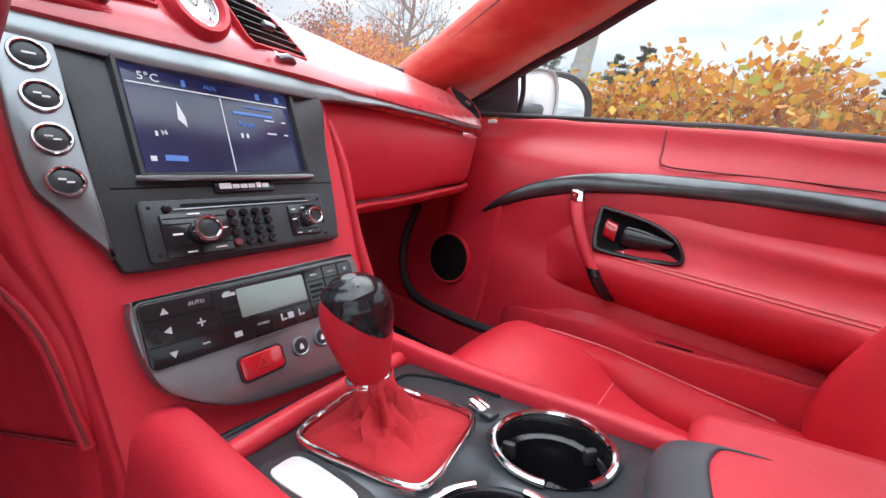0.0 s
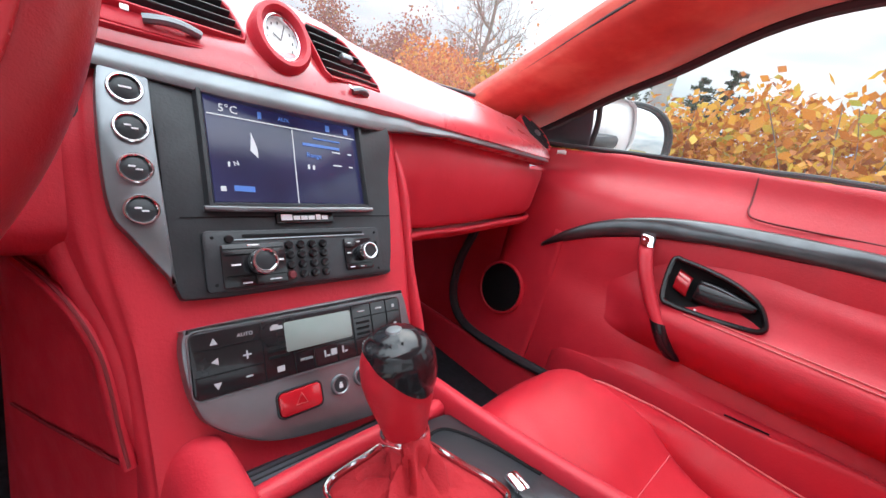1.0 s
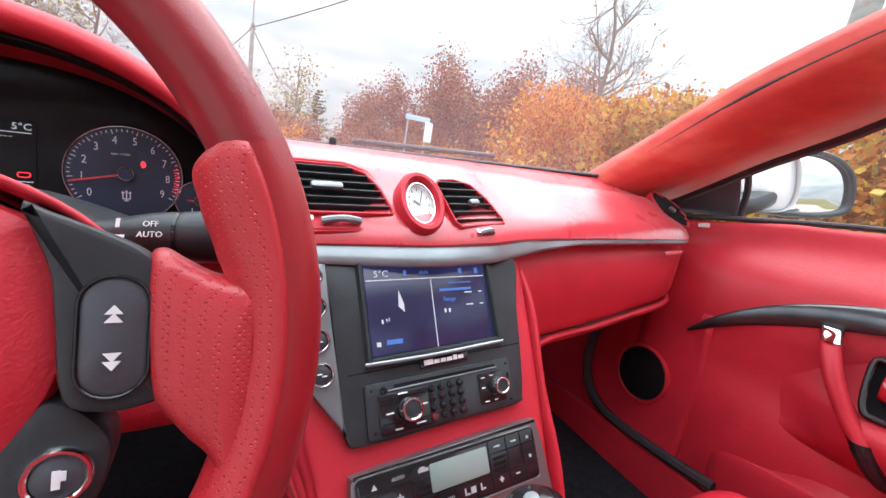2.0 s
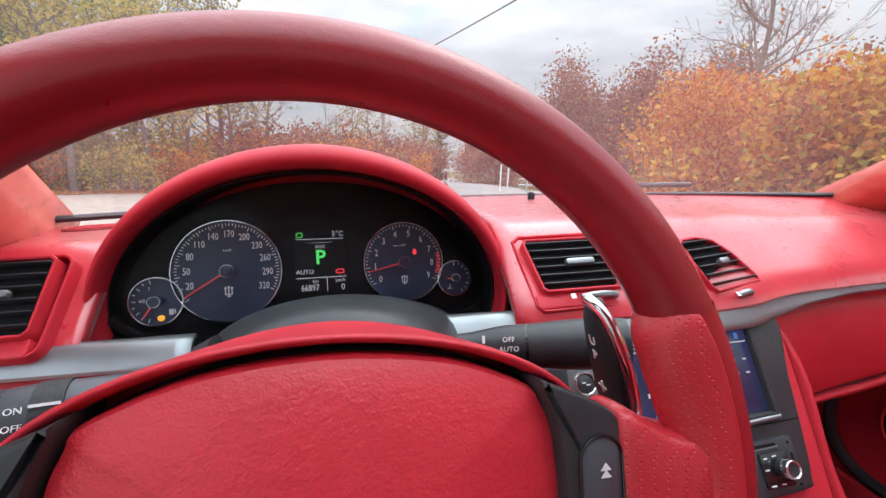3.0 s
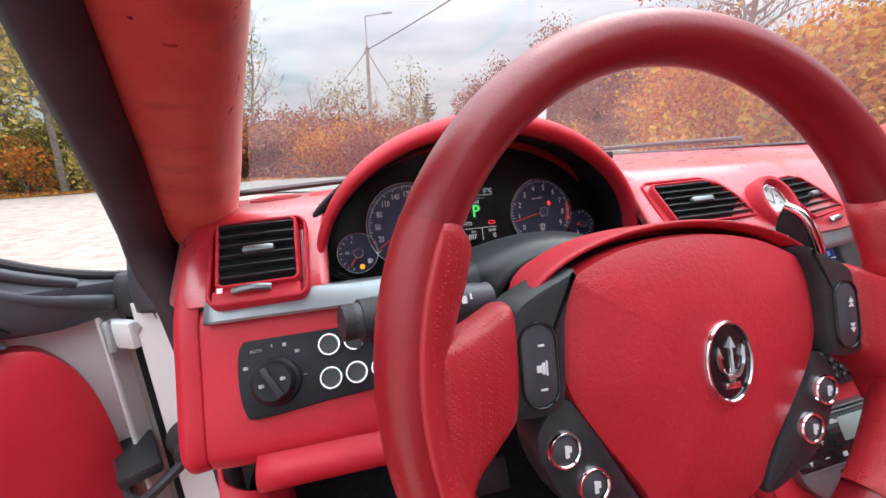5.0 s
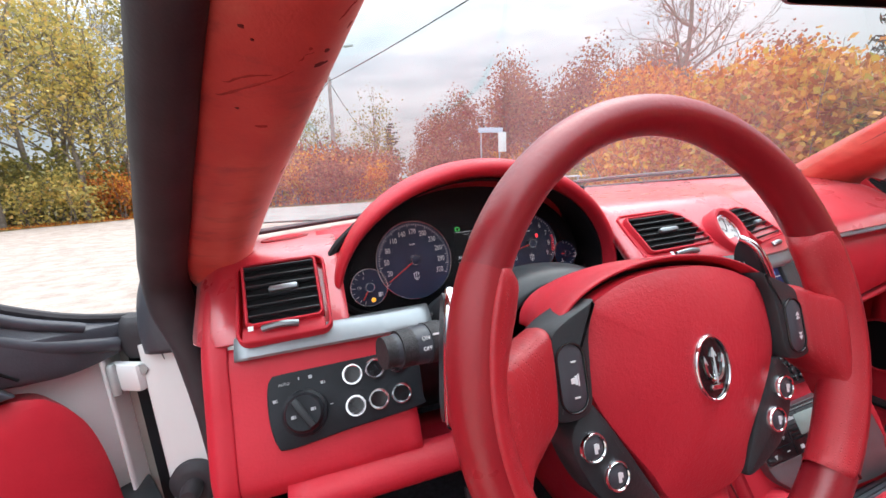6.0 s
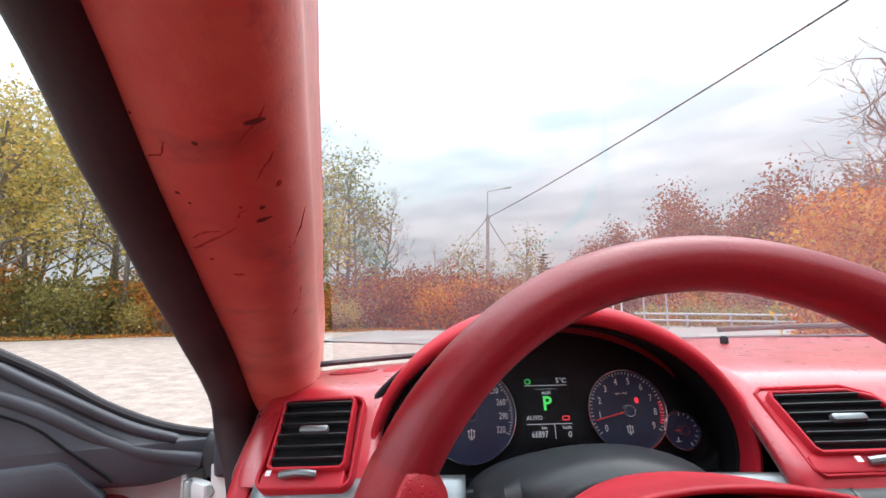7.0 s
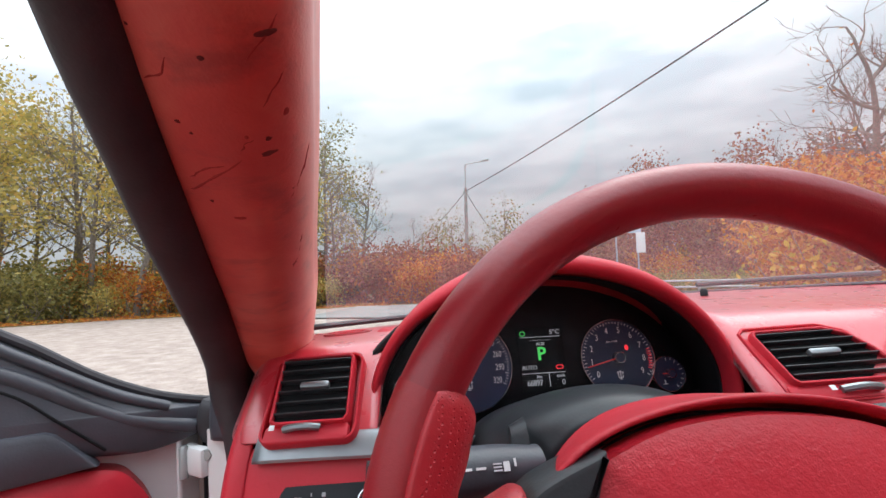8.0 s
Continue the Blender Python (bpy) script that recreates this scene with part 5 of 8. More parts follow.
def cap_skin():
    """The lacquered cap: it covers the crown and runs down the rear face to a rounded point."""
    rows = []
    for k in range(15):
        row = []
        for v in range(48):
            t = 2 * math.pi * v / 48
            depth = 0.0115 + 0.0375 * ((1 + math.cos(t - radians(76))) / 2) ** 2.8
            h = 0.0930 - depth * (k / 14) ** 1.3
            a, b = interp(h, HANDLE)
            row.append(KX @ V((a + 0.0010) * math.cos(t), h + 0.0008, (b + 0.0010) * math.sin(t) + 0.0015))
        rows.append(row)
    b = grid(rows, False, True)
    bmesh.ops.recalc_face_normals(b, faces=b.faces)
    return b


part("cap", cap_skin(), BLACK_GLOSS, GS, "glossy black cap")
part("cap_badge", lathe([(0, 0.0), (0.0065, -0.001), (0.0055, 0.0006), (0, 0.0010)], KX @ pose(-0.001, 0.0935, 0.002, -90), 24), SILVER, GS, "pale round gear emblem")

# ---- steering wheel ----
SW = thing("steering_wheel", (-0.338, -0.30, 0.72), "red leather three-spoke steering wheel with perforated grips", "steering wheel")
RR, RT = 0.1655, 0.0154


def rim_arc(a0, a1, n, extra=0.0):
    rows = []
    for i in range(n):
        a = radians(a0 + (a1 - a0) * i / (n - 1))
        g = 1.0 + 0.05 * math.cos(2 * a)
        row = []
        for k in range(24):
            t = 2 * math.pi * k / 24
            row.append(WHL @ V((RR + (RT * 0.92 + extra) * math.cos(t)) * math.cos(a), (RR + (RT * 0.92 + extra) * math.cos(t)) * math.sin(a), (RT * 1.05 + extra) * g * math.sin(t)))
        rows.append(row)
    b = grid(rows, False, True)
    bmesh.ops.recalc_face_normals(b, faces=b.faces)
    return b


part("rim_top", rim_arc(24.5, 155.5, 64), RED_RIM, SW, "smooth dark red leather rim")
part("rim_side", rim_arc(155.1, 222, 40, 0.0004), RED_RIM_LIT, SW, "smooth dark red leather rim")
part("rim_side", rim_arc(-42, 24.9, 40, 0.0004), RED_RIM_LIT, SW, "smooth dark red leather rim")
part("rim_bottom", rim_arc(221.6, 318.4, 40), RED_RIM, SW)
SEAM = plain("dark_seam", (0.16, 0.006, 0.010), 0.6)
for a in (221.8, 318.2):
    a = radians(a)
    part("rim_seam", tube([WHL @ V((RR + 0.0146 * math.cos(t)) * math.cos(a), (RR + 0.0146 * math.cos(t)) * math.sin(a), 0.0168 * math.sin(t)) for t in [2 * math.pi * k / 24 for k in range(24)]], 0.0009, 6, True), SEAM, SW)


# side grips: a raised seam down the rim's face, a thumb rest above and a web that dips to the hub
def web(sx):
    pts = [(0.157, 0.018), (0.152, 0.0195), (0.146, 0.0205), (0.139, 0.0225), (0.131, 0.0270), (0.1235, 0.0310), (0.119, 0.026), (0.119, 0.0), (0.1215, -0.022), (0.126, -0.030), (0.133, -0.039), (0.1405, -0.047), (0.145, -0.060), (0.149, -0.068), (0.154, -0.045), (0.157, -0.012)]
    near = [x - (0.009 * min(1.0, max(0.0, (0.148 - x) / 0.022)) if sx < 0 else 0.0) for x, y in pts]
    return smooth2([(sx * x, p[1]) for x, p in zip(near, pts)], 84)


def web_skin(sx):
    """Soft web: full where it leaves the rim, lower where it meets the switch pod."""
    o, cx, cy = web(sx), sx * 0.141, -0.012
    rows = []
    for s, z in ((0.90, -0.016), (0.985, -0.010), (1.0, -0.003), (0.985, 0.004), (0.95, 0.0085), (0.89, 0.0115), (0.80, 0.0130), (0.6, 0.0140), (0.35, 0.0145), (0.1, 0.0145)):
        row = []
        for x, y in o:
            px, py = cx + (x - cx) * s, cy + (y - cy) * s
            u = min(1.0, max(0.0, (0.156 - abs(px)) / 0.036))
            row.append(WHL @ V(px, py, z - 0.0100 * u * u * (3 - 2 * u)))
        rows.append(row)
    b = grid(rows, False, True)
    bmesh.ops.contextual_create(b, geom=[v for v in b.verts[-len(o):]])
    bmesh.ops.recalc_face_normals(b, faces=b.faces)
    return b


def thumb_skin(sx):
    """Leather section on the inner half of the rim; it swells into the thumb rest towards its upper end."""
    rows = []
    for i in range(60):
        a = 27.0 - 71.0 * i / 59
        w = interp(-a, [(-27.0, -0.004), (-26.2, 0.001), (-25, 0.0050), (-22.5, 0.0070), (-17, 0.0078), (-12, 0.0066), (-8, 0.0048), (-5, 0.0030), (0, 0.0020), (44, 0.0010)])[0]
        p = interp(-a, [(-27.0, -0.0032), (-26, -0.0005), (-24, 0.0022), (-20, 0.0034), (-6, 0.0032), (20, 0.0028), (38, 0.0026), (42.5, 0.0020), (44, -0.001)])[0]
        ring = [(-0.0010, 0.0172 + min(p, 0.0) * 0.5), (-0.0030, 0.0176 + p), (-0.0065, 0.0170 + p), (-0.0105 - w * 0.3, 0.0138 + p), (-0.0140 - w * 0.75, 0.0072 + p), (-0.0160 - w, -0.0005), (-0.0145 - w * 0.7, -0.0085), (-0.0100 - w * 0.2, -0.0140), (-0.004, -0.0165)]
        ca, sa = math.cos(radians(a)), math.sin(radians(a))
        rows.append([WHL @ V(sx * (RR + d) * ca, (RR + d) * sa, z * 0.90) for d, z in ring])
    b = loft(rows, 90, 30)
    bmesh.ops.recalc_face_normals(b, faces=b.faces)
    return b


PERF.node_tree.nodes["hole_grid"].inputs["Rotation"].default_value = (WHL @ pose(0, 0, 0, 0, 0, 45)).to_euler()
for sx in (-1, 1):
    part("grip", web_skin(sx), PERF, SW, "perforated red leather spoke grip")
    part("thumb_rest", facing(thumb_skin(sx), (-0.338, -1.0, 1.2)), PERF, SW, "raised perforated leather thumb rest")
# lower spoke
part("lower_spoke", loft([[WHL @ V(x * w + 0.003, y, z + dz) for x, z in ((-1, -0.012), (-0.8, 0.004), (0, 0.010), (0.8, 0.004), (1, -0.012), (0, -0.018))] for w, y, dz in ((0.052, -0.080, -0.026), (0.038, -0.103, -0.022), (0.031, -0.125, -0.014), (0.034, -0.148, -0.006), (0.045, -0.163, -0.003))], 16, 24, True), RED, SW, "red leather lower spoke")
# airbag pad
pad = smooth2([(-0.083, 0.027), (-0.078, 0.034), (-0.045, 0.046), (0.0, 0.0505), (0.045, 0.046), (0.078, 0.034), (0.085, 0.027), (0.0905, 0.012), (0.092, -0.018), (0.079, -0.044), (0.049, -0.082), (0.033, -0.105), (0.0, -0.110), (-0.033, -0.105), (-0.049, -0.082), (-0.077, -0.044), (-0.089, -0.018), (-0.088, 0.012)], 84)
part("airbag_cover", dome(pad, -0.03, -0.0090, 0.0130, HUBC, 12, 2.6, skirt=0.005), RED_PAD, SW, "smooth red leather airbag cover")
part("hub_shell", dome([(x * 1.018, y * 1.012 - 0.001) for x, y in pad], -0.045, -0.022, 0.002, HUBC, 6), BLACK, SW, "black hub shell")
# black switch pods and lower corners
HUB = HUBC @ pose(0, 0, -0.0025)
for sx in (-1, 1):
    pod = smooth2([(sx * x, y) for x, y in ((0.081, 0.036), (0.087, 0.0345), (0.104, 0.0275), (0.114, 0.0215), (0.118, 0.014), (0.1205, -0.010), (0.1205, -0.028), (0.116, -0.032), (0.104, -0.033), (0.093, -0.027), (0.090, 0.0), (0.088, 0.016))], 44)
    P = part("switch_pod", plate(pod, -0.03, 0.002, HUB, 0.003), BLACK, SW, "black switch pod")
    part("rocker", dome(rounded(0.0185, 0.040, 0.009, 6, sx * 0.1060, -0.007), -0.002, 0.0025, 0.0025, HUB, 5), BLACK_SOFT, P)
    part("rocker_rim", rim(rounded(0.0185, 0.040, 0.009, 6, sx * 0.1060, -0.007), 0.0012, -0.002, 0.0035, HUB), BLACK_GLOSS, P)
    if sx > 0:
        for yy, f in ((0.0, 1), (-0.014, -1)):
            for o in (0.0, 0.0028):
                ar = bmesh.new()
                ar.faces.new([ar.verts.new(HUB @ V(0.1060 + px, yy + f * (py + o - 0.002), 0.0053)) for px, py in ((-0.0026, 0.0), (0.0026, 0.0), (0.0, 0.0032))])
                part("arrow", ar, INK, P, smooth=False)
    else:
        part("arrow", bars([(-0.1060, 0.003, 0.0032, 0.0010), (-0.1060, -0.018, 0.0036, 0.0010), (-0.1078, -0.008, 0.0026, 0.0032), (-0.1055, -0.008, 0.0016, 0.0054), (-0.1038, -0.008, 0.0008, 0.0070)], 0.0052, HUB), INK, P, smooth=False)
    low = [(sx * x, y) for x, y in ((0.090, -0.029), (0.078, -0.040), (0.053, -0.081), (0.040, -0.105), (0.052, -0.107), (0.084, -0.092), (0.101, -0.068), (0.106, -0.045))]
    Q = part("lower_pod", plate(smooth2(low, 44), -0.03, -0.006, HUB, 0.003), BLACK, SW, "black lower spoke panel with round buttons")
    for x, y in ((0.0925, -0.0535), (0.0775, -0.0745)):
        m = HUB @ pose(sx * x, y, -0.006)
        b = part("round_button", dome(ellipse(0.0072, 0.0072, 24), -0.002, 0.002, 0.0015, m, 4), BLACK_SOFT, Q)
        part("chrome_ring", rim(ellipse(0.0074, 0.0074, 28), 0.0022, -0.002, 0.0034, m), CHROME, b)
        part("mark", bars([(0, 0, 0.0022, 0.006), (0.0015, 0.001, 0.002, 0.003)], 0.0038, m), INK, b, smooth=False)
# oval badge
EM = HUBC @ pose(0.0045, -0.0205, 0.0035)
em = part("badge", dome(ellipse(0.0145, 0.0205, 40), -0.004, 0.0010, 0.0012, EM, 4), BLACK_GLOSS, SW, "oval black and chrome badge")
part("chrome_ring", rim(ellipse(0.0142, 0.0202, 44), 0.0024, -0.004, 0.0026, EM), CHROME, em)
tb = bmesh.new()
tube([EM @ V(0, -0.010, 0.0024), EM @ V(0, 0.012, 0.0024)], [0.0016, 0.0009], 6, bm=tb)
for sx in (-1, 1):
    tube([EM @ V(0, -0.0075, 0.0024), EM @ V(sx * 0.005, -0.006, 0.0024), EM @ V(sx * 0.0080, 0.0, 0.0024), EM @ V(sx * 0.0085, 0.008, 0.0024)], 0.0013, 6, bm=tb, n=10)
    tube([EM @ V(sx * 0.0085, 0.009, 0.0024), EM @ V(sx * 0.0066, 0.003, 0.0024)], [0.0004, 0.0011], 5, bm=tb)
    tube([EM @ V(0, 0.014, 0.0024), EM @ V(sx * 0.002, 0.008, 0.0024)], [0.0004, 0.0012], 5, bm=tb)
box(0.010, 0.0035, 0.001, EM @ pose(0, -0.0125, 0.0022), 0.0003, tb)
part("emblem", tb, CHROME, em, "chrome emblem")

# ---- steering column, stalks and paddles ----
CO = thing("steering_column", (-0.345, -0.15, 0.76), "black steering column cowl with control stalks and shift paddles", "steering column")


def cowl(y, w, h, z0):
    return [V(-0.350 + w * math.cos(t), y, z0 + h * math.sin(t)) for t in [radians(200 - 220 * k / 14) for k in range(15)]]


part("cowl", loft([cowl(-0.045, 0.120, 0.045, 0.835), cowl(-0.10, 0.105, 0.055, 0.845), cowl(-0.145, 0.082, 0.054, 0.850), cowl(-0.165, 0.060, 0.042, 0.852)], 14, 30), BLACK, CO, "black column cowl", solid=0.005)
part("lower_cowl", loft([[V(-0.350 + w * math.cos(t), y, z0 - h * math.sin(t)) for t in [radians(-10 + 200 * k / 10) for k in range(11)]] for y, w, h, z0 in ((-0.04, 0.10, 0.10, 0.835), (-0.10, 0.095, 0.095, 0.845), (-0.165, 0.062, 0.070, 0.848))], 8, 20), BLACK, CO, solid=0.004)
def cover_row(z, w, y0, h):
    """A section of the column cover that arches over the top of the airbag."""
    return [HUBC @ V(w * math.cos(t) * (1 - 0.10 * math.sin(t)), y0 + h * math.sin(t) ** 0.8, z) for t in [radians(180 * k / 16) for k in range(17)]]


COVER = [(-0.135, 0.060, 0.010, 0.036), (-0.105, 0.070, 0.010, 0.043), (-0.065, 0.090, 0.010, 0.0480), (-0.035, 0.104, 0.009, 0.0495), (-0.0155, 0.110, 0.008, 0.0508), (-0.0095, 0.110, 0.008, 0.0502), (-0.0100, 0.107, 0.008, 0.0480), (-0.018, 0.104, 0.008, 0.0460)]
part("hub_cover", loft([cover_row(*r) for r in COVER], 40, 34), RED, CO, "red leather hub cover with a rolled lip", solid=0.003)
# black sheets paint the shade between hub cover and airbag
part("gap_shade", loft([cover_row(-0.022, 0.096, 0.010, 0.042), cover_row(-0.060, 0.074, 0.010, 0.036)], 6, 24), VOID, CO, solid=0.002)
part("gap_shade", plate(smooth2([(0.080 * math.cos(radians(k * 18)), 0.008 + 0.040 * math.sin(radians(k * 18))) for k in range(11)] + [(-0.06, -0.06), (0.06, -0.06)], 40), -0.062, -0.056, HUBC), VOID, CO)


def stalk(pts, rad, side):
    s = part("stalk", tube(pts, rad, 20, n=24), BLACK_SOFT if side < 0 else BLACK, CO, "black control stalk with white symbols")
    return s


LS0, LS1 = V(-0.420, -0.168, 0.864), V(-0.538, -0.200, 0.875)
ls = stalk([LS0, LS0.lerp(LS1, 0.3), LS0.lerp(LS1, 0.7), LS1], [0.0140, 0.0165, 0.0165, 0.0125], -1)
RS0, RS1 = V(-0.262, -0.177, 0.880), V(-0.158, -0.210, 0.887)
rs = stalk([RS0, RS0.lerp(RS1, 0.35), RS0.lerp(RS1, 0.75), RS1], [0.009, 0.0140, 0.0165, 0.0162], 1)


def on_stalk(a, b, u, r, up=0.22):
    """A frame on the driver's face of a stalk, u of the way along it."""
    d = (b - a).normalized()
    if d.x < 0:
        d = -d
    y = (V(0, 0.25, 0.97) - d * V(0, 0.25, 0.97).dot(d)).normalized()
    m = axes(a.lerp(b, u), d, y)
    return m @ pose(0, 0, 0, -14) @ pose(0, 0, r)


def lock_ring(a, b, u, r, w, mat, sub):
    d = (b - a).normalized()
    p0 = a.lerp(b, u)
    part("ring", tube([p0 - d * w / 2, p0 + d * w / 2], r, 22), mat, sub)


KNURL = plain("knurled_black", (0.03, 0.03, 0.034), 0.55, 0, 0.4, 300, 0.9, 0, 1200)
lock_ring(LS0, LS1, 0.635, 0.0176, 0.014, KNURL, ls)
lock_ring(LS0, LS1, 0.85, 0.0156, 0.013, KNURL, ls)
lock_ring(LS0, LS1, 0.97, 0.0130, 0.010, KNURL, ls)
lock_ring(RS0, RS1, 0.42, 0.0148, 0.002, BLACK_GLOSS, rs)
m = on_stalk(LS0, LS1, 0.74, 0.0167)
part("print", words("ON", 0.0048, m @ pose(0, 0.0025, 0)), INK, ls, smooth=False)
part("print", words("OFF", 0.0048, m @ pose(0, -0.0060, -0.0006)), INK, ls, smooth=False)
bar_parts("print", [(0, 0.004, 0.013, 0.0016)], 0.0003, on_stalk(LS0, LS1, 0.635, 0.0179), INK, ls)
bar_parts("print", [(-0.006, 0.0, 0.007, 0.0016), (0.004, 0.0, 0.007, 0.0016), (0.016, 0.002, 0.006, 0.0009), (0.016, 0.0, 0.006, 0.0009), (0.016, -0.002, 0.006, 0.0009), (0.0225, 0, 0.0045, 0.006), (0.029, 0.002, 0.0016, 0.005)], 0.0004, on_stalk(LS0, LS1, 0.44, 0.0168), INK, ls)
m = on_stalk(RS0, RS1, 0.26, 0.0137)
part("print", words("OFF", 0.0046, m @ pose(0.006, 0.003, 0.0002)), INK, rs, smooth=False)
part("print", words("AUTO", 0.0046, m @ pose(0.006, -0.0030, 0)), INK, rs, smooth=False)
bar_parts("print", [(-0.010, 0.0035, 0.0018, 0.005), (-0.010, -0.004, 0.008, 0.0016), (-0.010, -0.0065, 0.005, 0.0014)], 0.0004, m, INK, rs)
for y in (0.008, 0.001, -0.007):
    part("print", lathe([(0, 0), (0.0016, 0), (0, 0.0004)], on_stalk(RS0, RS1, 0.86, 0.0166) @ pose(0, y, 0.0001 - 0.0005 * abs(y) / 0.004), 10), INK, rs)
part("boot", lathe([(0.020, 0), (0.014, 0.012)], axes(V(-0.425, -0.150, 0.872), (0, 1, 0), (0, 0, 1)) @ pose(0, 0, 0, 0, 180, 0), 20), BLACK, CO)
for sx, word in ((-1, "DOWN"), (1, "UP")):
    M = axes((-0.1875, -0.235, 0.884), (0.05, -1, 0), (-0.27, 0.05, 0.97)) if sx > 0 else axes((-0.4985, -0.251, 0.887), (0.15, 0.99, 0), (0.10, 0.05, 0.97))
    blade = smooth2([(sx * x, y) for x, y in ((-0.011, 0.018), (-0.006, 0.040), (0.004, 0.044), (0.014, 0.020), (0.016, -0.020), (0.010, -0.046), (-0.006, -0.044), (-0.011, -0.020))], 40)
    pd = part("shift_paddle", plate(blade, -0.005, 0.003, M, 0.002), BLACK, CO, "black shift paddle with a chrome edge")
    part("chrome_edge", tube([M @ V(sx * x, y, 0.001 - 0.004 * math.sin(math.pi * k / 8)) for k, (x, y) in enumerate(((-0.002, 0.046), (0.007, 0.041), (0.013, 0.030), (0.0165, 0.015), (0.018, 0.0), (0.018, -0.015), (0.016, -0.030), (0.013, -0.044), (0.008, -0.050)))], 0.0036, 10, n=24), CHROME, pd, "curved chrome paddle edge")
    if sx < 0:
        for i, ch in enumerate(word):
            part("print", words(ch, 0.0064, M @ pose(-0.001, 0.0186 - 0.0074 * i, 0.0032)), INK, pd, smooth=False)
    else:
        for i, ch in enumerate(word):
            part("print", words(ch, 0.0085, M @ pose(-0.002, 0.020 - 0.0095 * i, 0.0032)), INK, pd, smooth=False)
        bar_parts("print", [(-0.001, -0.010, 0.007, 0.0014), (-0.001, -0.010, 0.0014, 0.007)], 0.0033, M, INK, pd)

# light switch panel left of the wheel
LP = thing("light_switch_panel", (-0.57, -0.10, 0.76), "black light switch panel with rotary knob and six ringed buttons", "switch panel")
part("panel", plate(smooth2([(-0.076, 0.020), (-0.068, 0.033), (-0.050, 0.035), (0.03, 0.033), (0.076, 0.031), (0.081, 0.024), (0.079, -0.022), (0.073, -0.033), (0.0, -0.038), (-0.060, -0.043), (-0.072, -0.036), (-0.077, -0.010)], 60), -0.006, 0.004, LPN, 0.002), BLACK_PANEL, LP)
for x, y in ((0.008, 0.014), (0.0325, 0.015), (0.057, 0.016), (0.007, -0.0175), (0.0315, -0.0165), (0.056, -0.016)):
    m = LPN @ pose(x, y, 0.004)
    b = part("round_button", lathe([(0, -0.001), (0.0088, -0.001), (0.0085, 0.001), (0, 0.0006)], m, 28), BLACK_GLOSS, LP, "black button in a chrome ring")
    part("chrome_ring", rim(ellipse(0.0082, 0.0082, 32), 0.0030, -0.001, 0.0034, m), CHROME, b)
m = LPN @ pose(-0.043, -0.0125, 0.004)
kn = part("rotary_knob", lathe([(0, -0.001), (0.0228, -0.001), (0.0222, 0.005), (0.0190, 0.007), (0.0182, 0.016), (0.0160, 0.0185), (0, 0.0185)], m, 36), BLACK_PANEL, LP, "black rotary light switch")
part("knob_bar", box(0.007, 0.032, 0.004, m @ pose(0, 0, 0.0195, 0, 0, 30), 0.0018), BLACK, kn)
bar_parts("print", [(-0.0098, -0.002, 0.0030, 0.0030), (-0.0072, -0.002, 0.0008, 0.0030), (0.0088, 0.002, 0.0030, 0.0030), (0.0114, 0.002, 0.0008, 0.0030)], 0.0190, m, PRINT, kn)
part("print", words("AUTO", 0.0040, LPN @ pose(-0.060, 0.0185, 0.0042)), PRINT, LP, smooth=False)
bar_parts("print", [(-0.0455, 0.0215, 0.0010, 0.0030), (-0.034, 0.021, 0.0034, 0.0034), (-0.0232, 0.013, 0.0028, 0.0028), (-0.0206, 0.013, 0.0007, 0.0028), (-0.0165, -0.010, 0.0030, 0.0007), (-0.0705, 0.004, 0.0030, 0.0030), (-0.0680, 0.004, 0.0007, 0.0030)], 0.0042, LPN, PRINT, LP)
part("column_button", lathe([(0, -0.004), (0.0135, -0.004), (0.0125, 0.003), (0, 0.004)], axes((-0.178, -0.150, 0.826), (1, 0, 0), (0, 0.4, 0.9)), 28), BLACK, LP, "round black button on the fascia")
part("column_button_base", box(0.045, 0.040, 0.012, axes((-0.180, -0.142, 0.826), (1, 0, 0), (0, 0.4, 0.9)) @ pose(0, 0, -0.006), 0.006), BLACK, LP)
# pedals and lower steering shaft in the driver's footwell
FS = thing("brake_pedal", (-0.36, 0.10, 0.42), "dark steel pedal arm in the footwell", "pedal")
part("arm", tube([V(-0.36, 0.05, 0.70), V(-0.365, 0.03, 0.60), V(-0.37, 0.06, 0.50)], 0.010, 8, flat=0.5, n=8), ZINC, FS)
part("pad", box(0.07, 0.012, 0.05, pose(-0.37, 0.045, 0.47, -25), 0.004), RUBBER, FS)

# ---- pillars, doors, seats, floor and shell of the car ----
def pillar(inner, outer, bulge, n=40):
    rows = []
    for a, b in zip(inner, outer):
        a, b = Vector(a), Vector(b)
        c = (a + b) / 2
        q = Vector(bulge)
        rows.append([a + V(0, 0.03, 0.012) - q * 0.5, a - q * 0.12, a.lerp(b, 0.10) + q * 0.35, a.lerp(b, 0.30) + q * 0.85, c + q, a.lerp(b, 0.70) + q * 0.9, a.lerp(b, 0.90) + q * 0.45, b, b - q * 0.6])
    return loft(rows, n, 26)


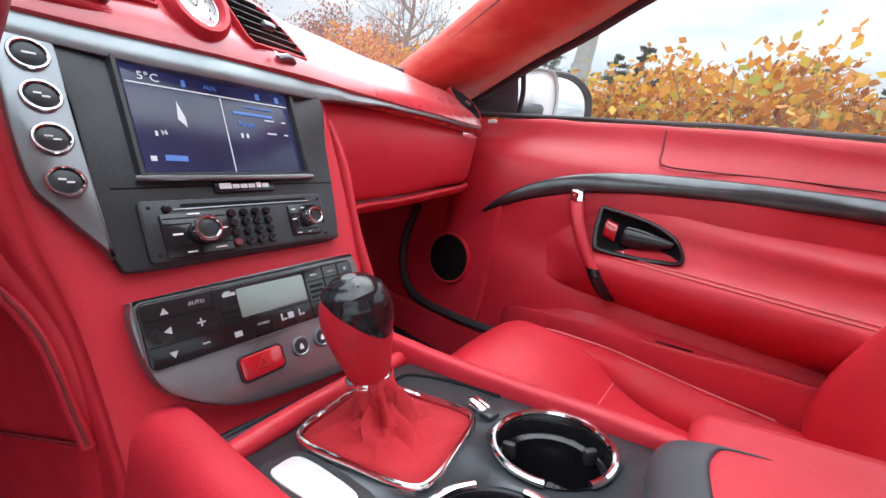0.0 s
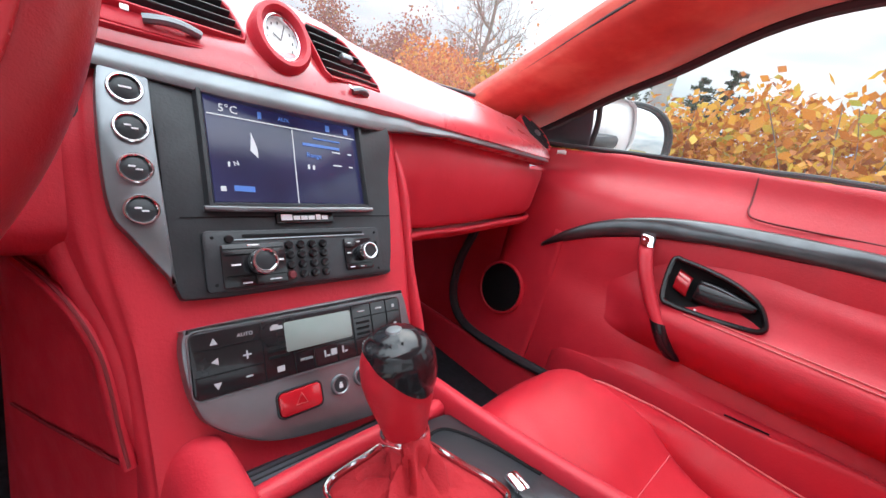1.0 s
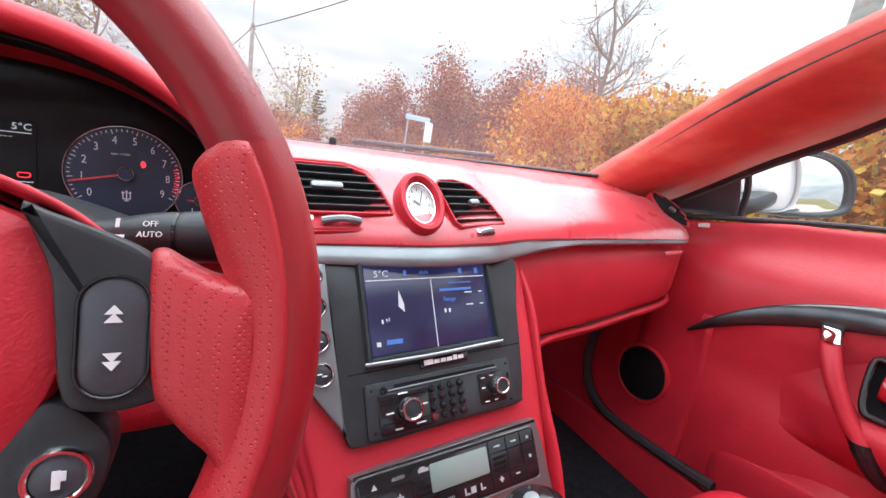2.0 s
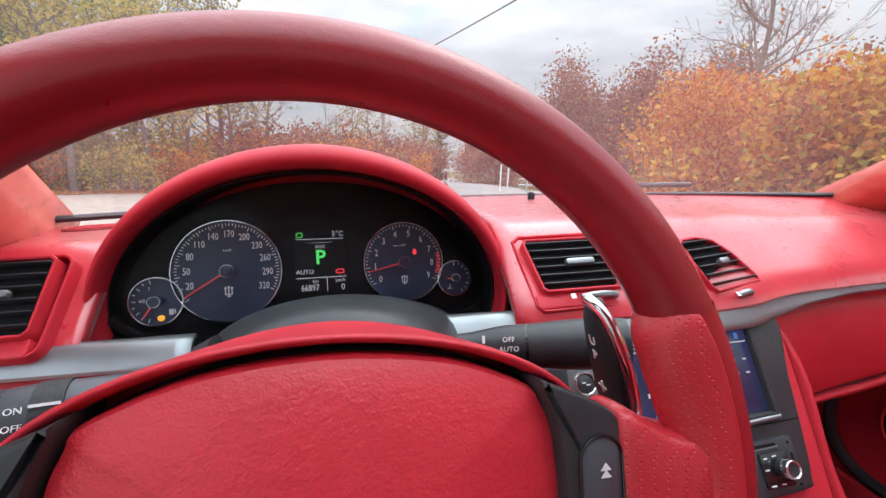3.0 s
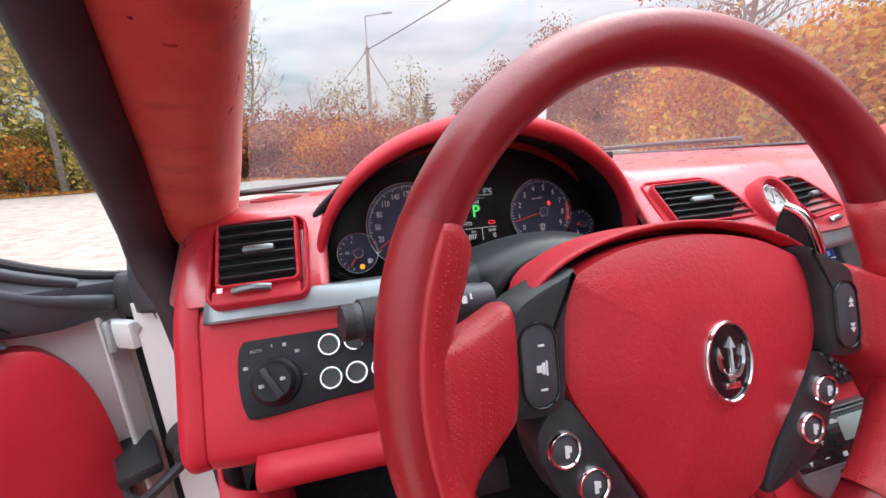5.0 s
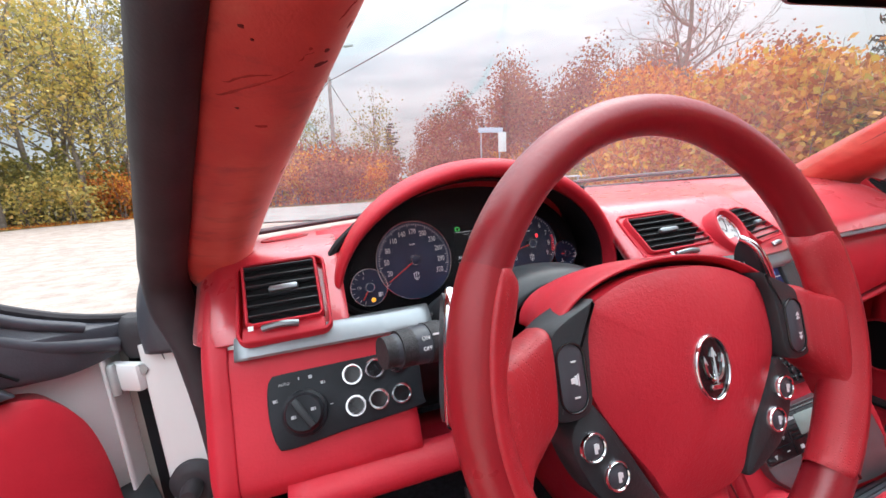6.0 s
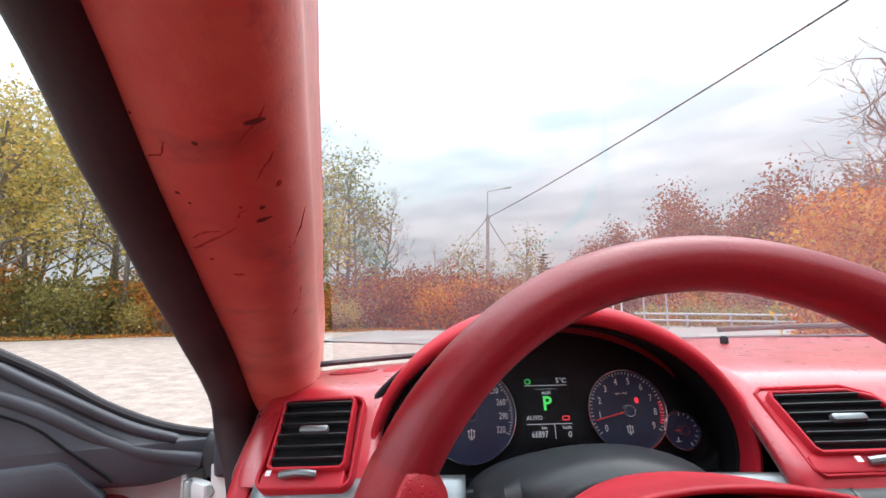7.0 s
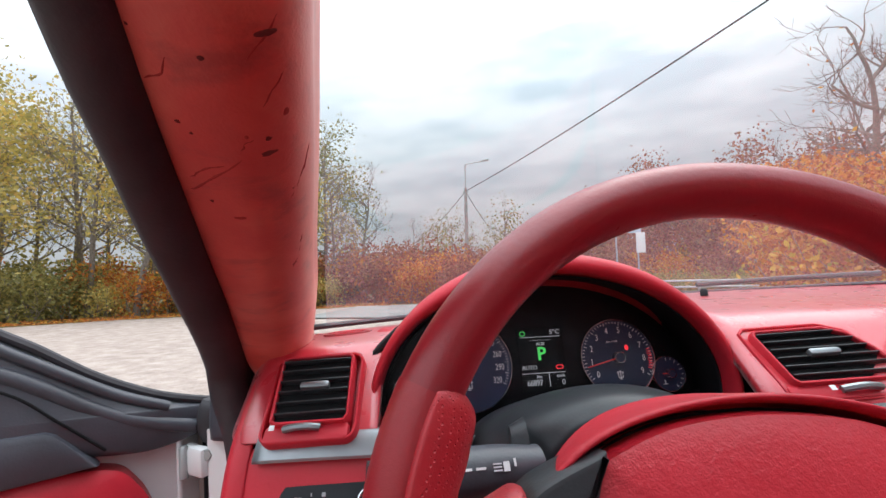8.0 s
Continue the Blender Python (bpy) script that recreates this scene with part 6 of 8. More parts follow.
PL_IN = [(-0.700, 0.170, 0.915), (-0.672, 0.095, 0.950), (-0.636, 0.0, 0.994), (-0.602, -0.10, 1.040), (-0.566, -0.20, 1.085), (-0.5315, -0.30, 1.128), (-0.497, -0.40, 1.170), (-0.465, -0.52, 1.205), (-0.44, -0.70, 1.225)]
PL_OUT = [(-0.755, 0.150, 0.865), (-0.722, 0.040, 0.905), (-0.712, -0.01, 0.945), (-0.680, -0.10, 0.997), (-0.643, -0.20, 1.048), (-0.604, -0.30, 1.097), (-0.565, -0.40, 1.146), (-0.535, -0.52, 1.180), (-0.51, -0.70, 1.20)]
PLT = thing("pillar_trim", (-0.66, 0.05, 0.90), "worn red suede windscreen pillar trim with stains, driver side", "pillar trim")
COVER_L = part("cover", pillar(PL_IN, PL_OUT, (0.016, -0.008, -0.022)), PILLAR, PLT, "stained and faded red suede", solid=0.004)
PR_IN = [(0.482, 0.20, 0.885), (0.477, 0.107, 0.942), (0.469, 0.0, 1.000), (0.453, -0.10, 1.053), (0.434, -0.18, 1.087), (0.415, -0.30, 1.130), (0.395, -0.45, 1.17), (0.375, -0.70, 1.215)]
PR_OUT = [(0.640, 0.14, 0.880), (0.628, 0.040, 0.930), (0.612, -0.03, 0.965), (0.598, -0.10, 1.000), (0.582, -0.19, 1.040), (0.563, -0.32, 1.106), (0.553, -0.45, 1.135), (0.545, -0.70, 1.16)]
PRT = thing("pillar_trim", (0.55, 0.05, 0.90), "red suede windscreen pillar trim, passenger side", "pillar trim")
part("cover", pillar(PR_IN, PR_OUT, (-0.016, -0.008, -0.018)), PILLAR_B, PRT, solid=0.004)
part("joint", tube([Vector(PR_IN[5]) + V(0.0, 0, -0.002), (Vector(PR_IN[5]) + Vector(PR_OUT[5])) / 2 + V(-0.017, -0.009, -0.019), Vector(PR_OUT[5]) + V(-0.002, 0, -0.003)], 0.0022, 6, n=12), VOID, PRT)
for (nm, pts, rad) in (("window_seal", [Vector(p) + V(-0.014, 0.022, 0.006) for p in PL_IN[1:]], 0.006), ("window_seal", [Vector(p) + V(0.004, 0.012, 0.003) for p in PR_IN[1:]], 0.005)):
    part(nm, tube(pts, rad, 8, n=40), RUBBER, PLT if pts[0].x < 0 else PRT)
part("door_seal", tube([Vector(p) + V(0.012, 0.0, -0.006) for p in PR_OUT], 0.010, 8, n=40), RUBBER, PRT)
part("foot_seal", tube([V(-0.722, 0.062, 0.925), V(-0.738, 0.058, 0.905), V(-0.748, 0.062, 0.870)], [0.012, 0.018, 0.016], 12, n=12), RUBBER, PLT, "black rubber at the foot of the pillar")
# burn and score marks on the driver's pillar
PILLAR_SKIN = [(v.co.copy(), v.normal.copy()) for v in COVER_L.data.vertices]


def on_pillar(u, v, lift):
    """Place and frame on the driver's pillar: u counts the sections up from its foot, v runs from the glass to the door."""
    j = int(u)
    a, b = (Vector(e[j]).lerp(Vector(e[j + 1]), u - j) for e in (PL_IN, PL_OUT))
    k = interp(v, [(0, -0.12), (0.1, 0.35), (0.3, 0.85), (0.5, 1.0), (0.7, 0.9), (0.9, 0.45), (1.0, 0.0)])[0]
    p = a.lerp(b, v) + V(0.016, -0.008, -0.022) * k
    near = sorted(PILLAR_SKIN, key=lambda e: (e[0] - p).length)[:4]
    n = sum((e[1] for e in near), Vector())
    n = (n if n.dot(V(0.016, -0.008, -0.022)) > 0 else -n).normalized()
    c = sum((e[0] for e in near), Vector()) / 4
    along = Vector(PL_IN[j]) - Vector(PL_IN[j + 1])
    x = along.cross(n) if along.cross(n).dot(b - a) > 0 else n.cross(along)
    m = axes(p - n * (p - c).dot(n) + n * lift, x, n.cross(x))
    return m


SCORCHED = plain("scorched_suede", (0.13, 0.018, 0.018), 0.9)
SMEARED = plain("dark_red_smear", (0.34, 0.028, 0.026), 0.8)
# u, v, half width, half height, material
for u, v, w, h, mat in ((4.80, 0.50, 0.0015, 0.0012, SCORCHED), (4.71, 0.50, 0.0040, 0.0017, SCORCHED), (5.23, 0.74, 0.0014, 0.0009, SCORCHED), (4.95, 0.90, 0.0014, 0.0010, SCORCHED), (4.89, 0.84, 0.0009, 0.0007, SCORCHED), (5.32, 0.96, 0.0010, 0.0008, SCORCHED), (5.25, 0.44, 0.0044, 0.0014, SCORCHED), (4.30, 0.72, 0.0038, 0.0016, SMEARED), (4.44, 0.84, 0.0012, 0.0008, SCORCHED), (4.85, 0.60, 0.0010, 0.0011, SMEARED), (4.35, 0.34, 0.0022, 0.0010, SCORCHED), (3.55, 0.38, 0.0026, 0.0010, SCORCHED), (4.88, 0.37, 0.0020, 0.0030, SMEARED)):
    part("burn_mark", dome(smooth2([(w * math.cos(t) * (1 + 0.25 * math.sin(3 * t + 9 * u)), h * (math.sin(t) + 0.5 * math.cos(t) * w / 0.004) * (1 + 0.2 * math.sin(2 * t + 7 * v))) for t in [k * 0.785 for k in range(8)]], 16), -0.001, 0.0003, 0.0002, on_pillar(u, v, 0.0041), 3, skirt=0.0002), mat, PLT)
SCORED = plain("dark_red_score", (0.33, 0.028, 0.026), 0.8)
for u0, v0, u1, v1, r in ((4.50, 0.97, 4.75, 0.62, 0.0008), (4.62, 0.93, 4.72, 0.72, 0.0006), (4.97, 0.50, 5.08, 0.36, 0.0006), (4.28, 0.40, 4.42, 0.22, 0.0006), (4.38, 0.26, 4.50, 0.17, 0.0006), (3.62, 0.34, 3.86, 0.27, 0.0006), (3.52, 0.42, 3.60, 0.33, 0.0006), (5.10, 0.97, 5.22, 0.86, 0.0005), (4.78, 0.66, 4.84, 0.56, 0.0005), (5.18, 0.56, 5.30, 0.36, 0.0006)):
    pts = [on_pillar(u0 + (u1 - u0) * k / 8 + 0.010 * math.sin(0.8 * k + 5 * u0), v0 + (v1 - v0) * k / 8, 0.0041).translation for k in range(9)]
    part("score_mark", tube(pts, [r * f for f in (0.3, 0.7, 1.0, 0.7, 1.1, 0.8, 1.0, 0.6, 0.3)], 6), SCORED, PLT)

# body side seal and painted jamb of the open driver's doorway
JB = thing("door_jamb", (-0.79, 0.08, 0.40), "white painted door jamb with black rubber weather seal", "door jamb")
SEAL_A = [(-0.745, 0.060, 0.35), (-0.738, 0.050, 0.50), (-0.737, 0.038, 0.70), (-0.742, 0.032, 0.82), (-0.752, 0.030, 0.890), (-0.742, 0.0, 0.938), (-0.701, -0.10, 0.993), (-0.661, -0.20, 1.044), (-0.6195, -0.30, 1.095), (-0.578, -0.40, 1.146), (-0.545, -0.55, 1.185)]
part("weather_seal", tube(SEAL_A, [0.016, 0.016, 0.017, 0.019, 0.024, 0.023, 0.0205, 0.018, 0.0155, 0.0145, 0.0145], 14, n=64), RUBBER, JB, "soft black rubber weather seal")
SEAL_B = [(-0.794, 0.120, 0.84), (-0.792, 0.100, 0.885), (-0.758, 0.020, 0.944), (-0.718, -0.080, 0.997), (-0.673, -0.178, 1.045), (-0.631, -0.276, 1.096), (-0.590, -0.375, 1.147), (-0.555, -0.53, 1.185)]
part("weather_seal", tube([Vector(p) + V(0, 0.012, 0) for p in SEAL_B], 0.007, 10, n=50), RUBBER, JB, "outer black rubber seal")
part("jamb_panel", loft([[V(-0.742, 0.070, z), V(-0.755, 0.084, z), V(-0.785, 0.090, z), V(-0.816, 0.094, z - 0.002), V(-0.826, 0.102, z - 0.004), V(-0.830, 0.15, z - 0.006), V(-0.832, 0.30, z - 0.010)] for z in (0.826, 0.815, 0.72, 0.60, 0.48, 0.30, 0.16)], 20, 28), WHITE, JB, "white painted jamb", solid=0.004)
part("hinge_well", box(0.165, 0.012, 0.66, pose(-0.899, 0.166, 0.52, 0, 0, -22), 0.004), plain("beige_paint", (0.34, 0.31, 0.28), 0.7, 0.0, 0.3, 9), JB, "beige painted hinge recess")
# solid black strip that paints the shade of the narrow gap by the jamb
part("shade_strip", box(0.030, 0.010, 0.66, pose(-0.838, 0.131, 0.52, 0, 0, -22), 0.003), BLACK_MATT, JB, "black strip for the shade beside the jamb")
part("base_trim", loft([[V(x0, 0.066, z), V(x0 * 0.6 + x1 * 0.4, 0.074, z), V(x1, 0.086, z), V(x1 - 0.010, 0.12, z), V(x1 - 0.014, 0.18, z)] for x0, x1, z in ((-0.744, -0.812, 0.812), (-0.745, -0.813, 0.84), (-0.746, -0.808, 0.88), (-0.748, -0.796, 0.915), (-0.752, -0.778, 0.945))], 18, 14), BLACK_SOFT, JB, "black moulded trim over the jamb", solid=0.004)
part("seal_boot", loft([[V(-0.838 + dx, 0.080 + dy, z), V(-0.805 + dx, 0.074 + dy, z), V(-0.795 + dx, 0.090, z), V(-0.800 + dx, 0.13, z), V(-0.85 + dx, 0.14, z), V(-0.855 + dx, 0.10 + dy, z)] for dx, dy, z in ((0.0, 0.034, 0.800), (-0.002, 0.028, 0.815), (0.0, 0.025, 0.835), (0.003, 0.027, 0.850), (0.006, 0.032, 0.858))], 14, 24, True, True), RUBBER, JB, "black rubber boot above the hinge")
gm = axes((-0.790, 0.088, 0.612), (1, -0.1, 0), (0, 0, 1))
gr = part("cable_grommet", lathe([(0.034, -0.006), (0.034, 0.004), (0.026, 0.010), (0.022, 0.012), (0.0, 0.008)], gm, 32), RUBBER, JB, "round black cable grommet")
part("grommet_lip", lathe([(0.012, 0.006), (0.014, 0.020), (0.010, 0.034), (0, 0.036)], gm, 20), RUBBER, gr)
part("cable", tube([gm @ V(0.004, -0.01, 0.020), gm @ V(-0.015, -0.02, 0.05), gm @ V(-0.05, -0.04, 0.06), gm @ V(-0.08, -0.03, 0.03)], 0.007, 8, n=16), RUBBER, gr)
part("hinge", box(0.050, 0.016, 0.040, pose(-0.846, 0.106, 0.780, 0, 0, -30), 0.006), WHITE, JB, "white painted door hinge")
part("hinge_pin", lathe([(0, -0.020), (0.006, -0.020), (0.006, 0.020), (0.004, 0.023), (0, 0.023)], pose(-0.862, 0.104, 0.778), 14), ZINC, JB)
part("hinge_bolt", lathe([(0.009, 0), (0.008, 0.006), (0, 0.007)], axes((-0.825, 0.098, 0.79), (1, 0, 0), (0, 0, 1)), 6), ZINC, JB)
part("check_strap", box(0.05, 0.10, 0.018, pose(-0.865, 0.09, 0.60, 0, 0, 30), 0.005), BLACK, JB, "black door check strap")
part("red_sill_trim", loft([[V(-0.715, -0.03 - 0.02 * k, 0.66 - 0.10 * k), V(-0.705, -0.05 - 0.05 * k, 0.64 - 0.10 * k), V(-0.665, -0.06 - 0.05 * k, 0.63 - 0.10 * k), V(-0.64, -0.02, 0.62 - 0.10 * k)] for k in (0, 1, 2, 3)], 10, 12), RED, JB, "red leather kick panel", solid=0.006)

# open driver's door
A50 = radians(50)
DM2 = axes((-0.868, 0.118, 0.0), (-math.sin(A50), -math.cos(A50), 0), (0, 0, 1)) @ Matrix.Diagonal((1, 1, -1, 1))
# local x along the door from its hinge, y up, z towards the cabin
DO = thing("door_1", (-1.25, -0.2, 0.25), "open driver's door, red leather panel with black upper trim", "car door", "car doors", "structure")


dsh = smooth2([(0.030, 0.30), (0.024, 0.50), (0.030, 0.68), (0.055, 0.765), (0.110, 0.800), (0.30, 0.815), (0.70, 0.82), (1.05, 0.82), (1.08, 0.6), (1.05, 0.30), (0.6, 0.26), (0.2, 0.26)], 90)
DIN = DM2 @ Matrix.Diagonal((1, 1, 1, 1))
part("door_panel", dome(dsh, -0.03, 0.012, 0.018, DIN, 8, 4), RED, DO, "red leather door panel")
part("door_shell", plate(smooth2([(-0.005, 0.24), (-0.012, 0.50), (-0.010, 0.74), (0.010, 0.845), (0.10, 0.86), (0.5, 0.90), (1.10, 0.90), (1.13, 0.6), (1.10, 0.24), (0.5, 0.20)], 80), -0.13, -0.025, DM2, 0.006), WHITE, DO, "white painted door shell")
part("door_edge", loft([[DM2 @ V(0.012 - 0.012 * k, z, 0.002 - 0.012 * k) for z in (0.26, 0.45, 0.62, 0.72, 0.79, 0.838)] for k in (0, 1, 2, 3)], 8, 20), WHITE, DO, solid=0.004)
sail = smooth2([(-0.048, 0.832), (-0.040, 0.846), (-0.010, 0.854), (0.04, 0.872), (0.10, 0.905), (0.16, 0.955), (0.24, 1.010), (0.32, 1.045), (0.40, 1.035), (0.60, 0.985), (1.05, 0.96), (1.07, 0.86), (0.60, 0.835), (0.30, 0.828), (0.13, 0.818), (0.075, 0.808), (0.038, 0.803), (-0.002, 0.807), (-0.030, 0.816)], 100)
DU = part("upper_trim", dome(sail, -0.05, 0.006, 0.016, DM2, 8, 3), BLACK_SOFT, DO, "black moulded upper door trim")
# thin black line that paints the shade in the fold of the trim
part("trim_crease", tube([DM2 @ V(0.088, 0.822, 0.018), DM2 @ V(0.13, 0.868, 0.022), DM2 @ V(0.182, 0.917, 0.023), DM2 @ V(0.28, 0.955, 0.022), DM2 @ V(0.45, 0.955, 0.020)], 0.0016, 6, n=30), VOID, DU)
for pts, rad in ((((-0.010, 0.824), (0.05, 0.846), (0.10, 0.874), (0.182, 0.934), (0.30, 0.985), (0.45, 0.990)), 0.010), (((0.02, 0.858), (0.08, 0.889), (0.16, 0.946), (0.24, 1.000), (0.34, 1.030)), 0.007)):
    part("trim_fold", tube([DM2 @ V(x, y, 0.010) for x, y in pts], rad, 10, n=36), BLACK_SOFT, DU, "soft fold in the black trim")
part("trim_step", plate([(0.094, 0.806), (0.132, 0.856), (0.142, 0.862), (0.19, 0.866), (0.60, 0.876), (1.0, 0.878), (1.0, 0.810), (0.60, 0.810), (0.13, 0.805)], 0.0, 0.028, DM2, 0.010), BLACK_SOFT, DU, "raised black arm ledge")
part("window_seal", tube([DM2 @ V(x, y + 0.003, 0.0) for x, y in ((-0.040, 0.848), (-0.008, 0.857), (0.04, 0.876), (0.10, 0.912), (0.16, 0.960), (0.24, 1.014))], 0.006, 8, n=24), RUBBER, DO)
part("door_mirror", dome(ellipse(0.11, 0.075, 36), -0.10, 0.0, 0.012, axes(DM2 @ V(0.42, 1.02, -0.22), DM2.to_3x3() @ V(-1, 0, 0.3), (0, 0, 1)), 6), WHITE, DO, "white door mirror housing")

# passenger door
PD = thing("door_2", (0.64, -0.55, 0.25), "closed passenger door with red leather panel and dark trim", "car door", "car doors", "structure")
DY = [(0.03, 0.595, 0.572, 0.560, 0.556, 0.556), (-0.07, 0.655, 0.583, 0.563, 0.560, 0.560), (-0.18, 0.695, 0.608, 0.588, 0.566, 0.561), (-0.30, 0.712, 0.628, 0.608, 0.570, 0.562), (-0.45, 0.720, 0.645, 0.626, 0.572, 0.564), (-0.70, 0.726, 0.660, 0.645, 0.575, 0.566), (-1.15, 0.73, 0.665, 0.65, 0.575, 0.566)]


def door_row(y):
    v = interp(-y, [(-r[0], *r[1:]) for r in DY])
    zs = interp(-y, [(-0.03, 0.875), (0.16, 0.895), (0.34, 0.905), (0.5, 0.912), (1.15, 0.915)])[0]
    return [V(v[0] + 0.006, y, zs), V(v[0] - 0.004, y, zs - 0.006), V(v[0] * 0.72 + v[1] * 0.28, y, zs - 0.045), V(v[1], y, 0.80), V(v[2], y, 0.74), V(v[2], y, 0.68), V(v[2] - 0.002, y, 0.63), V(v[3], y, 0.56), V(v[4], y, 0.46), V(v[4], y, 0.30)]


part("door_panel", loft([door_row(0.03 - 1.18 * i / 23) for i in range(24)], 60, 40), RED, PD, "red leather door panel", solid=0.02)


def on_door(y, z, off=0.0):
    row = cr(door_row(y), 60)
    p = min(row, key=lambda q: abs(q.z - z))
    return V(p.x - off, y, z)


TR = [(-0.062, 0.682, 0.004), (-0.10, 0.712, 0.012), (-0.16, 0.746, 0.018), (-0.235, 0.772, 0.0195), (-0.32, 0.789, 0.0190), (-0.43, 0.800, 0.0185), (-0.55, 0.807, 0.0180), (-0.75, 0.811, 0.018), (-1.12, 0.811, 0.017)]
part("trim_strip", loft([[on_door(y, z + h, -0.002), on_door(y, z + h * 0.8, 0.007), on_door(y, z, 0.010), on_door(y, z - h * 0.8, 0.006), on_door(y, z - h, -0.002)] for y, z, h in TR], 50, 12), TITAN_DARK, PD, "dark satin metal trim strip", solid=0.003)
part("panel_seam", tube([on_door(-0.343, 0.897, -0.001), on_door(-0.350, 0.86, 0.0022), on_door(-0.356, 0.836, 0.0022), on_door(-0.375, 0.829, 0.0022), on_door(-0.43, 0.830, 0.0022), on_door(-0.55, 0.836, 0.0022), on_door(-0.80, 0.842, 0.0022)], 0.0016, 6, n=50), plain("dark_red_groove", (0.16, 0.010, 0.016), 0.7), PD)
part("sill_seal", tube([on_door(y, z, 0) + V(0.012, 0, 0.008) for y, z in ((0.02, 0.873), (-0.16, 0.892), (-0.34, 0.902), (-0.5, 0.909), (-1.1, 0.912))], 0.005, 8, n=40), RUBBER, PD, "black window sill seal")
# pull handle
PH = part("pull_handle", loft([[V(x + 0.014 * math.cos(t), y + 0.0125 * math.sin(t), z) for t in [2 * math.pi * k / 12 for k in range(12)]] for x, y, z in ((0.596, -0.244, 0.752), (0.572, -0.252, 0.735), (0.554, -0.270, 0.700), (0.545, -0.296, 0.660), (0.541, -0.318, 0.634))], 24, 18, True, True), RED, PD, "red leather pull handle with chrome tip")
part("chrome_tip", loft([[V(x + r * math.cos(t), y + r * 0.9 * math.sin(t), z) for t in [2 * math.pi * k / 12 for k in range(12)]] for x, y, z, r in ((0.600, -0.240, 0.762, 0.012), (0.592, -0.242, 0.760, 0.0145), (0.584, -0.246, 0.750, 0.0150), (0.578, -0.249, 0.744, 0.0148))], 10, 18, True, True), CHROME, PH, "chrome tip")
part("handle_foot", loft([[V(x + 0.015 * math.cos(t), y + 0.014 * math.sin(t), z) for t in [2 * math.pi * k / 12 for k in range(12)]] for x, y, z in ((0.541, -0.317, 0.636), (0.541, -0.328, 0.617), (0.548, -0.340, 0.597), (0.56, -0.350, 0.583))], 12, 18, True, True), BLACK_GLOSS, PH, "black handle foot")
# latch bezel
LM = axes((0.594, -0.362, 0.694), (0.10, -1, 0.0), (0.42, 0.0, 1)) @ pose(0, 0, 0.011)
lo = smooth2([(-0.070, 0.036), (-0.058, 0.040), (-0.015, 0.036), (0.030, 0.026), (0.064, 0.008), (0.080, -0.014), (0.082, -0.030), (0.050, -0.036), (0.0, -0.040), (-0.048, -0.040), (-0.064, -0.030)], 50)
LB = part("latch_bezel", rim([(x * 0.9, y * 0.86) for x, y in lo], 0.008, -0.010, 0.012, LM @ pose(0, 0, 0.004)), BLACK_GLOSS, PD, "glossy black door latch bezel")
part("latch_bowl", dome([(x * 0.92, y * 0.9) for x, y in lo], -0.012, 0.004, -0.010, LM @ pose(0, 0, 0.002), 6, 2), VOID, LB)
part("latch_lever", loft([[LM @ V(x, y, 0.008 + d) for y, d in ((h, 0), (h * 0.3, 0.007), (-h * 0.4 - 0.004, 0.004), (-h, -0.004))] for x, h in ((-0.020, 0.020), (0.01, 0.019), (0.04, 0.013), (0.062, 0.006))], 14, 10), BLACK_GLOSS, LB, "black door latch lever", solid=0.004)
part("latch_tip", loft([[LM @ V(x, y + s, 0.013 + d) for y, d in ((0.020, -0.004), (0.004, 0.004), (-0.014, -0.002))] for x, s in ((-0.052, 0.004), (-0.042, 0.0), (-0.030, -0.004))], 8, 8), RED_GLOSS, LB, "red latch tip", solid=0.003)
part("lock_light", lathe([(0, 0), (0.002, 0), (0, 0.002)], LM @ pose(-0.01, -0.033, 0.014), 8), INK, LB)
# padded armrest
# from the trim the panel slopes out in a hollow to the stitched edge, then turns under; it fades into the door ahead of the handle
def arm_row(y, k):
    far = interp(-y, [(0.19, 0.0), (0.36, 0.0), (1.10, 0.012)])[0]
    rows = ((0.752, None), (0.728, 0.606), (0.700, 0.594), (0.676, 0.574), (0.662, 0.553), (0.652, 0.5405), (0.638, 0.5345), (0.620, 0.5365), (0.602, 0.547), (0.588, 0.560), (0.570, None))
    out = []
    for z, x in rows:
        base = on_door(y, z, -0.006).x
        out.append(V(base if x is None else base + (min(x + far, base) - base) * k, y, z))
    return out


part("armrest", loft([arm_row(y, k) for y, k in ((-0.190, 0.0), (-0.225, 0.22), (-0.265, 0.62), (-0.305, 0.92), (-0.35, 1.0), (-0.45, 1.0), (-0.60, 1.0), (-0.85, 1.0), (-1.1, 1.0))], 60, 40), RED, PD, "padded red leather armrest with twin stitching", solid=0.006)
for z in (0.6655, 0.6605):
    part("stitching", tube([V(cr(arm_row(y, 1.0), 120)[min(range(120), key=lambda q: abs(cr(arm_row(y, 1.0), 120)[q].z - z))].x - 0.0012, y, z + 0.0008) for y in (-0.345, -0.40, -0.5, -0.62, -0.76, -0.92, -1.08)], 0.0009, 5, n=60), plain("pale_red_thread", (0.75, 0.22, 0.22), 0.8), PD)
